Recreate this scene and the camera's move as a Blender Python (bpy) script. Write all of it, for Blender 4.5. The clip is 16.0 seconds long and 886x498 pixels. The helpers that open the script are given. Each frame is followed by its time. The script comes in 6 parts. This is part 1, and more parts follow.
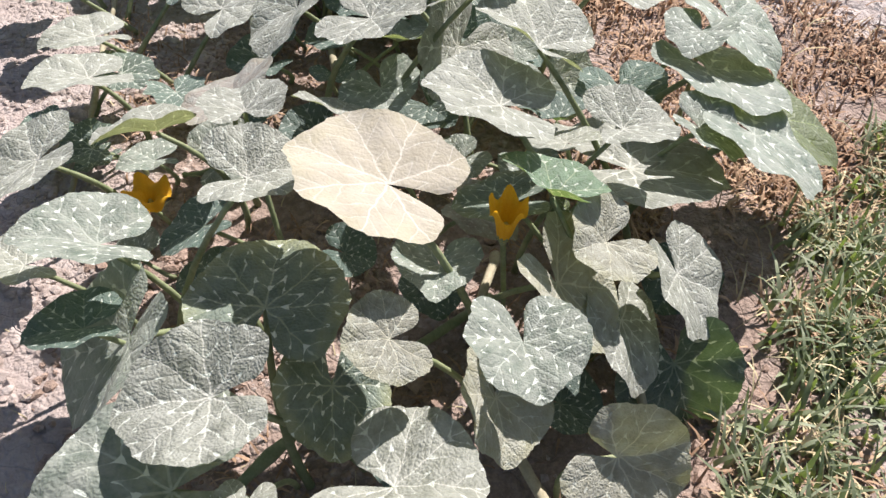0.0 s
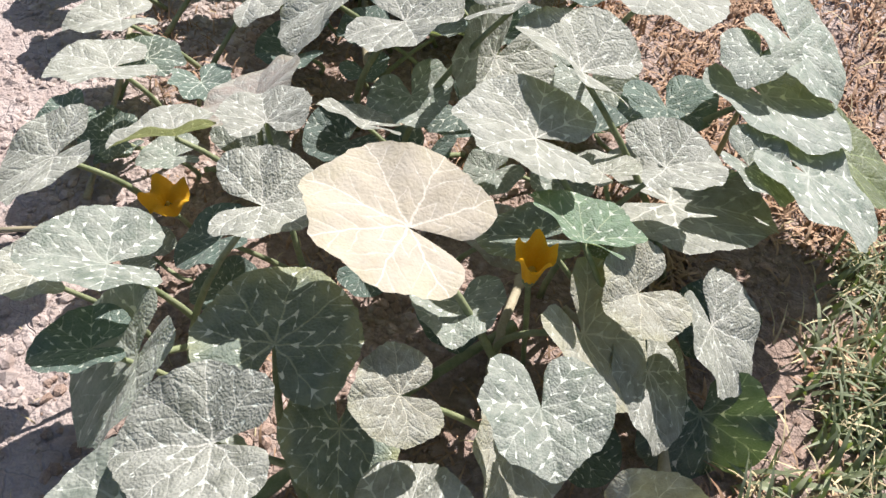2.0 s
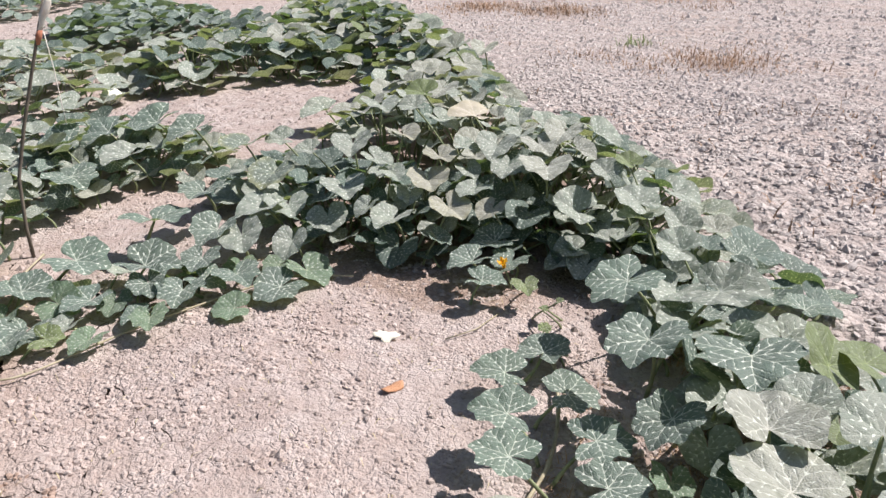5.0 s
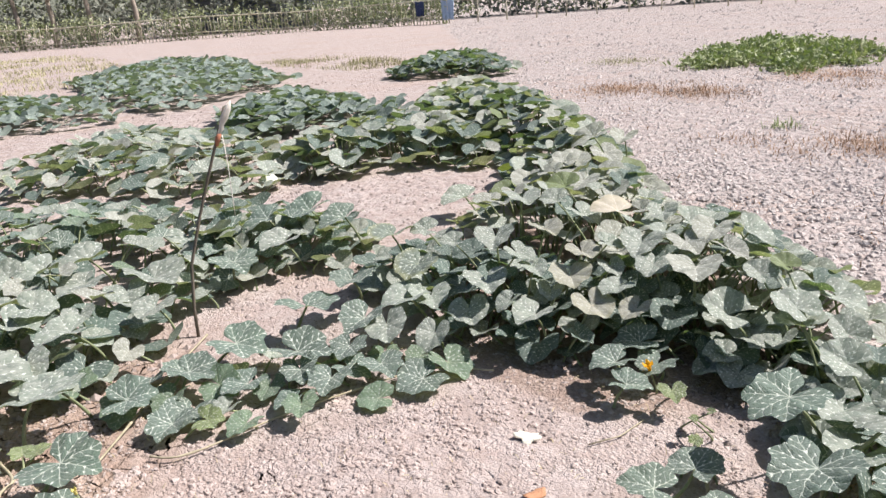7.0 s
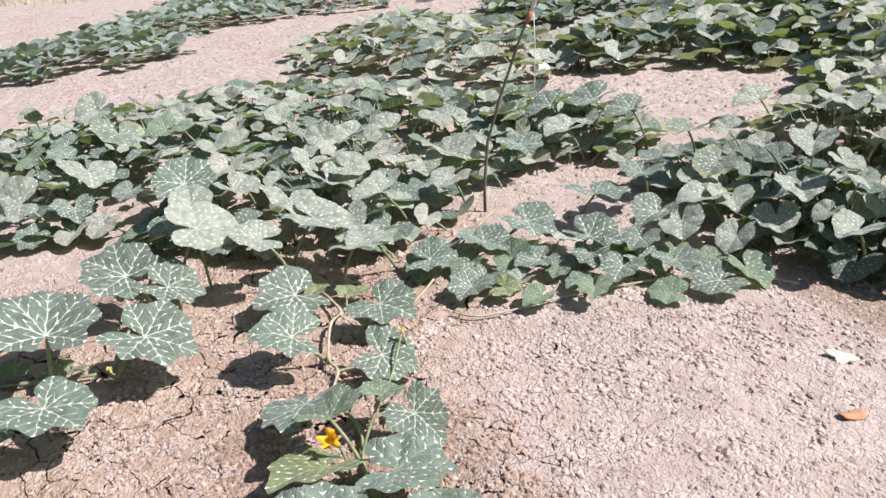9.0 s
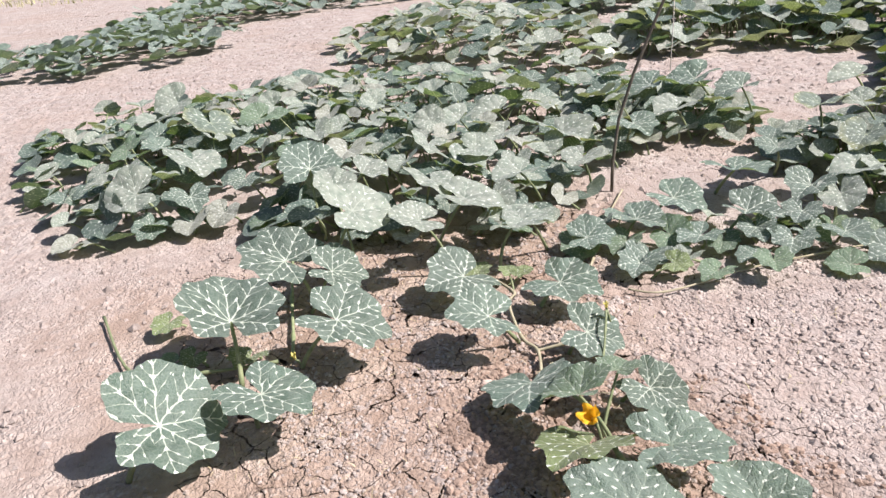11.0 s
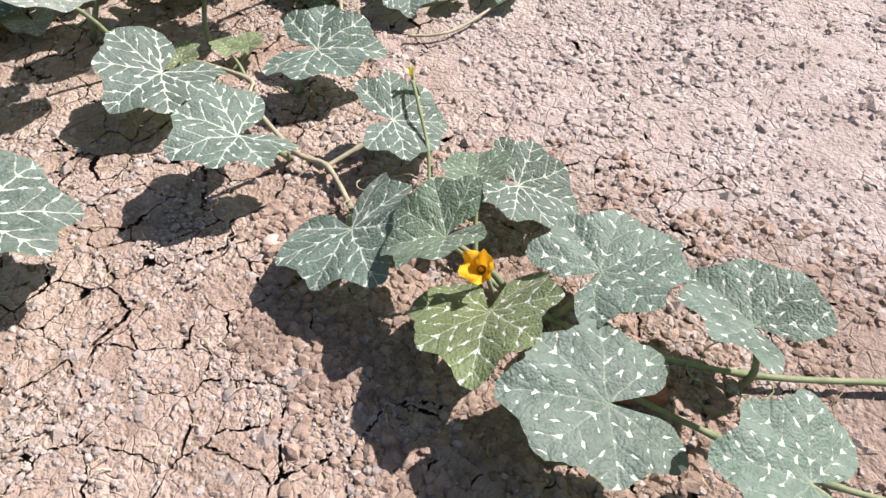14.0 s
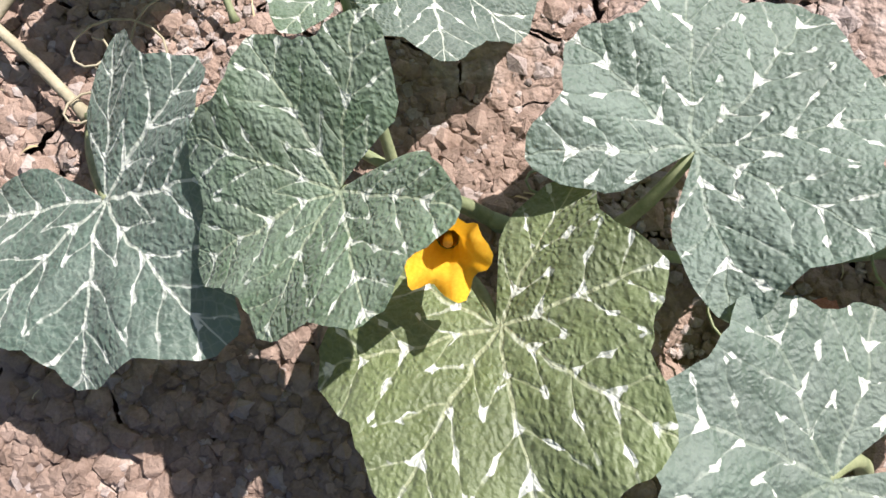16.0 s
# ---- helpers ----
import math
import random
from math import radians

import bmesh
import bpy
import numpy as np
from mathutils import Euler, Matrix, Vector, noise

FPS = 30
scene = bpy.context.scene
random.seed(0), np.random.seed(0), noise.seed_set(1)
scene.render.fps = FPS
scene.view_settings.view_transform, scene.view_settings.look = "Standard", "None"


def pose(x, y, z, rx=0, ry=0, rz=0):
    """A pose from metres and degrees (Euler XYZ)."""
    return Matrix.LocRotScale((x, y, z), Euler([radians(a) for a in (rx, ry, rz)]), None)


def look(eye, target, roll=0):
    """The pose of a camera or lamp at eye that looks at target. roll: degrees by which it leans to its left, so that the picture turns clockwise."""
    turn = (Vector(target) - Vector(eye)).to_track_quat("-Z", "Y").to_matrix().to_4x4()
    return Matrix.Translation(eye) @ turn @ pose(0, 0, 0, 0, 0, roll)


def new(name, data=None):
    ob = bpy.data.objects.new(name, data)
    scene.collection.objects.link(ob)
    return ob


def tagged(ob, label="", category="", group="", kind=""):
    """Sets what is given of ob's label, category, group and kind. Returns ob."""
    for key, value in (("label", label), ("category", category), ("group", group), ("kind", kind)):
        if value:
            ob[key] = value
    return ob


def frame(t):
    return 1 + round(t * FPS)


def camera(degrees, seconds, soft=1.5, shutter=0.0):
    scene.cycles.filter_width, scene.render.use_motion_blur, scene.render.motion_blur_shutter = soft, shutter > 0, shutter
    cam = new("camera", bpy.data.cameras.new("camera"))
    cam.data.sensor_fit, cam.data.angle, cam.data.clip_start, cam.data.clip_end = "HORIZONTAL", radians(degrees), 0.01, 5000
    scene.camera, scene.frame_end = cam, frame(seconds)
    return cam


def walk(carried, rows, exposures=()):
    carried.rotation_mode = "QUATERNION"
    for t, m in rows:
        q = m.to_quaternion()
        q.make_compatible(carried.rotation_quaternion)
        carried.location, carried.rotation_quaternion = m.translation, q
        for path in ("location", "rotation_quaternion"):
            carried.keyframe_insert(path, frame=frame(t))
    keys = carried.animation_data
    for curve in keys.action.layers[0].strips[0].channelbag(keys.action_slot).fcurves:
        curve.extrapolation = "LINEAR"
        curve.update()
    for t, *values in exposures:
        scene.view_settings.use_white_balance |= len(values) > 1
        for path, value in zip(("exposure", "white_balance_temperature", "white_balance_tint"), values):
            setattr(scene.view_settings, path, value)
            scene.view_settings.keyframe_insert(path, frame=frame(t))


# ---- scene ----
cam = camera(63.0, 16.0)
PATH = [
    (0, (0.718, 0.435, 1.063), (0.573, 1.709, -0.472), 1.5),
    (0.5, (0.721, 0.477, 1.03), (0.642, 1.679, -0.567), 3.4),
    (1, (0.718, 0.454, 1.036), (0.641, 1.657, -0.56), 3.4),
    (1.5, (0.727, 0.438, 1.072), (0.719, 1.632, -0.533), 6.8),
    (2, (0.708, 0.557, 1.09), (0.499, 1.724, -0.521), 2.1),
    (2.5, (0.68, 0.744, 1.063), (0.295, 1.783, -0.602), 2.8),
    (2.8, (0.645, 0.799, 1.115), (0.141, 1.862, -0.502), 1.8),
    (3, (0.642, 0.803, 1.149), (-0.002, 1.939, -0.366), -0.8),
    (3.5, (0.64, 0.787, 1.242), (-0.243, 2.054, -0.029), -0.2),
    (4, (0.63, 0.773, 1.317), (-0.406, 2.086, 0.221), -0.5),
    (4.5, (0.625, 0.735, 1.395), (-0.576, 2.046, 0.479), -1.3),
    (4.7, (0.617, 0.728, 1.409), (-0.63, 2.016, 0.522), -1.4),
    (6.8, (0.555, 0.693, 1.53), (-1.003, 1.767, 0.886), -3.9),
    (7, (0.556, 0.682, 1.534), (-1.024, 1.722, 0.884), -4.0),
    (7.5, (0.538, 0.644, 1.539), (-1.109, 1.571, 0.884), -4.4),
    (8, (0.512, 0.594, 1.536), (-1.207, 1.359, 0.857), -3.7),
    (8.5, (0.473, 0.503, 1.532), (-1.3, 1.102, 0.825), -2.5),
    (9, (0.443, 0.378, 1.485), (-1.311, 0.814, 0.629), -4.6),
    (9.5, (0.399, 0.229, 1.444), (-1.347, 0.606, 0.544), -5.1),
    (9.7, (0.394, 0.154, 1.433), (-1.364, 0.507, 0.547), -4.7),
    (11.8, (0.052, -0.428, 1.448), (-1.615, 0.312, 0.627), -6.2),
    (12, (0.029, -0.422, 1.455), (-1.58, 0.434, 0.632), -5.4),
    (12.5, (-0.05, -0.343, 1.412), (-1.546, 0.633, 0.513), -4.2),
    (13, (-0.176, -0.293, 1.344), (-1.574, 0.674, 0.291), -2.2),
    (13.5, (-0.447, -0.242, 1.177), (-1.629, 0.764, -0.085), -0.9),
    (14, (-0.66, -0.156, 1.096), (-1.636, 0.756, -0.392), -3.8),
    (14.5, (-0.875, 0.048, 0.961), (-1.742, 0.783, -0.685), -9.2),
    (15, (-0.996, 0.174, 0.845), (-1.586, 0.848, -0.943), -5.0),
    (15.5, (-1.092, 0.238, 0.787), (-1.455, 0.814, -1.093), -5.3),
    (16, (-1.133, 0.297, 0.656), (-1.381, 0.784, -1.268), -4.9),
]
walk(cam, [(t, look(eye, target, roll)) for t, eye, target, roll in PATH], ((0.0, 1.02), (1.5, 1.06), (2.8, 1.02), (4.0, 0.86), (4.7, 0.86), (7.0, 0.98), (9.0, 1.0), (12.0, 1.0), (14.0, 1.0), (15.0, 1.03), (16.0, 1.08)))

# ---- light ----
SUN_BEARING, SUN_HEIGHT = 26.0, 50.0
sun_way = Vector((math.sin(radians(SUN_BEARING)) * math.cos(radians(SUN_HEIGHT)),
                  math.cos(radians(SUN_BEARING)) * math.cos(radians(SUN_HEIGHT)), math.sin(radians(SUN_HEIGHT))))
sun_data = bpy.data.lights.new("sun", "SUN")
sun_data.energy, sun_data.angle, sun_data.color = 4.55, radians(0.55), (1.0, 0.95, 0.925)
sun = new("sun", sun_data)
sun.matrix_world = look(sun_way * 60, (0, 0, 0))
world = bpy.data.worlds.new("world")
scene.world = world
world.use_nodes = True
wn = world.node_tree
sky = wn.nodes.new("ShaderNodeTexSky")
sky.sky_type, sky.sun_disc = "NISHITA", False
sky.sun_elevation, sky.sun_rotation = radians(SUN_HEIGHT), radians(SUN_BEARING)
sky.air_density, sky.dust_density, sky.ozone_density = 1.0, 1.5, 1.2
wn.links.new(sky.outputs[0], wn.nodes["Background"].inputs[0])
wn.nodes["Background"].inputs[1].default_value = 0.054


# ---- materials ----
class Nodes:
    """A small hand for writing node materials."""

    def __init__(self, name):
        self.mat = bpy.data.materials.new(name)
        self.mat.use_nodes = True
        self.tree = self.mat.node_tree
        self.bsdf = self.tree.nodes["Principled BSDF"]
        self.out = self.tree.nodes["Material Output"]

    def put(self, socket, value):
        if isinstance(value, bpy.types.NodeSocket):
            self.tree.links.new(value, socket)
        elif value is not None:
            if hasattr(socket.default_value, "__len__") and not isinstance(value, (int, float)) and len(value) == 3 and len(socket.default_value) == 4:
                value = (*value, 1.0)
            socket.default_value = value

    def math(self, op, a, b=None, c=None, clamp=False):
        n = self.tree.nodes.new("ShaderNodeMath")
        n.operation, n.use_clamp = op, clamp
        for s, v in zip(n.inputs, (a, b, c)):
            self.put(s, v)
        return n.outputs[0]

    def mix(self, f, a, b, blend="MIX"):
        n = self.tree.nodes.new("ShaderNodeMix")
        n.data_type, n.blend_type = "RGBA", blend
        self.put(n.inputs[0], f), self.put(n.inputs[6], a), self.put(n.inputs[7], b)
        return n.outputs[2]

    def coords(self, kind="Object"):
        return self.tree.nodes.new("ShaderNodeTexCoord").outputs[kind]

    def place(self):
        return self.tree.nodes.new("ShaderNodeNewGeometry").outputs["Position"]

    def noise(self, vec, scale, detail=3.0, rough=0.55, distort=0.0, colour=False):
        n = self.tree.nodes.new("ShaderNodeTexNoise")
        self.put(n.inputs["Vector"], vec)
        n.inputs["Scale"].default_value, n.inputs["Detail"].default_value = scale, detail
        n.inputs["Roughness"].default_value, n.inputs["Distortion"].default_value = rough, distort
        return n.outputs[1 if colour else 0]

    def cells(self, vec, scale, feature="F1", out="Distance", random=1.0):
        n = self.tree.nodes.new("ShaderNodeTexVoronoi")
        n.feature = feature
        self.put(n.inputs["Vector"], vec)
        n.inputs["Scale"].default_value, n.inputs["Randomness"].default_value = scale, random
        return n.outputs[out]

    def step(self, v, lo, hi):
        n = self.tree.nodes.new("ShaderNodeMapRange")
        n.interpolation_type = "SMOOTHSTEP"
        for s, x in zip(n.inputs, (v, lo, hi)):
            self.put(s, x)
        return n.outputs[0]

    def ramp(self, v, *stops):
        n = self.tree.nodes.new("ShaderNodeValToRGB")
        self.put(n.inputs[0], v)
        while len(n.color_ramp.elements) < len(stops):
            n.color_ramp.elements.new(0.5)
        for e, (p, c) in zip(n.color_ramp.elements, stops):
            e.position, e.color = p, (*c, 1.0)
        return n.outputs[0]

    def vec(self, op, a, b=None):
        n = self.tree.nodes.new("ShaderNodeVectorMath")
        n.operation = op
        self.put(n.inputs[0], a)
        if b is not None:
            self.put(n.inputs[3 if op == "SCALE" else 1], b)
        return n.outputs[1 if op in ("LENGTH", "DISTANCE", "DOT_PRODUCT") else 0]

    def split(self, v):
        n = self.tree.nodes.new("ShaderNodeSeparateXYZ")
        self.put(n.inputs[0], v)
        return n.outputs

    def chance(self):
        return self.tree.nodes.new("ShaderNodeObjectInfo").outputs["Random"]

    def island(self):
        return self.tree.nodes.new("ShaderNodeNewGeometry").outputs["Random Per Island"]

    def bump(self, height, strength, distance, normal=None):
        n = self.tree.nodes.new("ShaderNodeBump")
        n.inputs["Strength"].default_value, n.inputs["Distance"].default_value = strength, distance
        self.put(n.inputs["Height"], height)
        if normal is not None:
            self.put(n.inputs["Normal"], normal)
        return n.outputs[0]

    def finish(self, colour, rough=0.8, normal=None, spec=0.3, sheen=0.0):
        self.put(self.bsdf.inputs["Base Color"], colour)
        self.put(self.bsdf.inputs["Roughness"], rough)
        self.put(self.bsdf.inputs["Normal"], normal)
        self.bsdf.inputs["Specular IOR Level"].default_value = spec
        if sheen:
            self.bsdf.inputs["Sheen Weight"].default_value = sheen
            self.bsdf.inputs["Sheen Roughness"].default_value = 0.5
        return self.mat

    def thin(self, colour, share):
        """Lets a share of the light through, as a leaf or petal does."""
        t = self.tree.nodes.new("ShaderNodeBsdfTranslucent")
        self.put(t.inputs[0], colour)
        m = self.tree.nodes.new("ShaderNodeMixShader")
        m.inputs[0].default_value = share
        self.tree.links.new(self.bsdf.outputs[0], m.inputs[1])
        self.tree.links.new(t.outputs[0], m.inputs[2])
        self.tree.links.new(m.outputs[0], self.out.inputs[0])
        return self.mat


def leaf_material(name, base, pale, vein, spot, dust, glow, yellow=0.0, gloss=0.42, spec=0.45, relief=0.4):
    """A gourd leaf: palmate veins with side veins, pale flecks in their forks, mildew dust and quilted relief.
    vein, spot, dust: how strong each is; glow: the colour that shines through."""
    n = Nodes(name)
    powder = (0.50, 0.455, 0.39) if dust > 0.8 else (0.52, 0.52, 0.47) if dust > 0.6 else (0.455, 0.51, 0.465)
    uv = n.coords("UV")
    who = n.math("FRACT", n.math("ADD", n.chance(), n.island()))
    own = n.vec("ADD", uv, n.vec("SCALE", (7.3, 3.1, 5.7), who))
    warp = n.vec("SCALE", n.vec("SUBTRACT", n.noise(own, 5.0, 2.0, colour=True), (0.5, 0.5, 0.5)), 0.085)
    p = n.vec("ADD", n.vec("SUBTRACT", uv, (0.5, 0.4, 0.0)), warp)
    x, y, _ = n.split(p)
    r = n.vec("LENGTH", p)
    ang = n.math("ARCTAN2", x, y)
    k = n.math("DIVIDE", ang, 0.78)
    off = n.math("MULTIPLY", n.math("ABSOLUTE", n.math("SUBTRACT", k, n.math("ROUND", k))), 0.78)
    along, aside = n.math("MULTIPLY", r, n.math("COSINE", off)), n.math("MULTIPLY", r, n.math("SINE", off))
    width = n.math("MULTIPLY_ADD", r, -0.012, 0.0105)
    main = n.math("SUBTRACT", 1.0, n.step(aside, n.math("MULTIPLY", width, 0.35), width))
    s = n.math("DIVIDE", n.math("MULTIPLY_ADD", aside, -0.95, along), 0.125)
    s_off = n.math("MULTIPLY", n.math("ABSOLUTE", n.math("SUBTRACT", s, n.math("ROUND", s))), 0.125)
    side = n.math("SUBTRACT", 1.0, n.step(s_off, 0.001, 0.0062))
    side = n.math("MULTIPLY", side, n.math("SUBTRACT", 1.0, n.step(aside, 0.06, 0.19)))
    side = n.math("MULTIPLY", side, n.step(along, 0.07, 0.13))
    net = n.cells(own, 30.0, "DISTANCE_TO_EDGE")
    fine = n.math("SUBTRACT", 1.0, n.step(net, 0.0, 0.10))
    mottled = n.noise(n.vec("ADD", uv, n.vec("SCALE", (3.0, 9.0, 2.0), who)), 6.0, 4.0)
    # flecks: wedges in the forks of the veins, ragged and not in every fork
    ragged = n.math("MULTIPLY_ADD", n.noise(own, 34.0, 2.0), 0.022, -0.011)
    fork = n.math("ADD", n.math("MULTIPLY_ADD", aside, 0.55, s_off), ragged)
    fork = n.math("MULTIPLY", n.step(along, 0.08, 0.12), n.math("SUBTRACT", 1.0, n.step(fork, 0.018, 0.022)))
    second = n.math("ADD", n.math("MULTIPLY_ADD", n.math("ABSOLUTE", n.math("SUBTRACT", aside, 0.082)), 0.7, s_off), ragged)
    second = n.math("SUBTRACT", 1.0, n.step(second, 0.014, 0.018))
    third = n.math("ADD", n.math("MULTIPLY_ADD", n.math("ABSOLUTE", n.math("SUBTRACT", aside, 0.15)), 0.8, s_off), ragged)
    third = n.math("SUBTRACT", 1.0, n.step(third, 0.009, 0.013))
    chosen = n.step(n.noise(n.vec("ADD", p, n.vec("SCALE", (2.0, 6.0, 3.0), who)), 13.0, 1.0), 0.46, 0.50)
    along_vein = n.math("MULTIPLY", n.math("SUBTRACT", 1.0, n.step(n.math("ADD", n.math("MINIMUM", aside, s_off), ragged), 0.004, 0.009)), n.step(n.noise(own, 15.0, 1.0), 0.54, 0.60))
    blotch = n.math("MULTIPLY", n.math("MAXIMUM", fork, n.math("MAXIMUM", second, third)), chosen)
    blotch = n.math("MAXIMUM", blotch, n.math("MULTIPLY", along_vein, 0.6 * vein))
    colour = n.mix(n.step(mottled, 0.25, 0.75), [c * 0.80 for c in base], [c * 1.22 for c in base])
    tone = n.math("MULTIPLY_ADD", who, 0.5, 0.75)
    colour = n.mix(1.0, colour, tone, "MULTIPLY")
    if yellow:
        rim = n.step(n.math("ADD", r, n.math("MULTIPLY", mottled, 0.35)), 0.50, 0.74)
        colour = n.mix(n.math("MULTIPLY", rim, yellow), colour, (0.36, 0.34, 0.12))
    film = n.step(n.noise(n.vec("ADD", uv, n.vec("SCALE", (1.0, 4.0, 6.0), who)), 8.0, 6.0, 0.65), 0.18, 0.80)
    colour = n.mix(n.math("MULTIPLY", film, dust), colour, powder)
    veins = n.math("MAXIMUM", n.math("MULTIPLY", main, vein), n.math("MULTIPLY", side, vein * 0.6))
    colour = n.mix(n.math("MULTIPLY", fine, 0.14 * vein), colour, pale)
    colour = n.mix(veins, colour, pale)
    colour = n.mix(n.math("MULTIPLY", blotch, spot), colour, (0.72, 0.75, 0.67))
    quilt = n.math("MULTIPLY", n.step(n.math("MINIMUM", aside, n.math("MULTIPLY", s_off, 1.6)), 0.0, 0.05), 0.35)
    wrinkle = n.cells(n.vec("ADD", own, n.vec("SCALE", n.noise(own, 12.0, 2.0, colour=True), 0.06)), 58.0, "SMOOTH_F1")
    pucker = n.math("ADD", n.math("ADD", quilt, n.math("MULTIPLY", wrinkle, -0.8)), n.math("MULTIPLY", n.noise(own, 60.0, 3.0), 0.45))
    pucker = n.math("ADD", pucker, n.math("MULTIPLY", n.math("MAXIMUM", main, n.math("MULTIPLY", side, 0.7)), -0.15))
    pucker = n.math("ADD", pucker, n.math("MULTIPLY", mottled, 0.35))
    normal = n.bump(pucker, relief, 0.006)
    n.finish(colour, n.math("MULTIPLY_ADD", film, 0.25 + 0.2 * dust, gloss), normal, spec, 0.12)
    return n.thin(n.mix(0.6, glow, n.mix(1.0, colour, (1.0, 1.0, 0.45), "MULTIPLY")), 0.30)


def plain(name, a, b, scale, rough=0.8, bump=0.4, depth=0.004, spec=0.25, share=0.0, glow=None):
    """Two colours mottled at two scales, varied from piece to piece."""
    n = Nodes(name)
    at = n.coords("Object")
    big, small = n.noise(at, scale, 3.0), n.noise(at, scale * 7.0, 5.0, 0.65)
    f = n.math("ADD", n.math("MULTIPLY", big, 0.6), n.math("MULTIPLY", small, 0.4))
    colour = n.mix(n.step(f, 0.3, 0.7), a, b)
    colour = n.mix(1.0, colour, n.math("MULTIPLY_ADD", n.math("ADD", n.chance(), n.island()), 0.3, 0.7), "MULTIPLY")
    n.finish(colour, rough, n.bump(small, bump, depth), spec)
    return n.thin(glow or b, share) if share else n.mat


def ground_material():
    n = Nodes("dry_soil")
    at = n.place()
    x, y, z = n.split(at)
    flat = n.vec("MULTIPLY", at, (1.0, 1.0, 0.0))
    big, mid, small = n.noise(flat, 0.7, 4.0), n.noise(flat, 6.0, 5.0, 0.6), n.noise(flat, 60.0, 6.0, 0.7)
    colour = n.mix(n.step(mid, 0.35, 0.68), (0.325, 0.258, 0.232), (0.43, 0.362, 0.338))
    colour = n.mix(n.math("MULTIPLY", n.step(small, 0.5, 0.72), 0.55), colour, (0.50, 0.438, 0.415))
    # the tilled field beyond the plants is greyer
    tilled = n.step(n.math("ADD", n.math("MULTIPLY_ADD", x, 0.62, y), n.math("MULTIPLY", big, 0.6)), 3.1, 3.6)
    colour = n.mix(n.math("MULTIPLY", tilled, 0.8), colour, n.mix(n.step(mid, 0.3, 0.7), (0.28, 0.24, 0.226), (0.42, 0.372, 0.354)))
    broad = n.noise(flat, 1.9, 5.0, 0.7)
    colour = n.mix(n.math("MULTIPLY", n.step(broad, 0.42, 0.62), 0.35), colour, (0.43, 0.372, 0.35))
    # bare reddish crumb under the leaves
    colour = n.mix(n.math("MULTIPLY", n.step(big, 0.5, 0.66), 0.22), colour, (0.36, 0.245, 0.185))
    # a warmer tan where the vine creeps
    warm = n.math("SUBTRACT", 1.0, n.step(n.math("ADD", n.math("MULTIPLY_ADD", x, 0.45, y), n.math("MULTIPLY", big, 0.5)), 0.1, 0.75))
    warm = n.math("MULTIPLY", n.math("MULTIPLY", warm, n.step(x, -3.4, -2.6)), n.step(n.math("MULTIPLY_ADD", big, 1.2, y), -1.2, 0.2))
    colour = n.mix(n.math("MULTIPLY", warm, 0.92), colour, n.mix(n.step(mid, 0.35, 0.7), (0.285, 0.200, 0.155), (0.42, 0.318, 0.262)))
    # reddish-brown crumb where the plants root, its darkness also standing in for leaf shade
    bed_shade = None
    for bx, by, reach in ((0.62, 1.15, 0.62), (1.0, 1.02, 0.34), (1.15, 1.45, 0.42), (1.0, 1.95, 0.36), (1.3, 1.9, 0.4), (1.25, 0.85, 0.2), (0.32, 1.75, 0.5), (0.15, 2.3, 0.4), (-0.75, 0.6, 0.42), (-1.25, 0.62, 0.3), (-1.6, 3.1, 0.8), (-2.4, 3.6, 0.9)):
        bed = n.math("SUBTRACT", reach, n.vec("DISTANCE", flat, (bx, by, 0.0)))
        bed_shade = bed if bed_shade is None else n.math("MAXIMUM", bed_shade, bed)
    bed = n.step(n.math("ADD", bed_shade, n.math("MULTIPLY_ADD", mid, 0.5, -0.25)), -0.05, 0.1)
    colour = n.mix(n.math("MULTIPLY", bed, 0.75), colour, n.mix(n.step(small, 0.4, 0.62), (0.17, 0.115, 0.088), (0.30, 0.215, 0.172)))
    grit = n.cells(flat, 95.0)
    height = n.math("ADD", n.math("MULTIPLY", small, 0.55), n.math("ADD", n.math("MULTIPLY", mid, 0.25), n.math("MULTIPLY", grit, -0.35)))
    cracks = n.math("SUBTRACT", 1.0, n.step(n.cells(n.vec("ADD", flat, n.vec("SCALE", n.noise(flat, 9.0, 3.0, colour=True), 0.06)), 23.0, "DISTANCE_TO_EDGE"), 0.0, 0.05))
    height = n.math("MULTIPLY_ADD", n.noise(flat, 3.0, 6.0, 0.7), 0.9, height)
    height = n.math("MULTIPLY_ADD", n.math("MULTIPLY", cracks, n.step(mid, 0.4, 0.6)), -0.6, height)
    lumps = n.math("ADD", n.math("MULTIPLY", n.math("SUBTRACT", 0.5, n.cells(flat, 24.0)), 2.6), n.math("MULTIPLY", n.math("SUBTRACT", 0.5, n.cells(flat, 8.0)), 3.4))
    height = n.math("MULTIPLY_ADD", tilled, lumps, height)
    away = n.step(n.vec("DISTANCE", flat, (-0.8, 1.3, 0.0)), 2.4, 4.5)
    rough_soil = n.math("MULTIPLY_ADD", n.cells(flat, 14.0), -2.0, n.math("MULTIPLY", n.noise(flat, 9.0, 5.0, 0.7), 2.5))
    height = n.math("MULTIPLY_ADD", n.math("MULTIPLY", away, n.math("SUBTRACT", 1.0, tilled)), rough_soil, height)
    # loose crumbs and grit: rounded lumps at three sizes, in patches
    wander = n.vec("ADD", flat, n.vec("SCALE", n.noise(flat, 30.0, 2.0, colour=True), 0.012))
    patchy = n.step(n.noise(flat, 2.6, 5.0, 0.7), 0.44, 0.58)
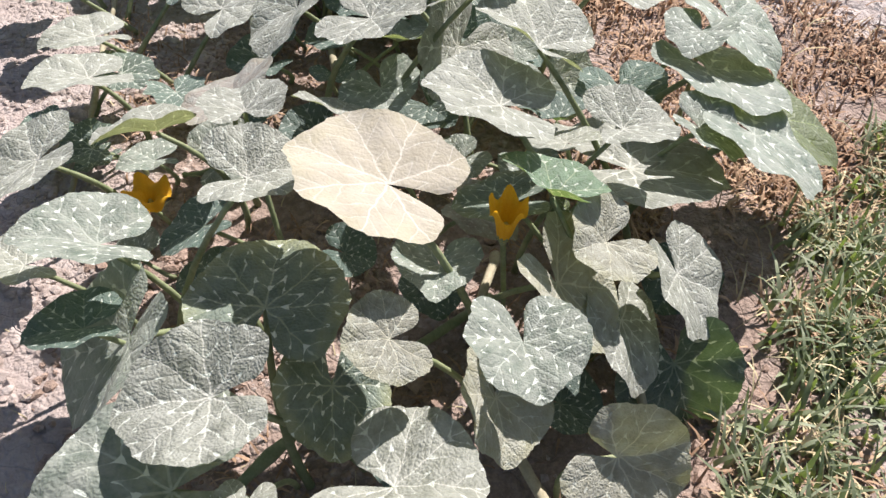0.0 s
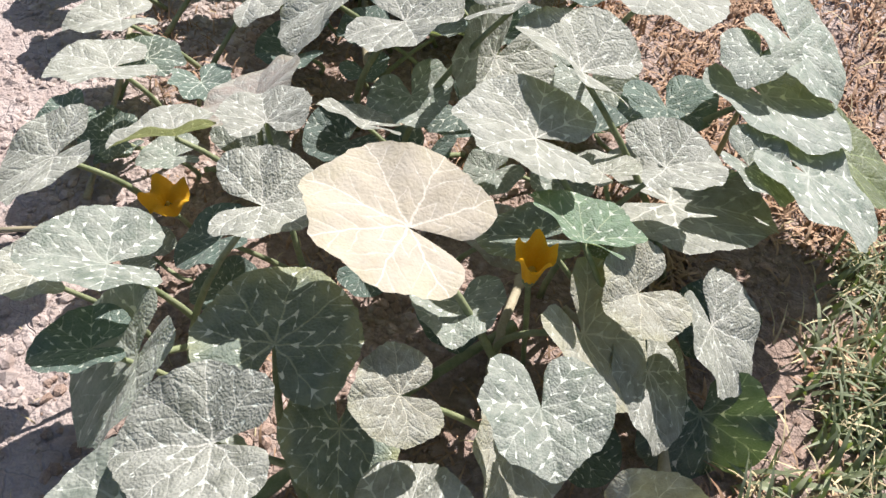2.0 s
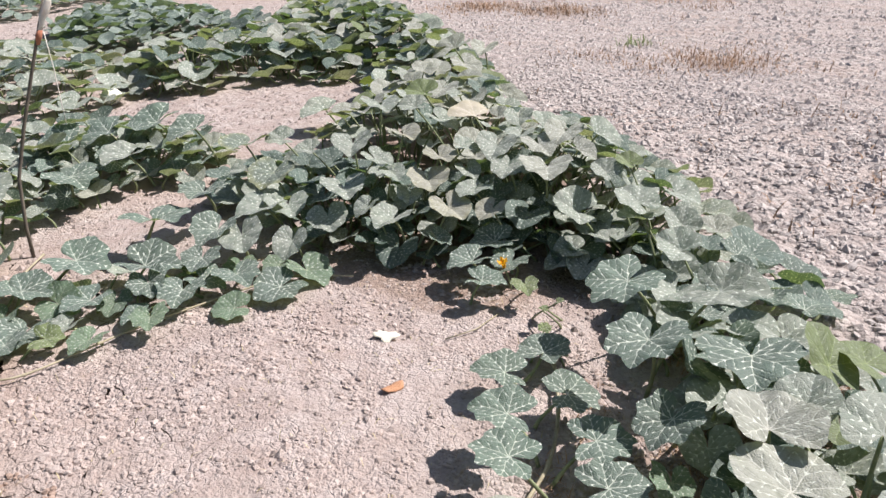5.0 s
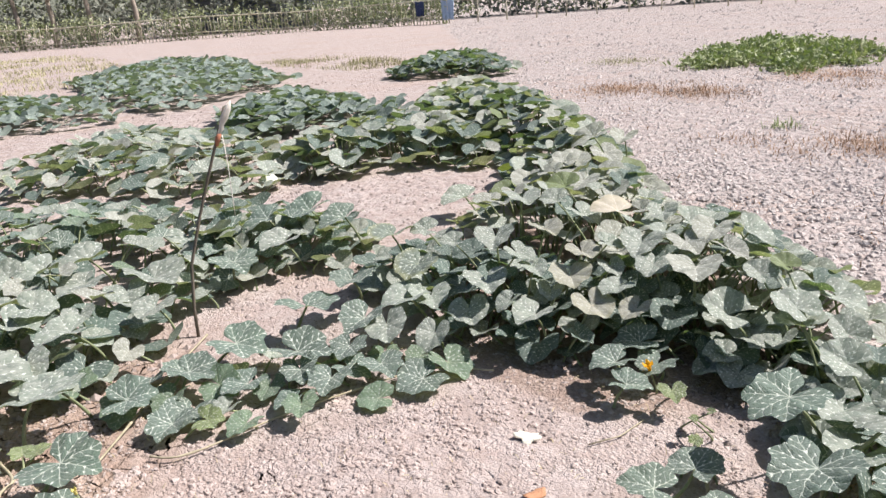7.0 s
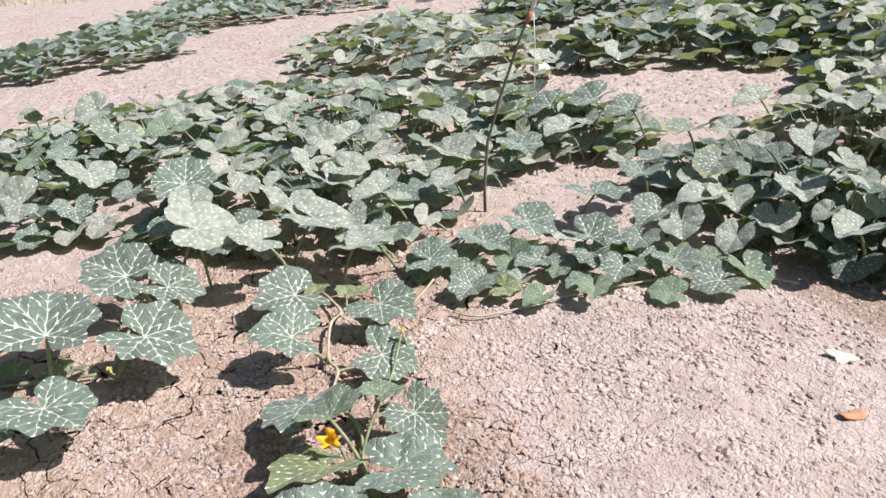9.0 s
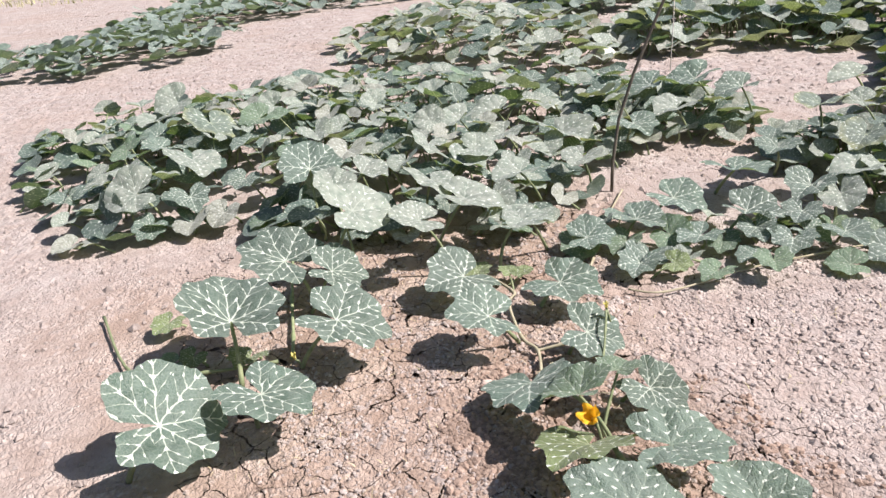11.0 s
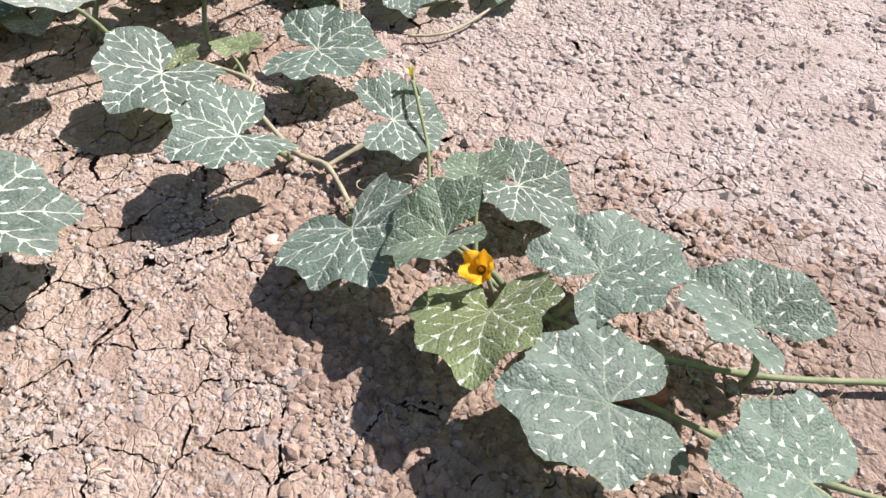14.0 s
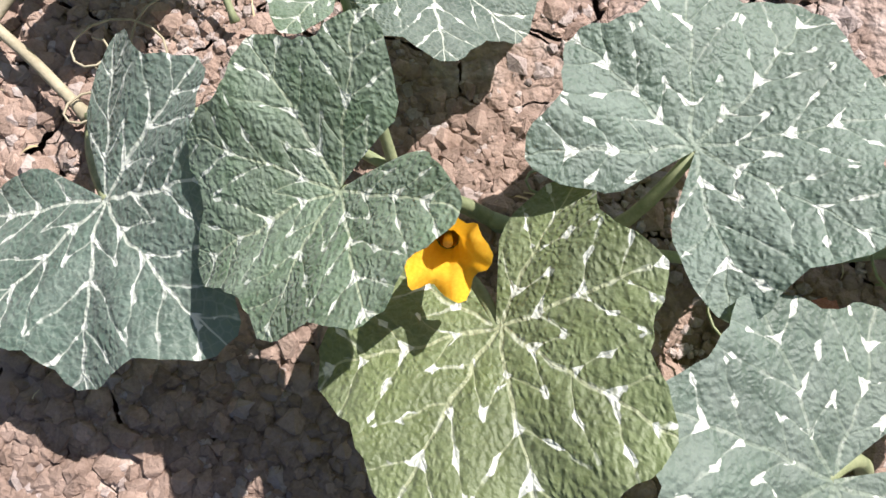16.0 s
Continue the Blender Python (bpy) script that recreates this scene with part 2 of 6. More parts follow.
    lump, pea, grain = n.cells(wander, 46.0), n.cells(wander, 96.0), n.cells(flat, 210.0)
    crumbs = n.math("ADD", n.math("MULTIPLY", n.step(lump, 0.75, 0.1), 0.55), n.math("MULTIPLY", n.step(pea, 0.7, 0.1), 0.42))
    height = n.math("MULTIPLY_ADD", crumbs, n.math("MULTIPLY_ADD", patchy, 0.92, 0.08), height)
    height = n.math("MULTIPLY_ADD", grain, -0.22, height)
    pale_top = n.math("MULTIPLY", n.math("MULTIPLY", crumbs, patchy), n.step(n.split(n.cells(wander, 46.0, out="Color"))[0], 0.35, 0.9))
    colour = n.mix(n.math("MULTIPLY", pale_top, 0.75), colour, (0.57, 0.485, 0.445))
    colour = n.mix(n.math("MULTIPLY", n.step(n.split(n.cells(wander, 96.0, out="Color"))[1], 0.62, 0.95), 0.25), colour, (0.27, 0.21, 0.185))
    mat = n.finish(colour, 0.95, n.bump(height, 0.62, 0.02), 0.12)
    # shrinkage cracks: open gaps in the crust, through to the subsoil below
    bent = n.vec("ADD", flat, n.vec("SCALE", n.vec("SUBTRACT", n.noise(flat, 7.0, 4.0, 0.6, colour=True), (0.5, 0.5, 0.5)), 0.09))
    bent = n.vec("MULTIPLY", bent, (1.0, 1.0, 0.0))
    dry = n.math("MULTIPLY_ADD", warm, 0.45, n.math("MULTIPLY_ADD", n.noise(flat, 2.1, 2.0), 2.2, -0.70))
    thin = n.math("MULTIPLY_ADD", n.noise(flat, 11.0, 2.0), 1.0, 0.02)
    wide = n.math("MULTIPLY", n.math("MULTIPLY", n.math("MINIMUM", n.math("MAXIMUM", dry, 0.0), 1.0), n.math("MAXIMUM", thin, 0.0)), 0.036)
    gap = n.math("LESS_THAN", n.cells(bent, 9.0, "DISTANCE_TO_EDGE"), wide)
    small_gap = n.math("LESS_THAN", n.cells(bent, 24.0, "DISTANCE_TO_EDGE"), n.math("MULTIPLY", n.math("SUBTRACT", wide, 0.014), 1.4))
    inside_bed = n.math("MULTIPLY", n.math("MULTIPLY", n.math("GREATER_THAN", x, -3.0), n.math("LESS_THAN", x, 0.35)), n.math("MULTIPLY", n.math("GREATER_THAN", y, -0.7), n.math("LESS_THAN", n.math("MULTIPLY_ADD", x, 0.62, y), 0.76)))
    hole = n.math("MULTIPLY", n.math("MAXIMUM", gap, small_gap), inside_bed)
    clear = n.tree.nodes.new("ShaderNodeBsdfTransparent")
    both = n.tree.nodes.new("ShaderNodeMixShader")
    n.put(both.inputs[0], hole)
    n.tree.links.new(n.bsdf.outputs[0], both.inputs[1])
    n.tree.links.new(clear.outputs[0], both.inputs[2])
    n.tree.links.new(both.outputs[0], n.out.inputs[0])
    return mat


LEAF = {
    "grey": leaf_material("powdery_grey_green_leaf", (0.170, 0.178, 0.142), (0.68, 0.66, 0.59), 0.6, 0.75, 0.74, (0.26, 0.34, 0.08), relief=0.5),
    "speck": leaf_material("white_flecked_green_leaf", (0.125, 0.165, 0.130), (0.58, 0.60, 0.53), 0.38, 1.0, 0.66, (0.25, 0.36, 0.06), relief=0.45),
    "far": leaf_material("dusty_blue_green_leaf", (0.085, 0.125, 0.105), (0.46, 0.50, 0.45), 0.3, 0.9, 0.5, (0.14, 0.24, 0.06), relief=0.45),
    "fleck": leaf_material("healthy_white_flecked_leaf", (0.092, 0.140, 0.104), (0.40, 0.46, 0.35), 0.28, 1.0, 0.34, (0.22, 0.34, 0.05), relief=0.6),
    "vein": leaf_material("white_veined_green_leaf", (0.062, 0.102, 0.078), (0.56, 0.60, 0.51), 0.95, 1.0, 0.26, (0.22, 0.34, 0.05), relief=0.55),
    "green": leaf_material("fresh_green_leaf", (0.090, 0.150, 0.082), (0.46, 0.50, 0.34), 0.5, 0.7, 0.28, (0.26, 0.38, 0.05), relief=0.6),
    "young": leaf_material("yellow_green_young_leaf", (0.152, 0.192, 0.074), (0.56, 0.58, 0.38), 0.5, 0.9, 0.10, (0.22, 0.30, 0.04), relief=0.6),
    # deep green, darkened to stand for leaves in shade inside the clumps
    "dark": leaf_material("deep_green_shade_leaf", (0.046, 0.082, 0.066), (0.30, 0.35, 0.28), 0.5, 0.7, 0.24, (0.16, 0.28, 0.03), relief=0.5),
    "dusty": leaf_material("dusty_beige_green_leaf", (0.215, 0.205, 0.150), (0.64, 0.60, 0.47), 0.6, 0.4, 0.66, (0.20, 0.24, 0.05), 0.3, relief=0.55),
    "cream": leaf_material("mildew_white_leaf", (0.42, 0.37, 0.285), (0.76, 0.70, 0.61), 0.6, 0.15, 0.9, (0.30, 0.28, 0.10), 0.2, 0.6, 0.25, relief=0.26),
    "yellowing": leaf_material("yellow_rimmed_leaf", (0.082, 0.112, 0.082), (0.42, 0.45, 0.32), 0.6, 0.9, 0.34, (0.18, 0.22, 0.03), 0.55, relief=0.5),
    "brown": leaf_material("withering_brownish_leaf", (0.24, 0.19, 0.165), (0.40, 0.33, 0.27), 0.5, 0.35, 0.6, (0.20, 0.16, 0.05), 0.2),
    "under": leaf_material("bright_green_leaf", (0.115, 0.145, 0.050), (0.32, 0.40, 0.14), 0.5, 0.2, 0.15, (0.24, 0.33, 0.02)),
}
SOIL = ground_material()
SUBSOIL = plain("crack_shade_subsoil", (0.16, 0.115, 0.092), (0.26, 0.195, 0.16), 20.0, 0.95, 0.6, 0.006, 0.1)
CLOD = plain("soil_clod", (0.285, 0.224, 0.198), (0.43, 0.362, 0.336), 40.0, 0.95, 0.8, 0.004, 0.1)
PALE_CLOD = plain("pale_soil_crumb", (0.34, 0.268, 0.238), (0.52, 0.445, 0.41), 40.0, 0.95, 0.8, 0.004, 0.1)
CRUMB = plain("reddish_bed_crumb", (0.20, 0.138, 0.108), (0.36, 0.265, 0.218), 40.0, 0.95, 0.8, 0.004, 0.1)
DARK_CLOD = plain("grey_soil_clod", (0.36, 0.312, 0.292), (0.56, 0.505, 0.482), 30.0, 0.95, 0.8, 0.006, 0.1)
STALK = plain("hairy_green_stalk", (0.15, 0.18, 0.09), (0.29, 0.31, 0.18), 30.0, 0.6, 0.3, 0.002, 0.3, 0.1, (0.2, 0.3, 0.05))
OLD_STALK = plain("dry_vine_stalk", (0.24, 0.21, 0.14), (0.40, 0.35, 0.25), 25.0, 0.75, 0.4, 0.002)
PETAL = plain("orange_petal", (0.82, 0.38, 0.02), (0.90, 0.56, 0.05), 30.0, 0.55, 0.5, 0.003, 0.2, 0.35, (0.9, 0.45, 0.02))
BUD = plain("pale_yellow_petal", (0.70, 0.58, 0.16), (0.80, 0.72, 0.32), 30.0, 0.55, 0.5, 0.003, 0.2, 0.3, (0.8, 0.65, 0.1))
BLADE = plain("grass_blade", (0.12, 0.15, 0.085), (0.34, 0.36, 0.24), 8.0, 0.5, 0.2, 0.002, 0.35, 0.25, (0.25, 0.35, 0.05))
WEED = plain("grey_green_weed_leaf", (0.17, 0.21, 0.10), (0.44, 0.46, 0.31), 14.0, 0.5, 0.2, 0.002, 0.4, 0.2, (0.25, 0.34, 0.08))
STRAW = plain("dry_straw", (0.22, 0.125, 0.075), (0.46, 0.32, 0.22), 12.0, 0.85, 0.3, 0.002, 0.15)
FAR_STRAW = plain("half_dry_grass", (0.25, 0.24, 0.12), (0.42, 0.39, 0.22), 6.0, 0.85, 0.3, 0.002, 0.15)
PALE_STRAW = plain("pale_dry_grass", (0.44, 0.35, 0.20), (0.60, 0.51, 0.33), 6.0, 0.85, 0.3, 0.002, 0.15)
BAMBOO = plain("weathered_bamboo", (0.40, 0.36, 0.27), (0.62, 0.57, 0.46), 3.0, 0.7, 0.3, 0.004, 0.25)
BARK = plain("pale_bark", (0.22, 0.185, 0.15), (0.42, 0.36, 0.30), 2.0, 0.9, 0.7, 0.02, 0.15)
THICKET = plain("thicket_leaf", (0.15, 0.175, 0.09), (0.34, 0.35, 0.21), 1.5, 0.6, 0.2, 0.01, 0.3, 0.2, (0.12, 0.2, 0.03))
CREEPER = plain("pale_green_creeper_leaf", (0.20, 0.23, 0.12), (0.42, 0.43, 0.28), 1.5, 0.6, 0.2, 0.01, 0.3, 0.2, (0.2, 0.28, 0.06))
# thicket leaves in shade: the shade and far haze are mixed into this colour
DARK_THICKET = plain("shade_coloured_thicket_leaf", (0.13, 0.14, 0.115), (0.25, 0.26, 0.215), 1.0, 0.7, 0.2, 0.01, 0.25)
BUSH = plain("yellow_green_bush_leaf", (0.16, 0.19, 0.10), (0.40, 0.41, 0.24), 0.9, 0.55, 0.2, 0.01, 0.3, 0.2, (0.2, 0.3, 0.04))
STICK = plain("dark_stick_bark", (0.075, 0.062, 0.05), (0.16, 0.135, 0.105), 12.0, 0.8, 0.5, 0.003)
PAPER = plain("crumpled_white_plastic", (0.66, 0.60, 0.53), (0.80, 0.76, 0.70), 14.0, 0.45, 0.4, 0.004, 0.4, 0.2, (0.8, 0.7, 0.6))
RUST = plain("rust_red_cloth", (0.28, 0.10, 0.06), (0.40, 0.18, 0.11), 25.0, 0.85, 0.4, 0.003)
DEAD = plain("bleached_dead_leaf", (0.70, 0.63, 0.49), (0.84, 0.79, 0.67), 20.0, 0.8, 0.5, 0.004)
ORANGE_DEAD = plain("orange_brown_dead_leaf", (0.42, 0.19, 0.10), (0.60, 0.34, 0.20), 20.0, 0.8, 0.5, 0.004)
GOURD = plain("pale_gourd_skin", (0.48, 0.47, 0.39), (0.62, 0.61, 0.53), 12.0, 0.45, 0.2, 0.003, 0.4)
BRICK = plain("red_brick", (0.30, 0.11, 0.075), (0.42, 0.20, 0.14), 25.0, 0.9, 0.6, 0.004)
DENIM = plain("pale_blue_cloth", (0.26, 0.36, 0.52), (0.42, 0.52, 0.66), 6.0, 0.85, 0.3, 0.01)
NAVY = plain("navy_cloth", (0.03, 0.045, 0.11), (0.06, 0.08, 0.17), 6.0, 0.85, 0.3, 0.01)
# the shed's shade is part of this dark bluish colour
SHED = plain("shade_coloured_shed_wall", (0.11, 0.12, 0.16), (0.20, 0.21, 0.26), 1.0, 0.9, 0.3, 0.02)


# ---- mesh helpers ----
rng = np.random.default_rng(7)


def mesh_of(name, verts, faces, mat, smooth=True, uvs=None):
    me = bpy.data.meshes.new(name)
    me.from_pydata([tuple(v) for v in verts], [], faces)
    me.materials.append(mat)
    if smooth:
        me.polygons.foreach_set("use_smooth", [True] * len(me.polygons))
    if uvs is not None:
        layer = me.uv_layers.new(name="UVMap")
        loops = np.zeros(len(me.loops), dtype=np.int32)
        me.loops.foreach_get("vertex_index", loops)
        layer.data.foreach_set("uv", np.asarray(uvs, dtype=np.float32)[loops].ravel())
    me.update()
    return me


def joined(name, verts, tris, mat, smooth=False, uvs=None):
    """A large mesh from arrays: verts (n, 3), tris (m, 3)."""
    me = bpy.data.meshes.new(name)
    me.vertices.add(len(verts))
    me.vertices.foreach_set("co", np.asarray(verts, dtype=np.float32).ravel())
    me.loops.add(len(tris) * 3)
    me.loops.foreach_set("vertex_index", np.asarray(tris, dtype=np.int32).ravel())
    me.polygons.add(len(tris))
    me.polygons.foreach_set("loop_start", np.arange(0, len(tris) * 3, 3, dtype=np.int32))
    me.polygons.foreach_set("use_smooth", np.full(len(tris), smooth))
    me.materials.append(mat)
    if uvs is not None:
        me.uv_layers.new(name="UVMap").data.foreach_set("uv", np.asarray(uvs, dtype=np.float32)[np.asarray(tris).ravel()].ravel())
    me.update(calc_edges=True)
    return me


def thing(name, at, label, category, group="", kind=""):
    ob = new(name)
    ob.empty_display_size = 0.05
    ob.matrix_basis = Matrix.Translation(at)
    return tagged(ob, label, category, group, kind)


def child(name, me, parent, world_of_parent, basis=None, label=""):
    """Links a mesh under a thing or part. With no basis the mesh is given in world places."""
    ob = new(name, me)
    ob.parent = parent
    if basis is None:
        ob.matrix_parent_inverse = world_of_parent.inverted()
    else:
        ob.matrix_parent_inverse = world_of_parent.inverted()
        ob.matrix_basis = basis
    return tagged(ob, label)


def tube(points, radii, sides=6, cap=True):
    """Verts and faces of a round tube along points."""
    pts = [Vector(p) for p in points]
    verts, faces = [], []
    for i, p in enumerate(pts):
        way = (pts[min(i + 1, len(pts) - 1)] - pts[max(i - 1, 0)]).normalized()
        a = way.orthogonal().normalized() if i == 0 else (a - way * a.dot(way)).normalized()
        b = way.cross(a)
        for k in range(sides):
            t = 2 * math.pi * k / sides
            verts.append(p + (a * math.cos(t) + b * math.sin(t)) * radii[i])
    for i in range(len(pts) - 1):
        for k in range(sides):
            q = (k + 1) % sides
            faces.append((i * sides + k, i * sides + q, (i + 1) * sides + q, (i + 1) * sides + k))
    if cap:
        faces.append(tuple(range(sides))[::-1])
        faces.append(tuple(range((len(pts) - 1) * sides, len(pts) * sides)))
    return verts, faces


def arc(a, b, c, n=7):
    """Points on the curve from a to c that b pulls."""
    a, b, c = Vector(a), Vector(b), Vector(c)
    return [a * (1 - t) ** 2 + b * 2 * t * (1 - t) + c * t * t for t in (i / (n - 1) for i in range(n))]


def height_at(x, y):
    """The lie of the land: level by the plants, a little higher far off."""
    d = math.hypot(x, y - 1)
    s = min(max((d - 12) / 28, 0), 1)
    return 0.3 * s * s * (3 - 2 * s)


def surface_at(x, y):
    """The land with its swells and hollows, the tilled field rougher."""
    z = height_at(x, y)
    d = math.hypot(x + 0.8, y - 1.5)
    if d < 40:
        rough = min(max((y + 0.62 * x - 3.05) / 0.4, 0), 1)
        z += 0.012 * noise.noise(Vector((x * 1.3, y * 1.3, 2.0)))
        z += (0.005 + 0.022 * rough) * min(max((5.5 - d) / 2, 0), 1) * noise.noise(Vector((x * 7, y * 7, 5.0)))
    return z


# ---- the ground ----
def spaced(lo, fine_lo, fine_hi, hi, reach, grow=1.13):
    """Grid lines: closest over the bare soil that is seen from near, then wider and wider to the horizon."""
    inner = np.concatenate([np.arange(lo, fine_lo, 0.017), np.arange(fine_lo, fine_hi, 0.0082), np.arange(fine_hi, hi, 0.017)])
    right, left, d = [], [], 0.017
    while (right[-1] if right else hi) < hi + reach:
        d *= grow
        right.append((right[-1] if right else hi) + d)
        left.append((left[-1] if left else lo) - d)
    return np.concatenate([left[::-1], inner, right])


def build_ground():
    xs, ys = spaced(-3.0, -2.3, -0.6, 1.7, 900), spaced(-0.6, -0.3, 2.05, 3.9, 900)
    gx, gy = np.meshgrid(xs, ys, indexing="ij")
    gz = np.zeros_like(gx)
    for i in range(gx.shape[0]):
        for j in range(gx.shape[1]):
            x, y = gx[i, j], gy[i, j]
            z = surface_at(x, y)
            d = math.hypot(x + 0.8, y - 1.5)
            if d < 40:
                tilled = min(max((y + 0.62 * x - 3.05) / 0.4, 0), 1)
                if d < 4.5:
                    z += (0.0022 + 0.014 * tilled) * noise.noise(Vector((x * 24, y * 24, 9.0)))
                    z += (0.0018 + 0.002 * tilled) * noise.noise(Vector((x * 62, y * 62, 13.0)))
                    if tilled < 0.9 and d < 3.2:
                        w = noise.noise(Vector((x * 6, y * 6, 1.0))) * 0.05 + noise.noise(Vector((x * 21, y * 21, 1.0))) * 0.012
                        w2 = noise.noise(Vector((x * 6, y * 6, 7.0))) * 0.05 + noise.noise(Vector((x * 21, y * 21, 7.0))) * 0.012
                        p = Vector(((x + w) * 9.0, (y + w2) * 9.0, 0.0))
                        q = noise.voronoi(p)[1]
                        gap = (q[1] - q[0])
                        edge = ((q[0] + q[1]) / 2 - p).dot(gap) / max(gap.length, 1e-6)
                        creep = min(max((0.75 - y - 0.45 * x - 0.75) / 0.35 + 0.6, 0), 1)
                        keep = min(max(0.42 + 0.6 * creep + 1.2 * noise.noise(Vector((x * 1.9, y * 1.9, 3.0))), 0), 1)
                        slit = (0.019 + 0.022 * keep) * (0.7 + 0.6 * noise.noise(Vector((x * 11, y * 11, 6.0))) ** 2)
                        if edge < slit and keep > 0.12:
                            z -= 0.010 * keep * (1 - tilled) * min(1, 1.8 * (1 - edge / slit))
            gz[i, j] = z
    n, m = gx.shape
    idx = np.arange(n * m).reshape(n, m)
    a, b, c, d = idx[:-1, :-1].ravel(), idx[1:, :-1].ravel(), idx[1:, 1:].ravel(), idx[:-1, 1:].ravel()
    tris = np.concatenate([np.stack([a, b, c], 1), np.stack([a, c, d], 1)])
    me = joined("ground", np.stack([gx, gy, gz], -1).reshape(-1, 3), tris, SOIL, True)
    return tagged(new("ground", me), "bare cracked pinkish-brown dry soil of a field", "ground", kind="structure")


ground = build_ground()
# darker sheet added under the open cracks, its colour deepening the shade inside them
floor_grid = [(x, y, -0.05 + 0.004 * noise.noise(Vector((x * 9, y * 9, 3.0)))) for x in np.linspace(-3.3, 0.6, 60) for y in np.linspace(-1.0, 4.9, 80)]
tagged(new("subsoil", mesh_of("subsoil", floor_grid, [(i * 80 + j, i * 80 + 80 + j, i * 80 + 81 + j, i * 80 + j + 1) for i in range(59) for j in range(79)], SUBSOIL)), "subsoil sheet under the cracks, coloured dark for their shade", "ground", kind="structure")

def icosahedron():
    f = (1 + 5 ** 0.5) / 2
    v = np.array([(-1, f, 0), (1, f, 0), (-1, -f, 0), (1, -f, 0), (0, -1, f), (0, 1, f), (0, -1, -f), (0, 1, -f), (f, 0, -1), (f, 0, 1), (-f, 0, -1), (-f, 0, 1)], float)
    t = [(0, 11, 5), (0, 5, 1), (0, 1, 7), (0, 7, 10), (0, 10, 11), (1, 5, 9), (5, 11, 4), (11, 10, 2), (10, 7, 6), (7, 1, 8),
         (3, 9, 4), (3, 4, 2), (3, 2, 6), (3, 6, 8), (3, 8, 9), (4, 9, 5), (2, 4, 11), (6, 2, 10), (8, 6, 7), (9, 8, 1)]
    return v / np.linalg.norm(v[0]), np.array(t)


def octahedron():
    v = np.array([(1, 0, 0), (-1, 0, 0), (0, 1, 0), (0, -1, 0), (0, 0, 1), (0, 0, -1)], float)
    return v, np.array([(0, 2, 4), (2, 1, 4), (1, 3, 4), (3, 0, 4), (2, 0, 5), (1, 2, 5), (3, 1, 5), (0, 3, 5)])


def clods(name, spots, sizes, mat, label, far=False):
    """Lumps of earth lying on the ground, in one mesh."""
    v, t = octahedron() if far else icosahedron()
    k = len(v)
    n = len(spots)
    turn = rng.random((n, 1)) * 6.283
    verts = v[None] * (0.66 + 0.55 * rng.random((n, k, 1))) * sizes[:, None, None]
    verts *= np.stack([0.8 + 0.5 * rng.random(n), 0.8 + 0.5 * rng.random(n), 0.55 + 0.35 * rng.random(n)], 1)[:, None]
    x, y = verts[..., 0] * np.cos(turn) - verts[..., 1] * np.sin(turn), verts[..., 0] * np.sin(turn) + verts[..., 1] * np.cos(turn)
    verts = np.stack([x, y, verts[..., 2]], -1) + spots[:, None]
    tris = t[None] + (np.arange(n) * k)[:, None, None]
    return tagged(new(name, joined(name, verts.reshape(-1, 3), tris.reshape(-1, 3), mat)), label, "soil", kind="stuff")


def scatter(n, x0, x1, y0, y1, keep):
    out = []
    while len(out) < n:
        x, y = x0 + (x1 - x0) * rng.random(), y0 + (y1 - y0) * rng.random()
        if rng.random() < keep(x, y):
            out.append((x, y, surface_at(x, y)))
    return np.array(out)


def tilled(x, y):
    return y + 0.62 * x > 3.15


def clumpy(x, y, s=2.2, lo=-0.15):
    return min(max((noise.noise(Vector((x * s, y * s, 11.0))) - lo) * 2.2, 0.03), 1)


near = scatter(6500, -3.3, 1.3, -0.8, 3.4, lambda x, y: 0.0 if tilled(x, y) else clumpy(x, y))
crumb = scatter(6200, -2.0, 0.0, 0.75, 2.7, lambda x, y: 0.0 if tilled(x, y) else clumpy(x, y, 3.1, -0.08) * clumpy(x, y, 9.0, -0.15))
clods("soil_crumbs", crumb, 0.004 + 0.0115 * rng.random(len(crumb)) ** 2.0, CLOD, "pinkish lumps of crumbled earth on bare soil")
clods("soil_crumbs", near, 0.0024 + 0.0095 * rng.random(len(near)) ** 3.2, CLOD, "pale crumbs and lumps of dry earth on bare soil", True)
loose = scatter(11000, -2.7, 0.4, -0.4, 2.95, lambda x, y: 0.0 if tilled(x, y) else clumpy(x, y, 2.6, -0.12) * clumpy(x, y, 8.0, -0.2))
clods("soil_crumbs", loose, 0.0022 + 0.0088 * rng.random(len(loose)) ** 2.4, PALE_CLOD, "small pale crumbs strewn over bare soil")
wide = scatter(6000, -9, 0, -2, 6, lambda x, y: 0.0 if tilled(x, y) else clumpy(x, y) * 0.8)
clods("soil_lumps", wide, 0.006 + 0.014 * rng.random(len(wide)) ** 2, CLOD, "pale lumps of dry earth between the rows", True)
field = scatter(10500, -4.0, 2.2, 1.8, 6.6, lambda x, y: (0.5 + 0.5 * clumpy(x, y, 1.5)) if tilled(x, y) else 0.0)
clods("tilled_clods", field, 0.007 + 0.021 * rng.random(len(field)) ** 2.0, DARK_CLOD, "grey-brown clods of a tilled field")
fine_field = scatter(9000, -4.5, 3.2, 1.6, 7.5, lambda x, y: 1.0 if tilled(x, y) else 0.0)
clods("tilled_clods", fine_field, 0.006 + 0.012 * rng.random(len(fine_field)) ** 2, DARK_CLOD, "small grey-brown clods of a tilled field", True)
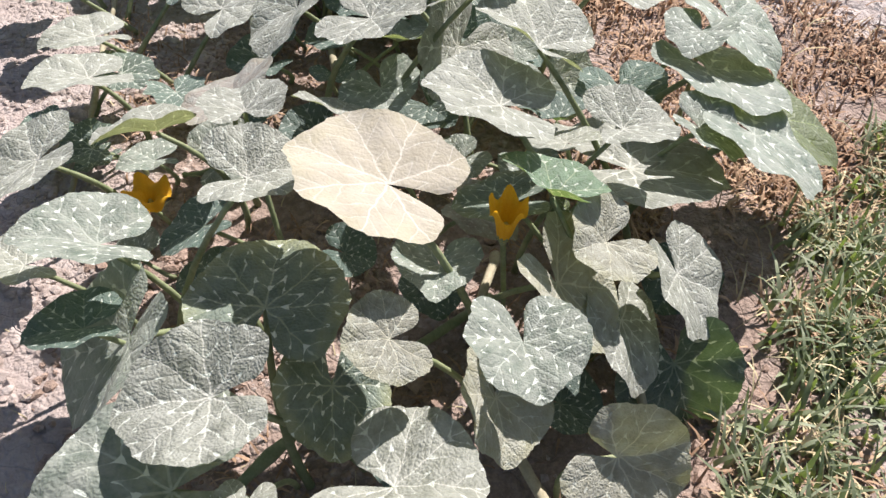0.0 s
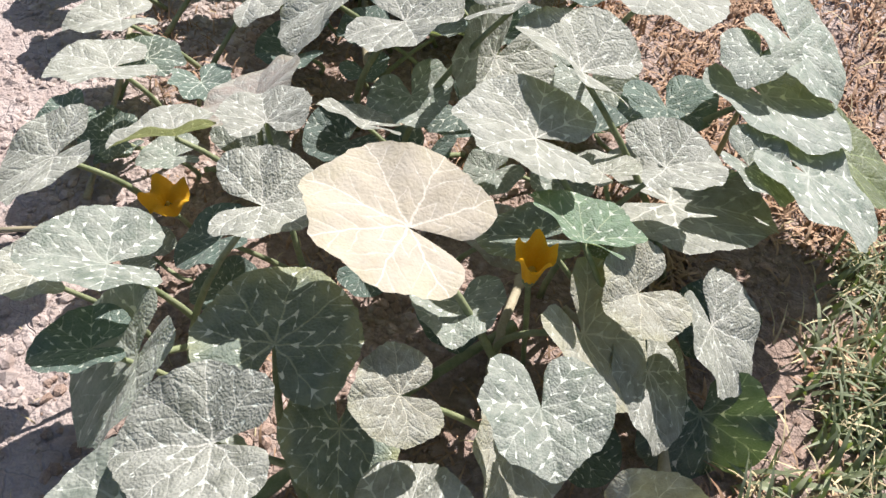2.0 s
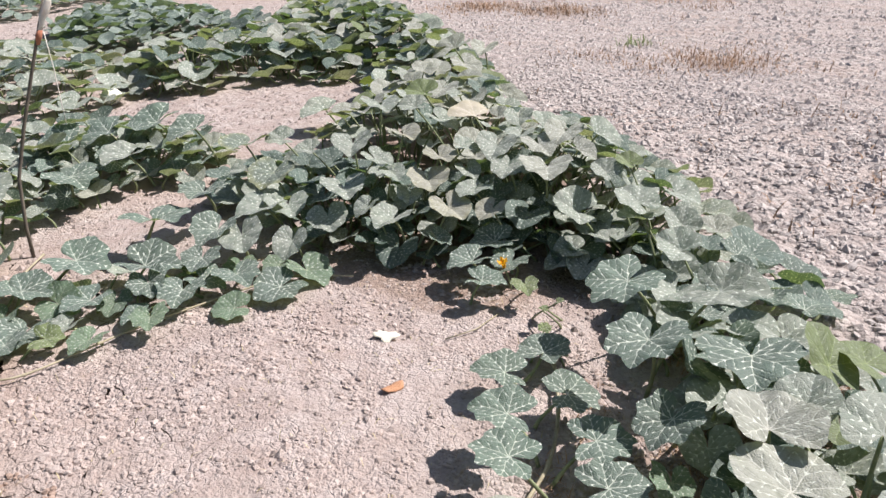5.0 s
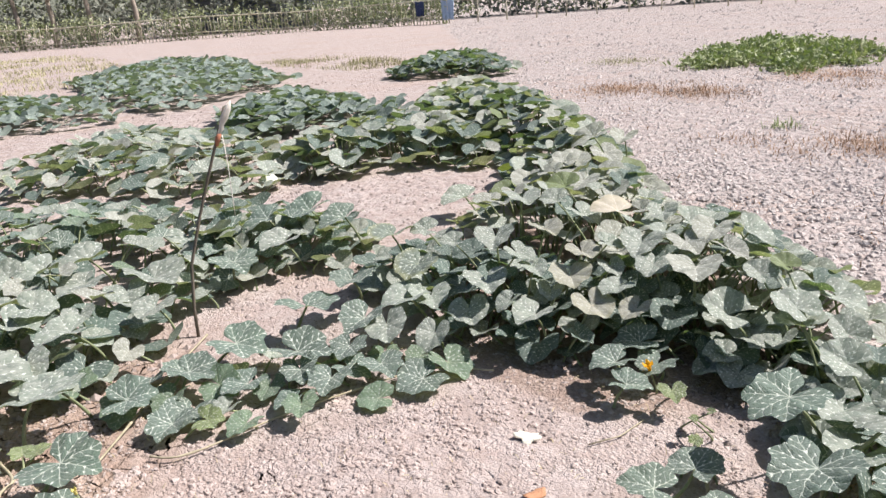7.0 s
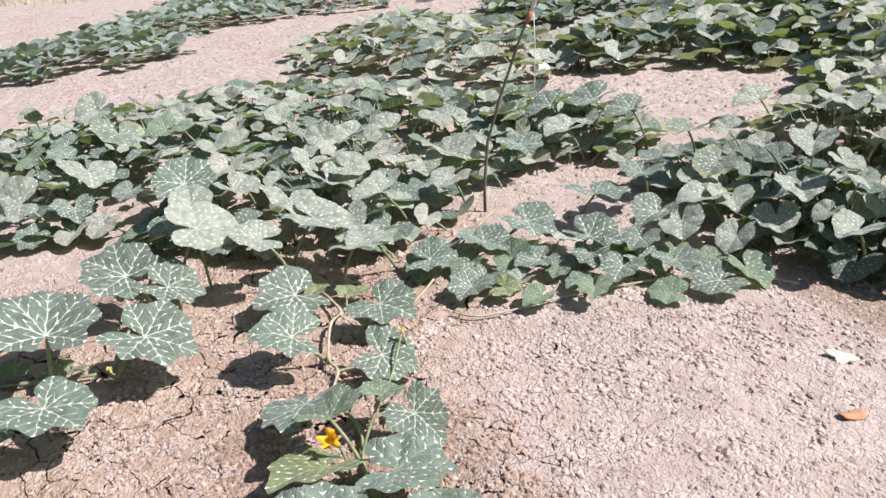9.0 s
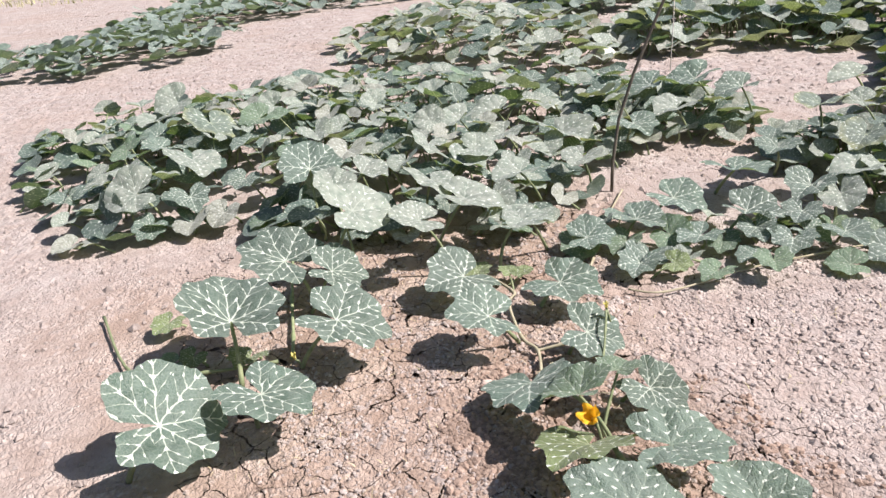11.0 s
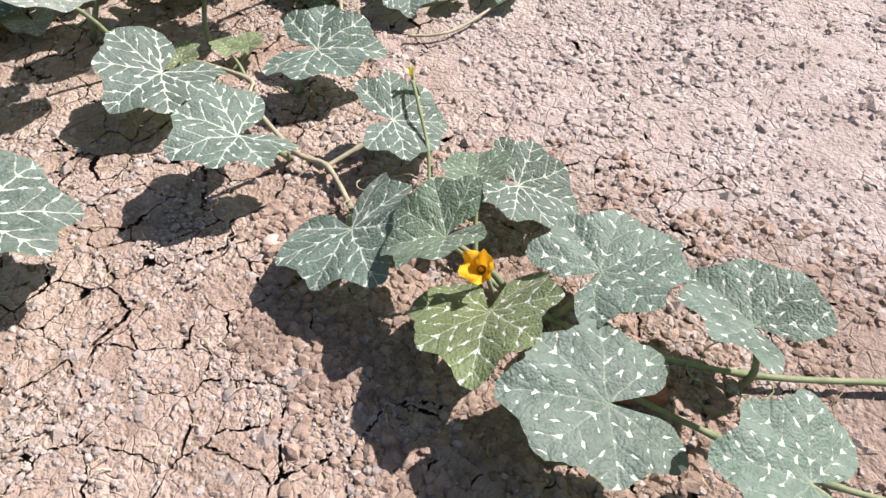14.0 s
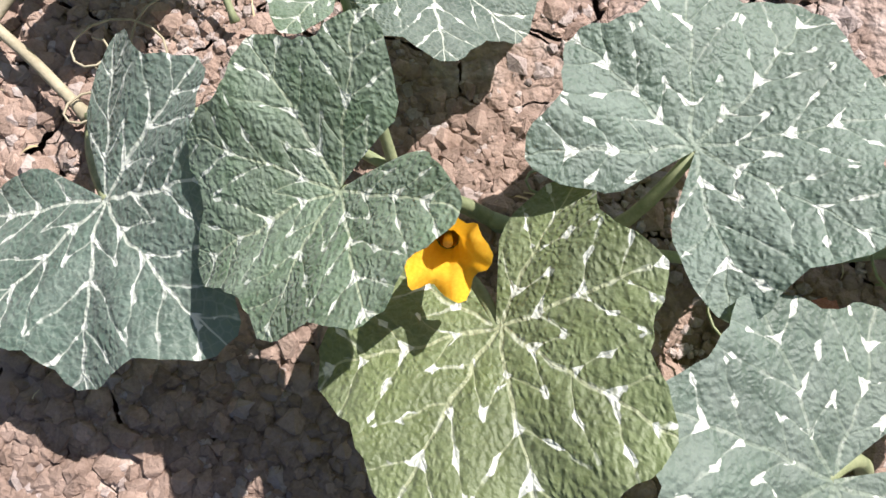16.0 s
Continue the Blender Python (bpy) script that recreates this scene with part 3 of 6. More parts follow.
middle_field = scatter(20000, -14, 4.5, 4, 17, lambda x, y: (0.4 + 0.6 * clumpy(x, y, 0.8)) * min(1, (9 / (1 + math.hypot(x, y))) ** 2) if tilled(x, y) else 0.0)
clods("tilled_clods", middle_field, 0.012 + 0.026 * rng.random(len(middle_field)) ** 2.2, DARK_CLOD, "grey-brown clods of a tilled field", True)
far_field = scatter(9000, -36, 8, 9, 36, lambda x, y: 1.0 if tilled(x, y) else 0.0)
clods("far_tilled_clods", far_field, 0.022 + 0.045 * rng.random(len(far_field)) ** 2, DARK_CLOD, "grey-brown clods of a wide tilled field", True)
bed = scatter(5200, -1.75, 1.2, 0.3, 2.0, lambda x, y: clumpy(x, y, 6.0, -0.2) if (math.hypot(x - 0.62, y - 1.15) < 0.66 or math.hypot(x + 0.75, y - 0.62) < 0.45 or math.hypot(x + 1.25, y - 0.66) < 0.34 or math.hypot(x - 0.3, y - 1.75) < 0.45) else 0.0)
clods("bed_crumbs", bed, 0.003 + 0.012 * rng.random(len(bed)) ** 2.2, CRUMB, "dark reddish-brown crumbs of earth round the plants")
grit = scatter(5000, -2.1, -0.7, -0.4, 0.75, lambda x, y: clumpy(x, y, 4.0, -0.05))
clods("soil_crumbs", grit, 0.0016 + 0.006 * rng.random(len(grit)) ** 2.6, CLOD, "fine pale crumbs on cracked soil")
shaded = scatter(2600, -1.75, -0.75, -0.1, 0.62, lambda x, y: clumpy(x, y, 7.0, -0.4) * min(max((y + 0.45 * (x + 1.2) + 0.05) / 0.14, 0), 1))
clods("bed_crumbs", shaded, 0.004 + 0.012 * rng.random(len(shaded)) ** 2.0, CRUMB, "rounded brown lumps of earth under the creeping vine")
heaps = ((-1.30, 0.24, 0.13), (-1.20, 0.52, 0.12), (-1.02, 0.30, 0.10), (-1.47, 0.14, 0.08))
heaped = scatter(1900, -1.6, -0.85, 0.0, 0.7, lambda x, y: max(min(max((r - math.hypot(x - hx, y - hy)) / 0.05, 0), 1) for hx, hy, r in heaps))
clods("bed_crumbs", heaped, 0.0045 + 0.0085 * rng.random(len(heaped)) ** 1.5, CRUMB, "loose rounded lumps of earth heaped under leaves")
row_lumps = scatter(9000, -16, -2.5, -3, 9, lambda x, y: 0.0 if tilled(x, y) else (0.35 + 0.65 * clumpy(x, y, 1.4)) * min(1, (6 / (1 + math.hypot(x, y))) ** 1.5))
clods("soil_lumps", row_lumps, 0.008 + 0.02 * rng.random(len(row_lumps)) ** 2.2, CLOD, "pale lumps of dry earth between the far rows", True)


# ---- gourd plants ----
VEIN_STEP = 0.78


def leaf_shape(variant, rings, spokes, lobes, fold, droop, wave, long=1.0):
    """A heart-shaped leaf of unit width: stalk at the origin, tip along +y, an open notch behind between two round lobes.
    fold: how far it is cupped, its halves raised; droop: how far tip and rim bend down; long: its stretch from stalk to tip."""
    rnd = random.Random(variant * 91 + 5)
    ph = [rnd.random() * 6.28 for _ in range(6)]
    skew = rnd.uniform(-0.03, 0.03)
    gap = (0.16, 0.30, 0.42, 0.22, 0.50, 0.34, 0.26)[variant]
    verts, uvs, faces = [(0, 0, 0)], [(0.5, 0.4)], []
    for i in range(1, rings + 1):
        f = (i / rings) ** 0.85
        for k in range(spokes + 1):
            a = -math.pi + gap + (2 * math.pi - 2 * gap) * k / spokes
            d = abs(a / VEIN_STEP - round(a / VEIN_STEP))
            rim = 0.495 + 0.02 * math.cos(a) + lobes * math.cos(2 * math.pi * d) + skew * math.sin(a)
            rim += 0.045 * math.exp(-(a / 0.35) ** 2)
            rim += 0.012 * math.sin(3 * a + ph[0]) + 0.008 * math.sin(7 * a + ph[1])
            if spokes > 30:
                rim += (0.0075 * math.sin(33 * a + ph[2]) + 0.004 * math.sin(19 * a + ph[1])) * (0.7 + 0.3 * math.sin(5 * a + ph[3]))
            edge = min(max((math.pi - gap - abs(a)) / 0.55, 0), 1)
            rim *= 0.60 + 0.40 * math.sin(edge * math.pi / 2) ** 0.65
            r = rim * f
            x, y = r * math.sin(a), r * math.cos(a)
            uvs.append((0.5 + x, 0.4 + y))
            y *= long if y > 0 else 0.5 + 0.5 * long
            z = fold * (0.55 * (math.sqrt(x * x + 0.0025) - 0.05) + 0.66 * r * (1 - 0.45 * f)) - droop * (max(y, 0) ** 2 * 0.9 + 1.6 * r ** 3)
            z += 0.15 * fold * max(-y, 0)
            z += wave * r * f * (math.sin(2 * a + ph[4]) + 0.6 * math.sin(5 * a + ph[5]))
            z += 0.035 * f * r * (1 - math.cos(2 * math.pi * d))
            verts.append((x, y, z))
    row = spokes + 1
    for k in range(spokes):
        faces.append((0, 1 + k + 1, 1 + k))
    for i in range(rings - 1):
        for k in range(spokes):
            p = 1 + i * row + k
            faces.append((p, p + 1, p + row + 1, p + row))
    return verts, faces, uvs


MESHES = {}
FORMS = [(0.006, 0.30, 0.08, 0.05), (0.009, 0.40, 0.08, 0.06), (0.006, 0.50, 0.08, 0.07), (0.012, 0.24, 0.09, 0.06), (0.009, 0.58, 0.10, 0.07), (0.012, 0.34, 0.10, 0.08), (0.006, 0.42, 0.1, 0.06)]


def leaf_mesh(kind, variant, detail, bent=None):
    """The mesh of a leaf; bent: a fold and length of its own."""
    key = (kind, variant, detail, bent)
    if key not in MESHES:
        rings, spokes = ((9, 88), (6, 32), (3, 16))[detail]
        lobes, fold, droop, wave = FORMS[variant]
        if kind in ("vein", "young", "green", "fleck"):
            lobes += 0.026
        long = 1.0
        if bent:
            fold, long = bent
            droop, wave = 0.12, wave * 0.9
        v, f, uv = leaf_shape(variant, rings, spokes, lobes, fold, droop, wave, long)
        MESHES[key] = mesh_of("leaf", v, f, LEAF[kind], True, uv)
    return MESHES[key]


KIND_LABEL = {"fleck": "healthy green leaf flecked with white", "grey": "grey-green leaf with powdery mildew", "speck": "green leaf flecked with white", "vein": "green leaf with white veins",
              "young": "yellow-green young leaf", "cream": "cream-white mildewed leaf", "yellowing": "green leaf yellowing at the rim",
              "brown": "withering brownish leaf", "dusty": "dusty beige-green leaf"}
placed = []
pick = random.Random(3)


def leaf(plant, kind, x, y, z, width, yaw, pitch, roll, detail=0, stalk=True, variant=None, bent=None):
    """One leaf of a plant, its stalk under it running down to the earth."""
    home = plant.matrix_basis.copy()
    if variant is None:
        variant = pick.choice((0, 1, 3, 5) if kind in ("vein", "young", "green", "fleck") else (0, 1, 2, 2, 4, 4, 5))
    m = pose(x, y, z, pitch, roll, yaw) @ Matrix.Scale(width, 4)
    ob = child("leaf", leaf_mesh(kind, variant, detail, bent), plant, home, m, KIND_LABEL.get(kind, "") if detail == 0 else "")
    placed.append((x, y, z, width))
    if stalk:
        back = m.to_3x3() @ Vector((0, -1, 0))
        flat = Vector((back.x, back.y, 0))
        flat = flat.normalized() if flat.length > 1e-4 else Vector((0, 1, 0))
        reach = 0.35 * z + pick.uniform(0.01, 0.07)
        foot = Vector((x, y, 0)) + flat * reach + Vector((pick.uniform(-0.04, 0.04), pick.uniform(-0.04, 0.04), height_at(x, y) + 0.004))
        bend = Vector((x, y, z * 0.55)) + flat * reach * 0.85 + Vector((0, 0, -0.01))
        top = Vector((x, y, z)) - (m.to_3x3() @ Vector((0, 0, 1))).normalized() * 0.003
        pts = arc(foot, bend, top, (8, 5, 4)[detail])
        r0 = 0.0032 + 0.016 * width
        radii = [r0 * (1.15 - 0.45 * i / (len(pts) - 1)) for i in range(len(pts))]
        v, f = tube(pts, radii, (7, 5, 4)[detail])
        child("stalk", mesh_of("stalk", v, f, STALK), ob, home @ home.inverted() @ m)
    return ob


def runner(plant, points, radius, mat=STALK, name="vine_stem"):
    """A vine stem through points, with swollen nodes."""
    pts = [Vector(p) for p in points]
    fine = []
    for i in range(len(pts) - 1):
        a, b = pts[max(i - 1, 0)], pts[min(i + 2, len(pts) - 1)]
        for k in range(6):
            t = k / 6
            h0, h1 = 2 * t ** 3 - 3 * t ** 2 + 1, -2 * t ** 3 + 3 * t ** 2
            h2, h3 = t ** 3 - 2 * t ** 2 + t, t ** 3 - t ** 2
            fine.append(pts[i] * h0 + pts[i + 1] * h1 + (pts[i + 1] - a) * 0.5 * h2 + (b - pts[i]) * 0.5 * h3)
    fine.append(pts[-1])
    radii = [radius * (1.35 if i % 6 == 0 else 0.95) for i in range(len(fine))]
    v, f = tube(fine, radii, 7)
    return child(name, mesh_of(name, v, f, mat), plant, plant.matrix_basis.copy())


def flower(plant, x, y, z, size, yaw, lean, open_by, mat=PETAL, label="open orange-yellow flower"):
    """A trumpet of five joined petals on a green cup."""
    m = pose(x, y, z, lean, 0, yaw) @ Matrix.Scale(size, 4)
    verts, faces, spokes, rings = [], [], 40, 9
    for i in range(rings):
        f = i / (rings - 1)
        for k in range(spokes):
            a = 2 * math.pi * k / spokes
            lobe = 0.5 + 0.5 * math.cos(5 * a)
            long = 1.0 if f < 0.55 else 1.0 - (0.30 + 0.2 * open_by) * (1 - lobe) * ((f - 0.55) / 0.45)
            r = 0.11 + 0.15 * f + open_by * max(f - 0.35, 0) ** 1.6 * (0.75 + 0.25 * lobe)
            r *= 1 + 0.05 * math.sin(10 * a + 6 * f)
            verts.append((r * math.cos(a), r * math.sin(a), f * long - 0.22 * open_by * max(f - 0.6, 0)))
    for i in range(rings - 1):
        for k in range(spokes):
            q = (k + 1) % spokes
            faces.append((i * spokes + k, i * spokes + q, (i + 1) * spokes + q, (i + 1) * spokes + k))
    faces.append(tuple(range(spokes))[::-1])
    ob = child("flower", mesh_of("flower", verts, faces, mat), plant, plant.matrix_basis.copy(), m, label)
    v, f = tube([(0, 0, -0.18), (0, 0, -0.06), (0, 0, 0.03), (0, 0, 0.16)], [0.05, 0.09, 0.125, 0.13], 10, False)
    cup_mesh = mesh_of("calyx", v, f, STALK)
    child("calyx", cup_mesh, ob, m, m.copy())
    sv, sf = tube([(0, 0, 0.02), (0, 0, 0.2), (0, 0, 0.34), (0, 0, 0.40)], [0.045, 0.05, 0.06, 0.02], 8)
    child("stamen", mesh_of("stamen", sv, sf, BUD), ob, m, m.copy())
    stem_pts = arc((x + 0.02, y + 0.02, 0.0), (x + 0.01, y + 0.02, z * 0.5), tuple(m @ Vector((0, 0, -0.1))), 6)
    v, f = tube(stem_pts, [0.0045] * 6, 6)
    child("flower_stalk", mesh_of("flower_stalk", v, f, STALK), ob, m)
    return ob


def inside(poly, x, y):
    hit = False
    for (x1, y1), (x2, y2) in zip(poly, poly[1:] + poly[:1]):
        if (y1 > y) != (y2 > y) and x < (x2 - x1) * (y - y1) / (y2 - y1) + x1:
            hit = not hit
    return hit


def edge_gap(poly, x, y):
    best = 9.0
    for (x1, y1), (x2, y2) in zip(poly, poly[1:] + poly[:1]):
        dx, dy = x2 - x1, y2 - y1
        t = min(max(((x - x1) * dx + (y - y1) * dy) / (dx * dx + dy * dy + 1e-9), 0), 1)
        best = min(best, math.hypot(x - x1 - t * dx, y - y1 - t * dy))
    return best


def spots_in(poly, count, top, gap, low=0.06, rise=0.45, seed=1, clear=0.0, lean=7, small=0.13, large=0.225, ragged=0.12):
    """Places for leaves inside an outline: x, y, z, width, yaw, pitch, roll. Higher in the middle; near the rim they face outwards, tip down."""
    rnd = random.Random(seed)
    xs, ys = [p[0] for p in poly], [p[1] for p in poly]
    out, tries = [], 0
    while len(out) < count and tries < count * 60:
        tries += 1
        x, y = rnd.uniform(min(xs), max(xs)), rnd.uniform(min(ys), max(ys))
        wave = 3 if ragged < 0.2 else 1.1
        if not inside(poly, x + ragged * noise.noise(Vector((x * wave, y * wave, 4))), y + ragged * noise.noise(Vector((x * wave, y * wave, 8)))):
            continue
        if noise.noise(Vector((x * 1.1, y * 1.1, 20.0 + seed))) < -0.22 and rnd.random() < 0.75:
            continue
        rim = edge_gap(poly, x, y)
        h = low + (top - low) * min(rim / rise, 1) ** 0.75
        z = h * rnd.uniform(0.78, 1.06) if rnd.random() < 0.82 else h * rnd.uniform(0.4, 0.75)
        w = rnd.uniform(small, large)
        if any(abs(x - a) < gap and abs(y - b) < gap and abs(z - c) < 0.10 for a, b, c, *_ in out):
            continue
        if clear and any(math.hypot(x - a, y - b) < clear + 0.3 * d and z > c - 0.05 for a, b, c, d in placed):
            continue
        e = 0.05
        gx, gy = edge_gap(poly, x + e, y) - rim, edge_gap(poly, x, y + e) - rim
        slope = max(1 - rim / (rise * 1.6), 0.25)
        yaw = math.degrees(math.atan2(gx, -gy)) + rnd.gauss(0, 55)
        out.append((x, y, z, w, yaw, rnd.gauss(-lean * slope, 10), rnd.gauss(0, 14)))
    return out


def fill(plant, poly, count, top, gap, kinds, detail=1, stalks=True, **how):
    for x, y, z, w, yaw, pitch, roll in spots_in(poly, count, top, gap, **how):
        leaf(plant, pick.choice(kinds), x, y, z + height_at(x, y), w, yaw, pitch, roll, detail, stalks)


def foliage(plant, poly, count, top, gap, kind, **how):
    """Leaves too far off to be told one from another, in one mesh."""
    verts, tris, flat, base = [], [], [], 0
    local = plant.matrix_basis.inverted()
    shapes = []
    for variant in range(6):
        v, f, uv = leaf_shape(variant, 2, 11, *FORMS[variant])
        t = [q for q in f if len(q) == 3] + [q[:3] for q in f if len(q) == 4] + [(q[0], q[2], q[3]) for q in f if len(q) == 4]
        shapes.append((np.array(v), np.array(t), np.array(uv)))
    for x, y, z, w, yaw, pitch, roll in spots_in(poly, count, top, gap, **how):
        v, t, uv = shapes[pick.randrange(6)]
        m = np.array(local @ pose(x, y, z + height_at(x, y), pitch * 1.2, roll * 1.2, yaw) @ Matrix.Scale(w * 1.3, 4))
        verts.append(v @ m[:3, :3].T + m[:3, 3])
        tris.append(t + base)
        flat.append(uv)
        base += len(v)
    ob = new("foliage", joined("foliage", np.concatenate(verts), np.concatenate(tris), LEAF[kind], True, np.concatenate(flat)))
    ob.parent = plant
    tagged(ob, kind="stuff")
    return ob


# the mildewed plant by the grass
mildewed_plant = thing("pumpkin_plant", (0.72, 1.12, 0), "crowded pumpkin plant with powdery grey-green leaves and an orange flower", "pumpkin plant", "pumpkin plants")
leaf(mildewed_plant, "cream", 0.572, 1.068, 0.415, 0.221, 82, 16, 4, variant=3, bent=(0.24, 1.10))
leaf(mildewed_plant, "grey", 0.374, 1.095, 0.369, 0.162, -72, 1, -1, variant=5, bent=(0.49, 0.94))
leaf(mildewed_plant, "grey", 0.293, 1.299, 0.309, 0.144, 27, -9, 1, variant=1, bent=(0.42, 1.11))
leaf(mildewed_plant, "yellowing", 0.427, 0.951, 0.280, 0.215, 8, 2, 2, variant=1, bent=(0.14, 1.05))
leaf(mildewed_plant, "grey", 0.405, 0.809, 0.290, 0.179, 107, -5, -6, variant=3, bent=(0.43, 1.18))
leaf(mildewed_plant, "dusty", 0.604, 0.894, 0.331, 0.120, 114, 24, -16, variant=6, bent=(0.24, 0.97))
leaf(mildewed_plant, "speck", 0.764, 0.917, 0.322, 0.151, -164, 6, -3, variant=3, bent=(0.41, 1.04))
leaf(mildewed_plant, "speck", 0.640, 1.073, 0.259, 0.129, -175, 16, 2, variant=1, bent=(0.36, 1.08))
leaf(mildewed_plant, "grey", 0.702, 1.271, 0.394, 0.194, 94, 18, 4, variant=3, bent=(0.28, 1.10))
leaf(mildewed_plant, "grey", 0.888, 1.306, 0.344, 0.148, -69, -4, -1, variant=5, bent=(0.50, 1.06))
leaf(mildewed_plant, "grey", 0.751, 1.414, 0.400, 0.194, 82, 26, 10, variant=5, bent=(0.49, 1.06))
leaf(mildewed_plant, "grey", 0.638, 1.529, 0.420, 0.187, -84, 25, -11, variant=3, bent=(0.36, 1.05))
leaf(mildewed_plant, "grey", 0.863, 1.678, 0.380, 0.211, -161, 11, -6, variant=6, bent=(0.10, 1.17))
leaf(mildewed_plant, "speck", 1.023, 1.380, 0.299, 0.141, -104, -18, -4, variant=3, bent=(0.37, 1.06))
leaf(mildewed_plant, "speck", 1.115, 1.406, 0.280, 0.248, -99, -21, -11, variant=3, bent=(0.08, 1.11))
leaf(mildewed_plant, "under", 1.205, 1.551, 0.200, 0.231, -110, -17, -12, variant=1, bent=(0.16, 1.13))
leaf(mildewed_plant, "grey", 0.926, 1.352, 0.221, 0.262, -87, 1, -9, variant=1, bent=(0.21, 1.15))
leaf(mildewed_plant, "dusty", 0.871, 1.123, 0.289, 0.145, 126, 17, -22, variant=6, bent=(0.47, 0.93))
leaf(mildewed_plant, "grey", 0.992, 1.146, 0.210, 0.173, -121, -38, -15, variant=3, bent=(0.25, 1.15))
leaf(mildewed_plant, "dusty", 0.807, 1.063, 0.260, 0.193, -109, -38, -10, variant=1, bent=(0.42, 1.16))
leaf(mildewed_plant, "grey", 0.913, 1.071, 0.180, 0.166, -148, -20, -32, variant=1, bent=(0.08, 1.18))
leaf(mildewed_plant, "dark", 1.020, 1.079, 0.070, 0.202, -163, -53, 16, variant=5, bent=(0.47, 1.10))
leaf(mildewed_plant, "dusty", 0.916, 0.882, 0.120, 0.183, -117, -34, 38, variant=3, bent=(0.38, 1.14))
leaf(mildewed_plant, "grey", 0.634, 0.744, 0.260, 0.219, -102, 21, -23, variant=5, bent=(0.39, 0.88))
leaf(mildewed_plant, "yellowing", 0.523, 0.887, 0.210, 0.158, -160, -20, -19, variant=6, bent=(0.31, 1.12))
leaf(mildewed_plant, "dusty", 0.739, 0.917, 0.180, 0.158, -153, -18, -33, variant=3, bent=(0.38, 1.07))
leaf(mildewed_plant, "speck", 0.372, 0.716, 0.225, 0.25, 112, 2, 0, variant=1, bent=(0.25, 1.20))
leaf(mildewed_plant, "speck", 0.207, 0.944, 0.170, 0.229, 137, -34, 13, variant=3, bent=(0.37, 1.21))
leaf(mildewed_plant, "dark", 0.167, 0.921, 0.219, 0.128, 115, 6, 16, variant=1, bent=(0.35, 1.11))
leaf(mildewed_plant, "speck", 0.172, 1.014, 0.290, 0.164, 114, 22, 11, variant=1, bent=(0.42, 1.21))
leaf(mildewed_plant, "grey", 0.146, 1.273, 0.270, 0.172, 125, 8, 32, variant=5, bent=(0.39, 1.05))
leaf(mildewed_plant, "speck", 0.472, 1.504, 0.220, 0.158, -155, 2, 15, variant=6, bent=(0.29, 1.01))
leaf(mildewed_plant, "grey", 0.425, 1.388, 0.249, 0.143, 99, 19, 33, variant=6, bent=(0.27, 1.11))
leaf(mildewed_plant, "grey", 0.607, 1.571, 0.280, 0.204, 179, -20, -44, variant=3, bent=(0.49, 1.11))
leaf(mildewed_plant, "dark", 0.924, 1.626, 0.180, 0.176, -167, 2, 12, variant=3, bent=(0.21, 1.06))
leaf(mildewed_plant, "speck", 1.054, 1.558, 0.291, 0.262, -109, -12, -13, variant=6, bent=(0.18, 1.13))
leaf(mildewed_plant, "green", 0.788, 1.145, 0.349, 0.153, 62, 4, 29, variant=6, bent=(0.58, 1.08))
leaf(mildewed_plant, "yellowing", 0.734, 1.199, 0.269, 0.148, 88, -11, 14, variant=6, bent=(0.29, 1.12))
leaf(mildewed_plant, "grey", 0.811, 1.337, 0.279, 0.120, 37, -20, 6, variant=6, bent=(0.24, 1.09))
leaf(mildewed_plant, "brown", 0.678, 1.247, 0.189, 0.128, -104, -14, -8, variant=1, bent=(0.21, 1.11))
leaf(mildewed_plant, "young", 0.835, 1.278, 0.178, 0.063, 172, -6, 5, variant=6, bent=(0.26, 1.10))
leaf(mildewed_plant, "dark", 0.249, 1.151, 0.189, 0.128, 117, -15, 10, variant=5, bent=(0.19, 1.11))
leaf(mildewed_plant, "speck", 0.050, 1.373, 0.099, 0.115, 116, 4, 12, variant=1, bent=(0.26, 1.09))
leaf(mildewed_plant, "vein", -0.089, 1.398, 0.089, 0.109, 107, 1, -11, variant=5, bent=(0.30, 1.07))
leaf(mildewed_plant, "grey", 0.048, 1.000, 0.239, 0.127, 111, 12, 11, variant=5, bent=(0.29, 1.12))
leaf(mildewed_plant, "grey", 0.473, 0.697, 0.258, 0.082, -177, 22, 10, variant=3, bent=(0.39, 1.07))
# low dark leaves put shade into the gaps between the upper ones
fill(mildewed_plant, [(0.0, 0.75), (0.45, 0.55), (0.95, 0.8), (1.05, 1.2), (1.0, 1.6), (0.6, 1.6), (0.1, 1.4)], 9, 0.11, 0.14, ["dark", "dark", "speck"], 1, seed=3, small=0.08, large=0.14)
flower(mildewed_plant, 0.727, 1.115, 0.285, 0.085, 20, 4, 0.12)
runner(mildewed_plant, [(0.72, 1.3, 0.02), (0.7, 1.1, 0.03), (0.78, 0.92, 0.03), (0.86, 0.80, 0.02), (0.92, 0.68, 0.02)], 0.0095, OLD_STALK)
runner(mildewed_plant, [(0.72, 1.2, 0.02), (0.55, 1.0, 0.05), (0.42, 0.85, 0.04), (0.3, 0.66, 0.02)], 0.009)
runner(mildewed_plant, [(0.8, 1.25, 0.02), (0.93, 1.15, 0.04), (0.97, 0.98, 0.06), (0.93, 0.85, 0.05)], 0.008, OLD_STALK)

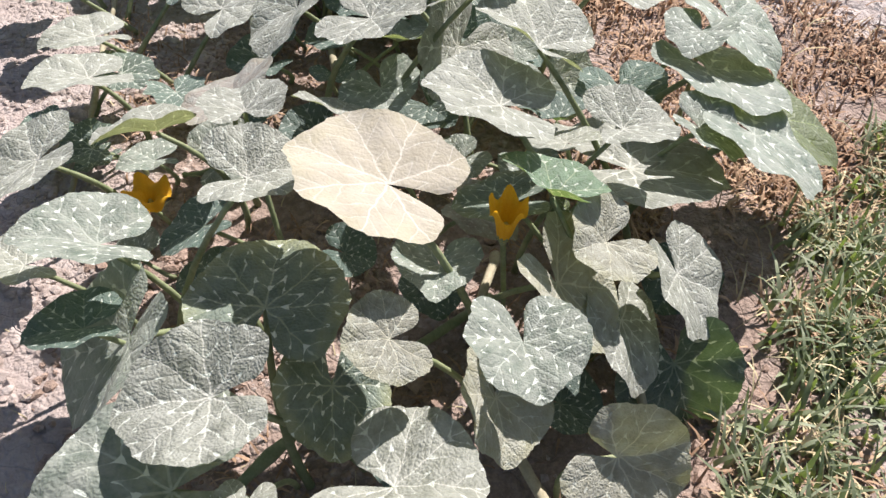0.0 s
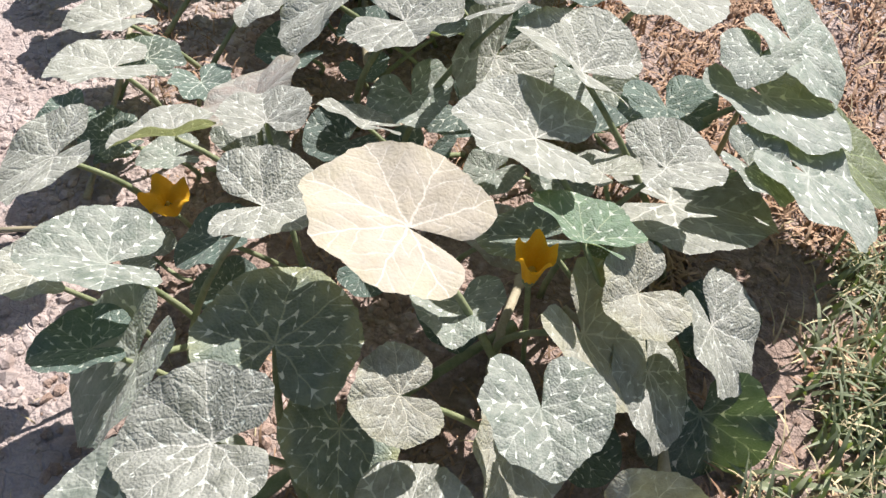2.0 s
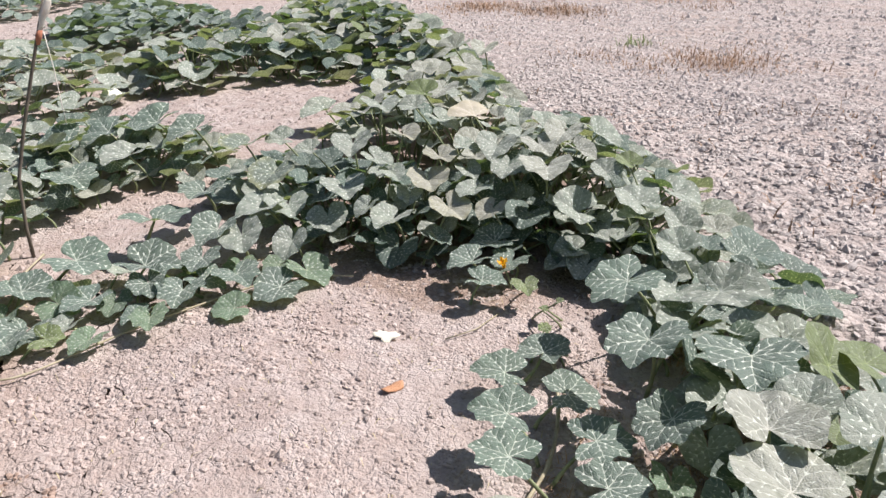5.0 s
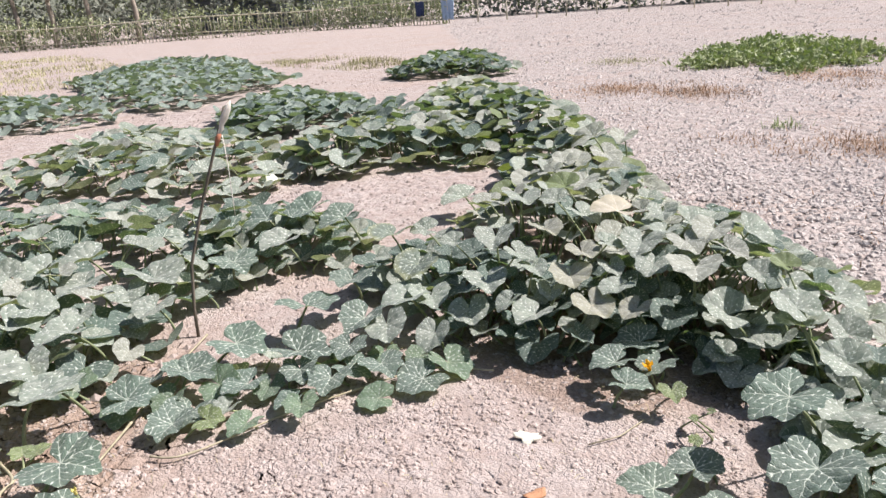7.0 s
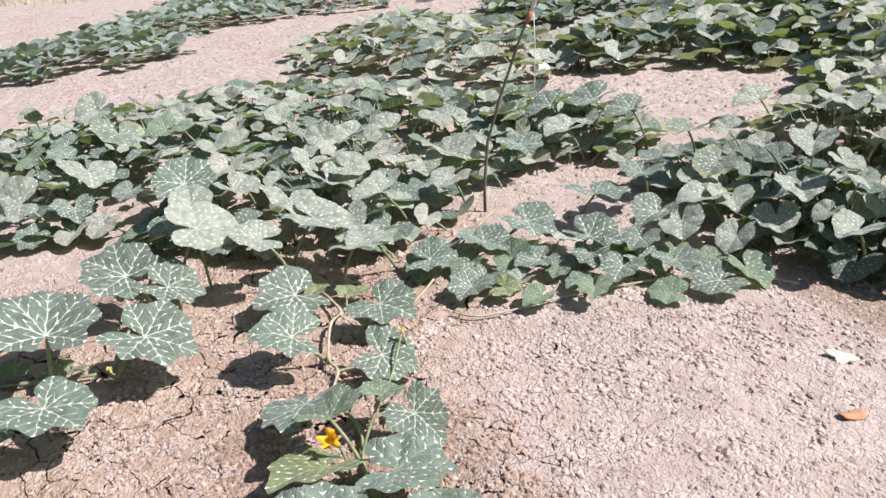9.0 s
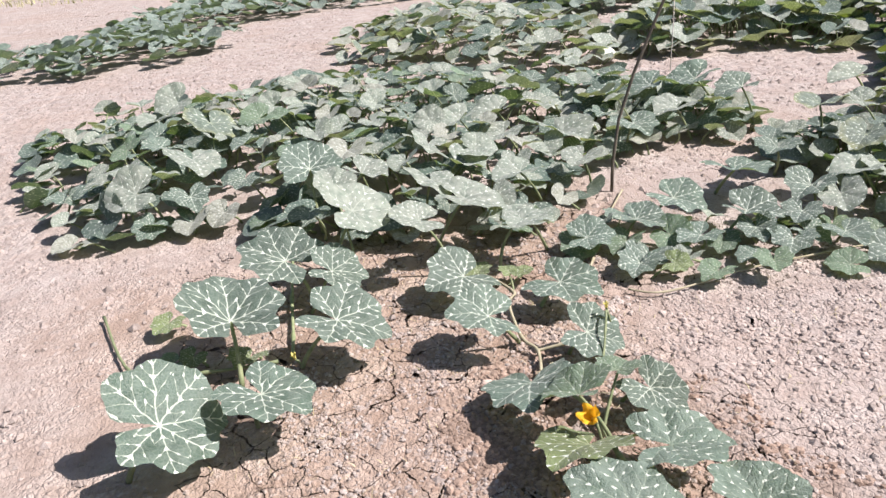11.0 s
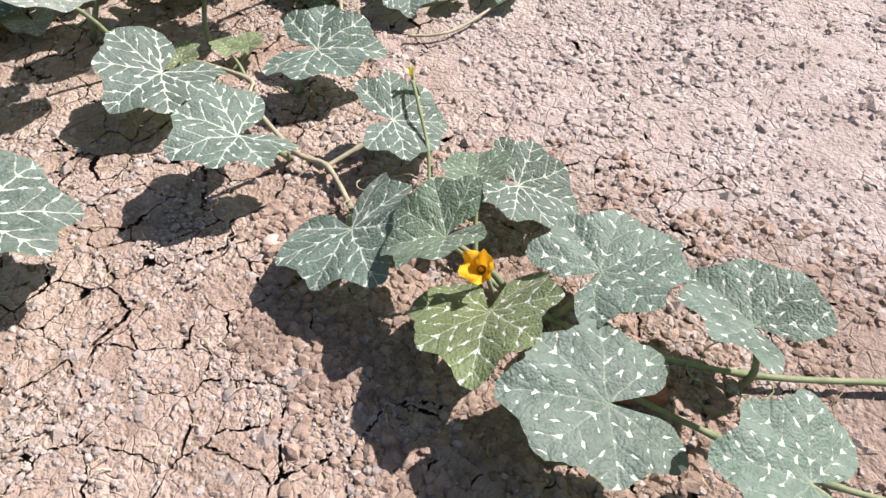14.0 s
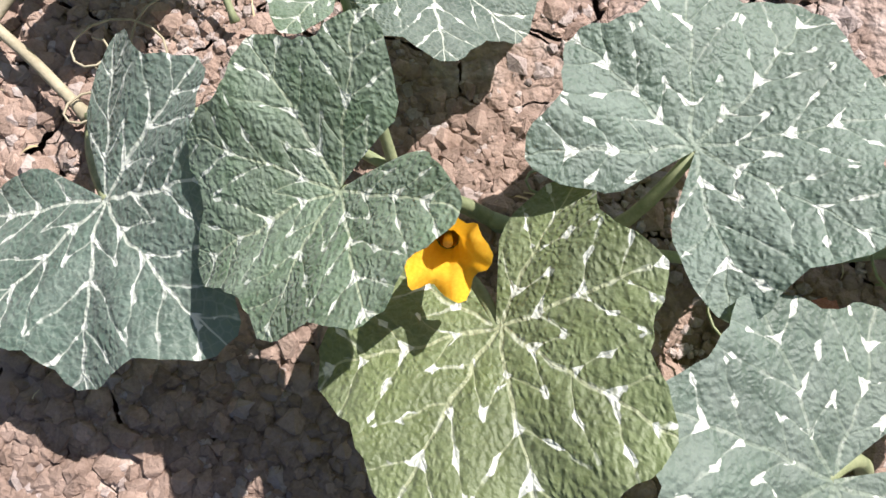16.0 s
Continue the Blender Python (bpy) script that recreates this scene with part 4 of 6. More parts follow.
# the plant along the field's edge, with a white-veined runner beside it
edge_plant = thing("pumpkin_plant", (0.25, 1.9, 0), "long pumpkin plant, white-veined leaves along its runner", "pumpkin plant", "pumpkin plants")
leaf(edge_plant, "grey", 0.443, 1.586, 0.312, 0.238, -102, 15, 0, variant=6, bent=(0.29, 0.81))
leaf(edge_plant, "grey", -0.083, 1.251, 0.192, 0.196, 123, -18, 5, variant=3, bent=(0.25, 1.15))
leaf(edge_plant, "grey", -0.090, 1.474, 0.200, 0.174, 134, 16, 9, variant=3, bent=(0.23, 1.19))
leaf(edge_plant, "grey", -0.178, 1.657, 0.160, 0.171, 124, 9, 9, variant=1, bent=(0.22, 1.15))
leaf(edge_plant, "brown", 0.203, 1.445, 0.210, 0.197, 19, -10, -22, variant=5, bent=(0.27, 1.12))
leaf(edge_plant, "grey", 0.074, 1.762, 0.188, 0.182, -42, 12, 4, variant=5, bent=(0.20, 1.01))
leaf(edge_plant, "grey", 0.261, 1.710, 0.240, 0.225, 146, -30, 25, variant=6, bent=(0.41, 1.06))
leaf(edge_plant, "speck", 0.417, 1.795, 0.300, 0.181, 109, 15, 10, variant=6, bent=(0.36, 1.10))
leaf(edge_plant, "grey", 0.565, 1.753, 0.370, 0.172, 16, -5, -13, variant=1, bent=(0.60, 1.18))
leaf(edge_plant, "grey", 0.275, 2.021, 0.311, 0.233, 89, 8, 4, variant=6, bent=(0.37, 1.05))
leaf(edge_plant, "speck", 0.491, 2.119, 0.360, 0.247, -78, 0, 10, variant=6, bent=(0.30, 0.96))
leaf(edge_plant, "grey", 0.168, 2.147, 0.340, 0.220, 34, 1, 3, variant=5, bent=(0.50, 1.16))
leaf(edge_plant, "speck", 0.362, 2.274, 0.360, 0.196, 7, 15, 2, variant=5, bent=(0.43, 1.16))
leaf(edge_plant, "vein", 0.002, 2.424, 0.330, 0.264, -152, 8, 4, variant=1, bent=(0.21, 1.07))
leaf(edge_plant, "vein", -0.241, 2.320, 0.323, 0.231, -169, -3, 10, variant=3, bent=(0.31, 1.04))
leaf(edge_plant, "vein", -0.500, 2.624, 0.300, 0.235, 165, -10, 0, variant=3, bent=(0.24, 1.11))
leaf(edge_plant, "speck", -0.199, 2.651, 0.360, 0.235, -79, 15, 12, variant=5, bent=(0.31, 1.09))
leaf(edge_plant, "vein", -0.638, 2.365, 0.080, 0.177, 14, 5, -7, variant=6, bent=(0.29, 1.11))
leaf(edge_plant, "vein", -0.647, 2.179, 0.090, 0.169, 128, 11, -4, variant=5, bent=(0.24, 1.12))
leaf(edge_plant, "vein", -0.419, 2.201, 0.110, 0.174, -32, -9, 9, variant=3, bent=(0.19, 1.08))
leaf(edge_plant, "vein", -0.456, 1.971, 0.150, 0.176, 118, 7, -5, variant=5, bent=(0.23, 1.11))
leaf(edge_plant, "vein", -0.222, 2.059, 0.136, 0.171, -41, 2, 5, variant=5, bent=(0.20, 1.10))
leaf(edge_plant, "vein", -0.335, 1.837, 0.154, 0.176, 116, 9, 0, variant=3, bent=(0.21, 1.08))
leaf(edge_plant, "vein", -0.093, 1.924, 0.144, 0.175, -38, 5, 5, variant=1, bent=(0.21, 1.08))
leaf(edge_plant, "vein", -0.087, 2.200, 0.200, 0.184, -179, -13, 10, variant=3, bent=(0.33, 1.09))
leaf(edge_plant, "vein", -0.124, 1.623, 0.099, 0.124, -80, -11, 4, variant=6, bent=(0.26, 1.09))
leaf(edge_plant, "vein", 0.015, 1.577, 0.099, 0.124, -139, 8, -7, variant=3, bent=(0.28, 1.08))
leaf(edge_plant, "vein", -0.225, 1.459, 0.059, 0.124, 142, -9, 4, variant=3, bent=(0.30, 1.09))
leaf(edge_plant, "vein", -0.151, 1.472, 0.049, 0.093, 161, 4, 8, variant=3, bent=(0.26, 1.08))
leaf(edge_plant, "vein", -0.092, 1.412, 0.049, 0.095, 141, -3, 15, variant=6, bent=(0.25, 1.09))
leaf(edge_plant, "speck", 1.025, 1.566, 0.359, 0.125, 158, 1, 5, variant=5, bent=(0.29, 1.10))
leaf(edge_plant, "speck", 1.093, 1.661, 0.330, 0.213, -117, -24, -8, variant=1, bent=(0.14, 1.12))
leaf(edge_plant, "dark", 0.161, 2.056, 0.170, 0.153, -147, -18, 0, variant=5, bent=(0.19, 1.12))
leaf(edge_plant, "dark", 0.370, 2.124, 0.220, 0.174, -165, -12, 11, variant=3, bent=(0.12, 1.10))
leaf(edge_plant, "speck", 0.700, 1.982, 0.329, 0.120, -82, 36, 2, variant=5, bent=(0.28, 1.06))
leaf(edge_plant, "green", -0.022, 2.104, 0.089, 0.132, -129, -20, -21, variant=1, bent=(0.19, 1.14))
leaf(edge_plant, "speck", 0.567, 2.153, 0.250, 0.163, -66, 9, -10, variant=1, bent=(0.30, 1.11))
leaf(edge_plant, "speck", 0.198, 2.278, 0.350, 0.158, 8, 17, -7, variant=6, bent=(0.35, 1.14))
leaf(edge_plant, "under", 0.153, 2.563, 0.300, 0.199, 74, 42, 18, variant=6, bent=(0.31, 1.13))
leaf(edge_plant, "under", 0.216, 2.673, 0.280, 0.154, 79, 16, 6, variant=3, bent=(0.32, 1.10))
leaf(edge_plant, "under", 0.253, 2.392, 0.249, 0.136, -169, 4, 5, variant=6, bent=(0.26, 1.09))
leaf(edge_plant, "grey", -1.204, 3.089, 0.417, 0.228, -142, 1, 1, variant=5, bent=(0.36, 1.10))
leaf(edge_plant, "grey", -1.361, 3.418, 0.470, 0.184, -164, -13, -4, variant=1, bent=(0.40, 1.12))
leaf(edge_plant, "grey", -1.403, 3.277, 0.437, 0.171, -114, -11, 2, variant=5, bent=(0.35, 1.11))
leaf(edge_plant, "grey", -1.201, 3.306, 0.441, 0.145, -84, -17, 1, variant=5, bent=(0.54, 1.10))
# low leaves, mostly dark-coloured for the shade below the taller ones
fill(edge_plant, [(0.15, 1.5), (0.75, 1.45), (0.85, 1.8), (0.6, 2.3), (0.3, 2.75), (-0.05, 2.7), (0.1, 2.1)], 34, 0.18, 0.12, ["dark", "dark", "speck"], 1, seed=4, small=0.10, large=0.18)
fill(edge_plant, [(-0.65, 2.75), (-0.15, 2.5), (0.1, 2.8), (-0.4, 3.2), (-0.75, 3.2)], 26, 0.28, 0.12, ["vein", "speck", "speck"], 1, seed=5, clear=0.03)
flower(edge_plant, 0.100, 1.247, 0.110, 0.058, 60, 10, 0.95)
runner(edge_plant, [(-0.12, 1.3, 0.02), (-0.2, 1.6, 0.03), (-0.27, 1.8, 0.03), (-0.33, 2.0, 0.03), (-0.45, 2.2, 0.03), (-0.62, 2.4, 0.03), (-0.78, 2.56, 0.05)], 0.006, OLD_STALK)
runner(edge_plant, [(0.5, 1.5, 0.02), (0.3, 1.8, 0.03), (0.2, 2.1, 0.03), (0.0, 2.45, 0.03), (-0.25, 2.8, 0.03)], 0.009, OLD_STALK)
for sx, sy, sz, sw, turn in ((-0.74, 2.50, 0.07, 0.05, 20), (-0.80, 2.57, 0.09, 0.04, 120), (-0.68, 2.46, 0.06, 0.06, 230), (-0.77, 2.62, 0.12, 0.035, 300), (-0.62, 2.43, 0.05, 0.055, 80), (-0.83, 2.63, 0.06, 0.045, 160)):
    leaf(edge_plant, "young", sx, sy, sz, sw, turn, 20, 10)

# the mound of leaves
mound_plant = thing("pumpkin_plant", (-1.6, 3.2, 0), "tall mound of pumpkin leaves, a cream mildewed leaf on top", "pumpkin plant", "pumpkin plants")
leaf(mound_plant, "cream", -1.780, 3.250, 0.510, 0.220, 150, 12, -8, variant=5, bent=(0.30, 1.10))
leaf(mound_plant, "dusty", -1.896, 2.884, 0.476, 0.166, -106, 1, -1, variant=1, bent=(0.50, 1.10))
leaf(mound_plant, "speck", -1.943, 3.168, 0.481, 0.172, -70, -23, 1, variant=5, bent=(0.34, 1.10))
leaf(mound_plant, "dusty", -1.698, 2.925, 0.402, 0.160, -110, -4, 1, variant=6, bent=(0.48, 1.10))
leaf(mound_plant, "speck", -1.640, 3.031, 0.431, 0.134, -41, -13, 11, variant=5, bent=(0.39, 1.07))
leaf(mound_plant, "speck", -1.533, 3.137, 0.434, 0.183, -154, -15, -5, variant=1, bent=(0.50, 1.13))
leaf(mound_plant, "speck", -1.403, 3.067, 0.382, 0.160, -156, -12, -4, variant=3, bent=(0.34, 1.12))
leaf(mound_plant, "dusty", -1.656, 2.810, 0.326, 0.194, -125, -6, 2, variant=3, bent=(0.51, 1.11))
leaf(mound_plant, "speck", -1.577, 2.985, 0.348, 0.122, -109, -14, 1, variant=5, bent=(0.42, 1.11))
leaf(mound_plant, "speck", -1.458, 2.903, 0.305, 0.151, -179, -3, 0, variant=3, bent=(0.32, 1.10))
leaf(mound_plant, "speck", -2.126, 2.760, 0.415, 0.197, -136, -10, 4, variant=1, bent=(0.46, 1.12))
leaf(mound_plant, "speck", -1.875, 2.689, 0.412, 0.144, -73, -18, 1, variant=6, bent=(0.43, 1.10))
leaf(mound_plant, "speck", -1.784, 2.710, 0.359, 0.120, -108, -11, 2, variant=1, bent=(0.47, 1.11))
leaf(mound_plant, "speck", -1.931, 2.545, 0.298, 0.206, -121, -3, 1, variant=1, bent=(0.46, 1.10))
leaf(mound_plant, "speck", -1.924, 2.436, 0.192, 0.187, -123, -15, 6, variant=6, bent=(0.30, 1.14))
leaf(mound_plant, "speck", -1.713, 2.505, 0.277, 0.116, 176, -26, 2, variant=1, bent=(0.45, 1.11))
leaf(mound_plant, "speck", -1.617, 2.562, 0.226, 0.186, -169, 0, 0, variant=1, bent=(0.52, 1.10))
leaf(mound_plant, "speck", -1.687, 2.723, 0.274, 0.127, -137, -10, -4, variant=5, bent=(0.45, 1.12))
leaf(mound_plant, "dusty", -1.485, 2.768, 0.251, 0.185, -105, -13, 2, variant=6, bent=(0.50, 1.12))
leaf(mound_plant, "dusty", -1.322, 2.867, 0.256, 0.137, -179, -19, 0, variant=6, bent=(0.49, 1.11))
leaf(mound_plant, "dark", -1.340, 3.181, 0.156, 0.143, -123, -23, 4, variant=5, bent=(0.41, 1.17))
leaf(mound_plant, "vein", -1.461, 2.669, 0.149, 0.112, -77, -21, -1, variant=6, bent=(0.53, 1.09))
leaf(mound_plant, "vein", -1.263, 2.825, 0.139, 0.181, 136, -2, -10, variant=3, bent=(0.42, 1.08))
leaf(mound_plant, "vein", -1.240, 2.654, 0.114, 0.168, 156, -3, -1, variant=1, bent=(0.48, 1.10))
leaf(mound_plant, "fleck", -1.133, 2.779, 0.105, 0.159, -174, -4, -1, variant=5, bent=(0.32, 1.10))
leaf(mound_plant, "vein", -1.112, 2.575, 0.098, 0.158, -54, -2, 1, variant=1, bent=(0.43, 1.09))
leaf(mound_plant, "young", -0.971, 2.667, 0.098, 0.107, -127, -5, 1, variant=1, bent=(0.32, 1.11))
leaf(mound_plant, "speck", -1.769, 3.568, 0.439, 0.156, -138, -12, 4, variant=3, bent=(0.49, 1.12))
leaf(mound_plant, "speck", -1.580, 3.359, 0.426, 0.144, -166, -1, 0, variant=6, bent=(0.52, 1.10))
leaf(mound_plant, "speck", -1.263, 3.542, 0.450, 0.198, -75, -28, 1, variant=1, bent=(0.53, 1.10))
leaf(mound_plant, "grey", -3.417, 4.769, 0.453, 0.310, 155, -22, -5, variant=3, bent=(0.40, 1.12))
leaf(mound_plant, "grey", -3.231, 4.906, 0.451, 0.214, -154, -11, -4, variant=1, bent=(0.51, 1.11))
leaf(mound_plant, "grey", -2.931, 4.375, 0.451, 0.220, -96, -24, 3, variant=6, bent=(0.33, 1.13))
leaf(mound_plant, "speck", -3.636, 3.673, 0.152, 0.307, 170, -2, -2, variant=5, bent=(0.36, 1.12))
leaf(mound_plant, "speck", -2.385, 3.162, 0.483, 0.212, -119, 2, -1, variant=5, bent=(0.40, 1.10))
leaf(mound_plant, "vein", -3.381, 2.563, 0.302, 0.269, 178, -7, -3, variant=5, bent=(0.37, 1.11))
leaf(mound_plant, "yellowing", -2.726, 2.521, 0.341, 0.256, -148, 7, 2, variant=3, bent=(0.48, 1.10))
leaf(mound_plant, "vein", -2.627, 2.201, 0.199, 0.230, -143, 3, 1, variant=6, bent=(0.45, 1.10))
leaf(mound_plant, "yellowing", -2.342, 2.432, 0.302, 0.221, -148, -13, -3, variant=3, bent=(0.37, 1.12))
leaf(mound_plant, "speck", -2.194, 2.284, 0.211, 0.222, 168, -4, -2, variant=1, bent=(0.40, 1.11))
leaf(mound_plant, "speck", -2.156, 2.381, 0.204, 0.202, -117, -4, 1, variant=5, bent=(0.38, 1.10))
leaf(mound_plant, "vein", -2.574, 1.914, 0.152, 0.310, -88, 10, -6, variant=6, bent=(0.37, 1.10))
leaf(mound_plant, "vein", -2.234, 2.055, 0.161, 0.212, -156, -9, -2, variant=1, bent=(0.53, 1.11))
leaf(mound_plant, "speck", -2.114, 2.104, 0.155, 0.200, -123, -18, 10, variant=6, bent=(0.40, 1.15))
leaf(mound_plant, "speck", -1.870, 2.205, 0.163, 0.154, -148, -27, 2, variant=3, bent=(0.48, 1.18))
leaf(mound_plant, "vein", -2.202, 1.702, 0.121, 0.236, -46, -4, 6, variant=3, bent=(0.54, 1.10))
leaf(mound_plant, "vein", -2.104, 1.901, 0.117, 0.167, -143, -9, -1, variant=6, bent=(0.35, 1.11))
leaf(mound_plant, "vein", -1.916, 1.954, 0.086, 0.192, -99, 2, -1, variant=1, bent=(0.33, 1.10))
leaf(mound_plant, "vein", -1.958, 1.738, 0.083, 0.189, -135, -2, 0, variant=5, bent=(0.33, 1.10))
leaf(mound_plant, "vein", -2.081, 1.655, 0.101, 0.154, -111, -16, 10, variant=6, bent=(0.54, 1.15))
leaf(mound_plant, "vein", -2.167, 1.448, 0.072, 0.182, -177, -3, -1, variant=6, bent=(0.42, 1.10))
leaf(mound_plant, "green", -2.122, 1.529, 0.054, 0.140, -136, -14, 0, variant=6, bent=(0.32, 1.13))
leaf(mound_plant, "green", -1.851, 1.554, 0.079, 0.140, -121, -7, 4, variant=6, bent=(0.43, 1.12))
leaf(mound_plant, "vein", -2.479, 1.520, 0.119, 0.245, -56, -7, 9, variant=3, bent=(0.35, 1.09))
leaf(mound_plant, "speck", -1.007, 3.238, 0.4, 0.136, 81, 24, -12)
leaf(mound_plant, "speck", -0.801, 3.162, 0.34, 0.191, 76, 21, -1)
leaf(mound_plant, "speck", -1.031, 3.082, 0.26, 0.217, 123, 21, -20)
leaf(mound_plant, "speck", -0.763, 3.147, 0.28, 0.198, 95, -2, -1)
leaf(mound_plant, "speck", -0.603, 3.16, 0.3, 0.147, 73, 35, -9)
leaf(mound_plant, "speck", -0.517, 3.003, 0.27, 0.176, 97, 15, -18)
leaf(mound_plant, "speck", -0.986, 3.002, 0.12, 0.151, 135, 3, -12)
leaf(mound_plant, "speck", -2.615, 2.672, 0.36, 0.162, 141, 3, -18)
leaf(mound_plant, "speck", -2.282, 2.624, 0.38, 0.138, 141, 0, -13)
leaf(mound_plant, "speck", -2.164, 3.207, 0.5, 0.162, 132, 1, -16)
leaf(mound_plant, "under", -2.288, 3.386, 0.52, 0.194, 117, 5, -17)
leaf(mound_plant, "under", -0.964, 3.344, 0.42, 0.122, 83, 20, -6)
# lower layer, mostly in the dark colour for shade under the mound
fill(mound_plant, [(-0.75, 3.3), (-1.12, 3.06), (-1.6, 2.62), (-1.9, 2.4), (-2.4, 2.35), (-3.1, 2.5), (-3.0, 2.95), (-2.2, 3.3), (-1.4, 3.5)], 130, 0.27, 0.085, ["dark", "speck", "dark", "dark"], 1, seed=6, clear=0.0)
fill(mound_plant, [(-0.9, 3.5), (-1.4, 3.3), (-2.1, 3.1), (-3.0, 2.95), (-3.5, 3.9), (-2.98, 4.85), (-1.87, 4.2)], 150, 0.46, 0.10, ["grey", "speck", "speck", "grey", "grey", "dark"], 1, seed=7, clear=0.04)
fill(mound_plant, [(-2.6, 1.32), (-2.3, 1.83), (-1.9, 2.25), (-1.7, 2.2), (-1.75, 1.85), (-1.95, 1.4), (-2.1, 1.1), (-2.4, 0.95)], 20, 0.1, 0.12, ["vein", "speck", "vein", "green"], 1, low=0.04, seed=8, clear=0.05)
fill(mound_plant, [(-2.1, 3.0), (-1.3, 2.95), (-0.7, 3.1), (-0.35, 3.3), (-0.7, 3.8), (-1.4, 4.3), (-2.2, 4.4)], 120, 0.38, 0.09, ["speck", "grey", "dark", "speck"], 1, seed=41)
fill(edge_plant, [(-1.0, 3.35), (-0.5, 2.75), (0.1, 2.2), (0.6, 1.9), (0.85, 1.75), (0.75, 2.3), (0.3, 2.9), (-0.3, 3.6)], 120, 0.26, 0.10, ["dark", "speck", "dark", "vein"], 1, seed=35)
fill(mound_plant, [(-0.42, 2.9), (-1.0, 2.92), (-1.25, 3.1), (-0.95, 3.45), (-0.4, 3.25)], 40, 0.24, 0.09, ["dark", "speck", "speck"], 1, seed=33)
runner(mound_plant, [(-1.65, 2.35, 0.02), (-1.85, 2.15, 0.02), (-1.9, 1.85, 0.02), (-1.92, 1.5, 0.02), (-1.9, 1.12, 0.02), (-1.98, 1.0, 0.02)], 0.0042, OLD_STALK)
runner(mound_plant, [(-2.9, 1.5, 0.02), (-2.55, 1.2, 0.02), (-2.25, 0.99, 0.03), (-2.05, 0.82, 0.02)], 0.005, OLD_STALK)
flower(mound_plant, -1.12, 2.72, 0.10, 0.05, 0, 20, 0.3)

mound_behind = thing("pumpkin_plant", (-4.5, 5.4, 0), "dense green pumpkin plants in a long mound", "pumpkin plant", "pumpkin plants")
fill(mound_behind, [(-3.5, 3.9), (-2.98, 4.85), (-4.5, 6.1), (-6.0, 6.9), (-8.1, 7.7), (-8.6, 6.5), (-7.2, 5.4), (-4.9, 5.1), (-4.0, 4.4)], 295, 0.42, 0.1, ["grey", "speck", "grey", "dark", "speck", "under"], 2, seed=9, small=0.19, large=0.30)
foliage(mound_behind, [(-3.5, 3.9), (-2.98, 4.85), (-4.5, 6.1), (-6.0, 6.9), (-8.1, 7.7), (-8.6, 6.5), (-7.2, 5.4), (-4.9, 5.1), (-4.0, 4.4)], 220, 0.38, 0.08, "dark", seed=19)

# the plants spread over the soil farther along
spread_plant = thing("pumpkin_plant", (-3.6, 0.6, 0), "wide pumpkin plant spread low over cracked soil", "pumpkin plant", "pumpkin plants")
leaf(spread_plant, "vein", -2.489, -0.248, 0.201, 0.297, 143, 18, -17, variant=3, bent=(0.35, 1.20))
leaf(spread_plant, "vein", -2.375, -0.083, 0.170, 0.228, -12, -20, 17, variant=3, bent=(0.41, 1.12))
leaf(spread_plant, "vein", -2.097, -0.477, 0.201, 0.346, 97, 13, 13, variant=3, bent=(0.53, 1.26))
leaf(spread_plant, "vein", -1.958, -0.131, 0.190, 0.293, -25, -18, 8, variant=3, bent=(0.31, 1.13))
leaf(spread_plant, "vein", -1.666, -0.410, 0.170, 0.276, -47, -5, -6, variant=6, bent=(0.23, 1.11))
leaf(spread_plant, "speck", -2.554, 0.057, 0.330, 0.282, 8, -14, 28, variant=6, bent=(0.30, 1.15))
leaf(spread_plant, "speck", -2.465, 0.312, 0.270, 0.223, 174, 19, -11, variant=6, bent=(0.31, 1.07))
leaf(spread_plant, "speck", -2.830, 0.031, 0.350, 0.193, 96, 27, 3, variant=5, bent=(0.32, 1.16))
leaf(spread_plant, "vein", -3.276, -0.021, 0.301, 0.308, 84, 26, 5, variant=6, bent=(0.32, 1.14))
leaf(spread_plant, "speck", -2.819, 0.468, 0.300, 0.271, -84, -2, -19, variant=5, bent=(0.23, 1.11))
leaf(spread_plant, "speck", -2.601, 0.551, 0.271, 0.293, -28, -11, 0, variant=1, bent=(0.27, 1.13))
leaf(spread_plant, "speck", -2.392, 0.699, 0.200, 0.260, -21, 4, -2, variant=1, bent=(0.30, 1.12))
leaf(spread_plant, "dark", -2.965, -0.086, 0.200, 0.203, -139, 3, -7, variant=3, bent=(0.27, 1.09))
leaf(spread_plant, "yellowing", -4.543, -0.482, 0.301, 0.356, -67, -18, -19, variant=6, bent=(0.22, 1.13))
leaf(spread_plant, "speck", -3.963, -0.600, 0.251, 0.318, -72, -8, -17, variant=1, bent=(0.24, 1.11))
leaf(spread_plant, "young", -2.470, -0.730, 0.049, 0.127, -134, -5, -6, variant=6, bent=(0.27, 1.09))
leaf(spread_plant, "young", -2.083, -0.441, 0.050, 0.145, -124, 14, -2, variant=5, bent=(0.29, 1.08))
leaf(spread_plant, "young", -2.154, -0.633, 0.059, 0.095, -123, -5, -20, variant=6, bent=(0.28, 1.09))
leaf(spread_plant, "green", -2.157, -0.704, 0.049, 0.098, -147, 7, -19, variant=1, bent=(0.26, 1.03))
leaf(spread_plant, "vein", -2.386, 1.273, 0.101, 0.210, -57, -2, 1, variant=3, bent=(0.46, 1.10))
leaf(spread_plant, "vein", -2.345, 1.009, 0.086, 0.204, -18, 7, 18, variant=3, bent=(0.41, 1.05))
leaf(spread_plant, "vein", -2.092, 1.117, 0.053, 0.176, -133, -5, 0, variant=3, bent=(0.53, 1.11))
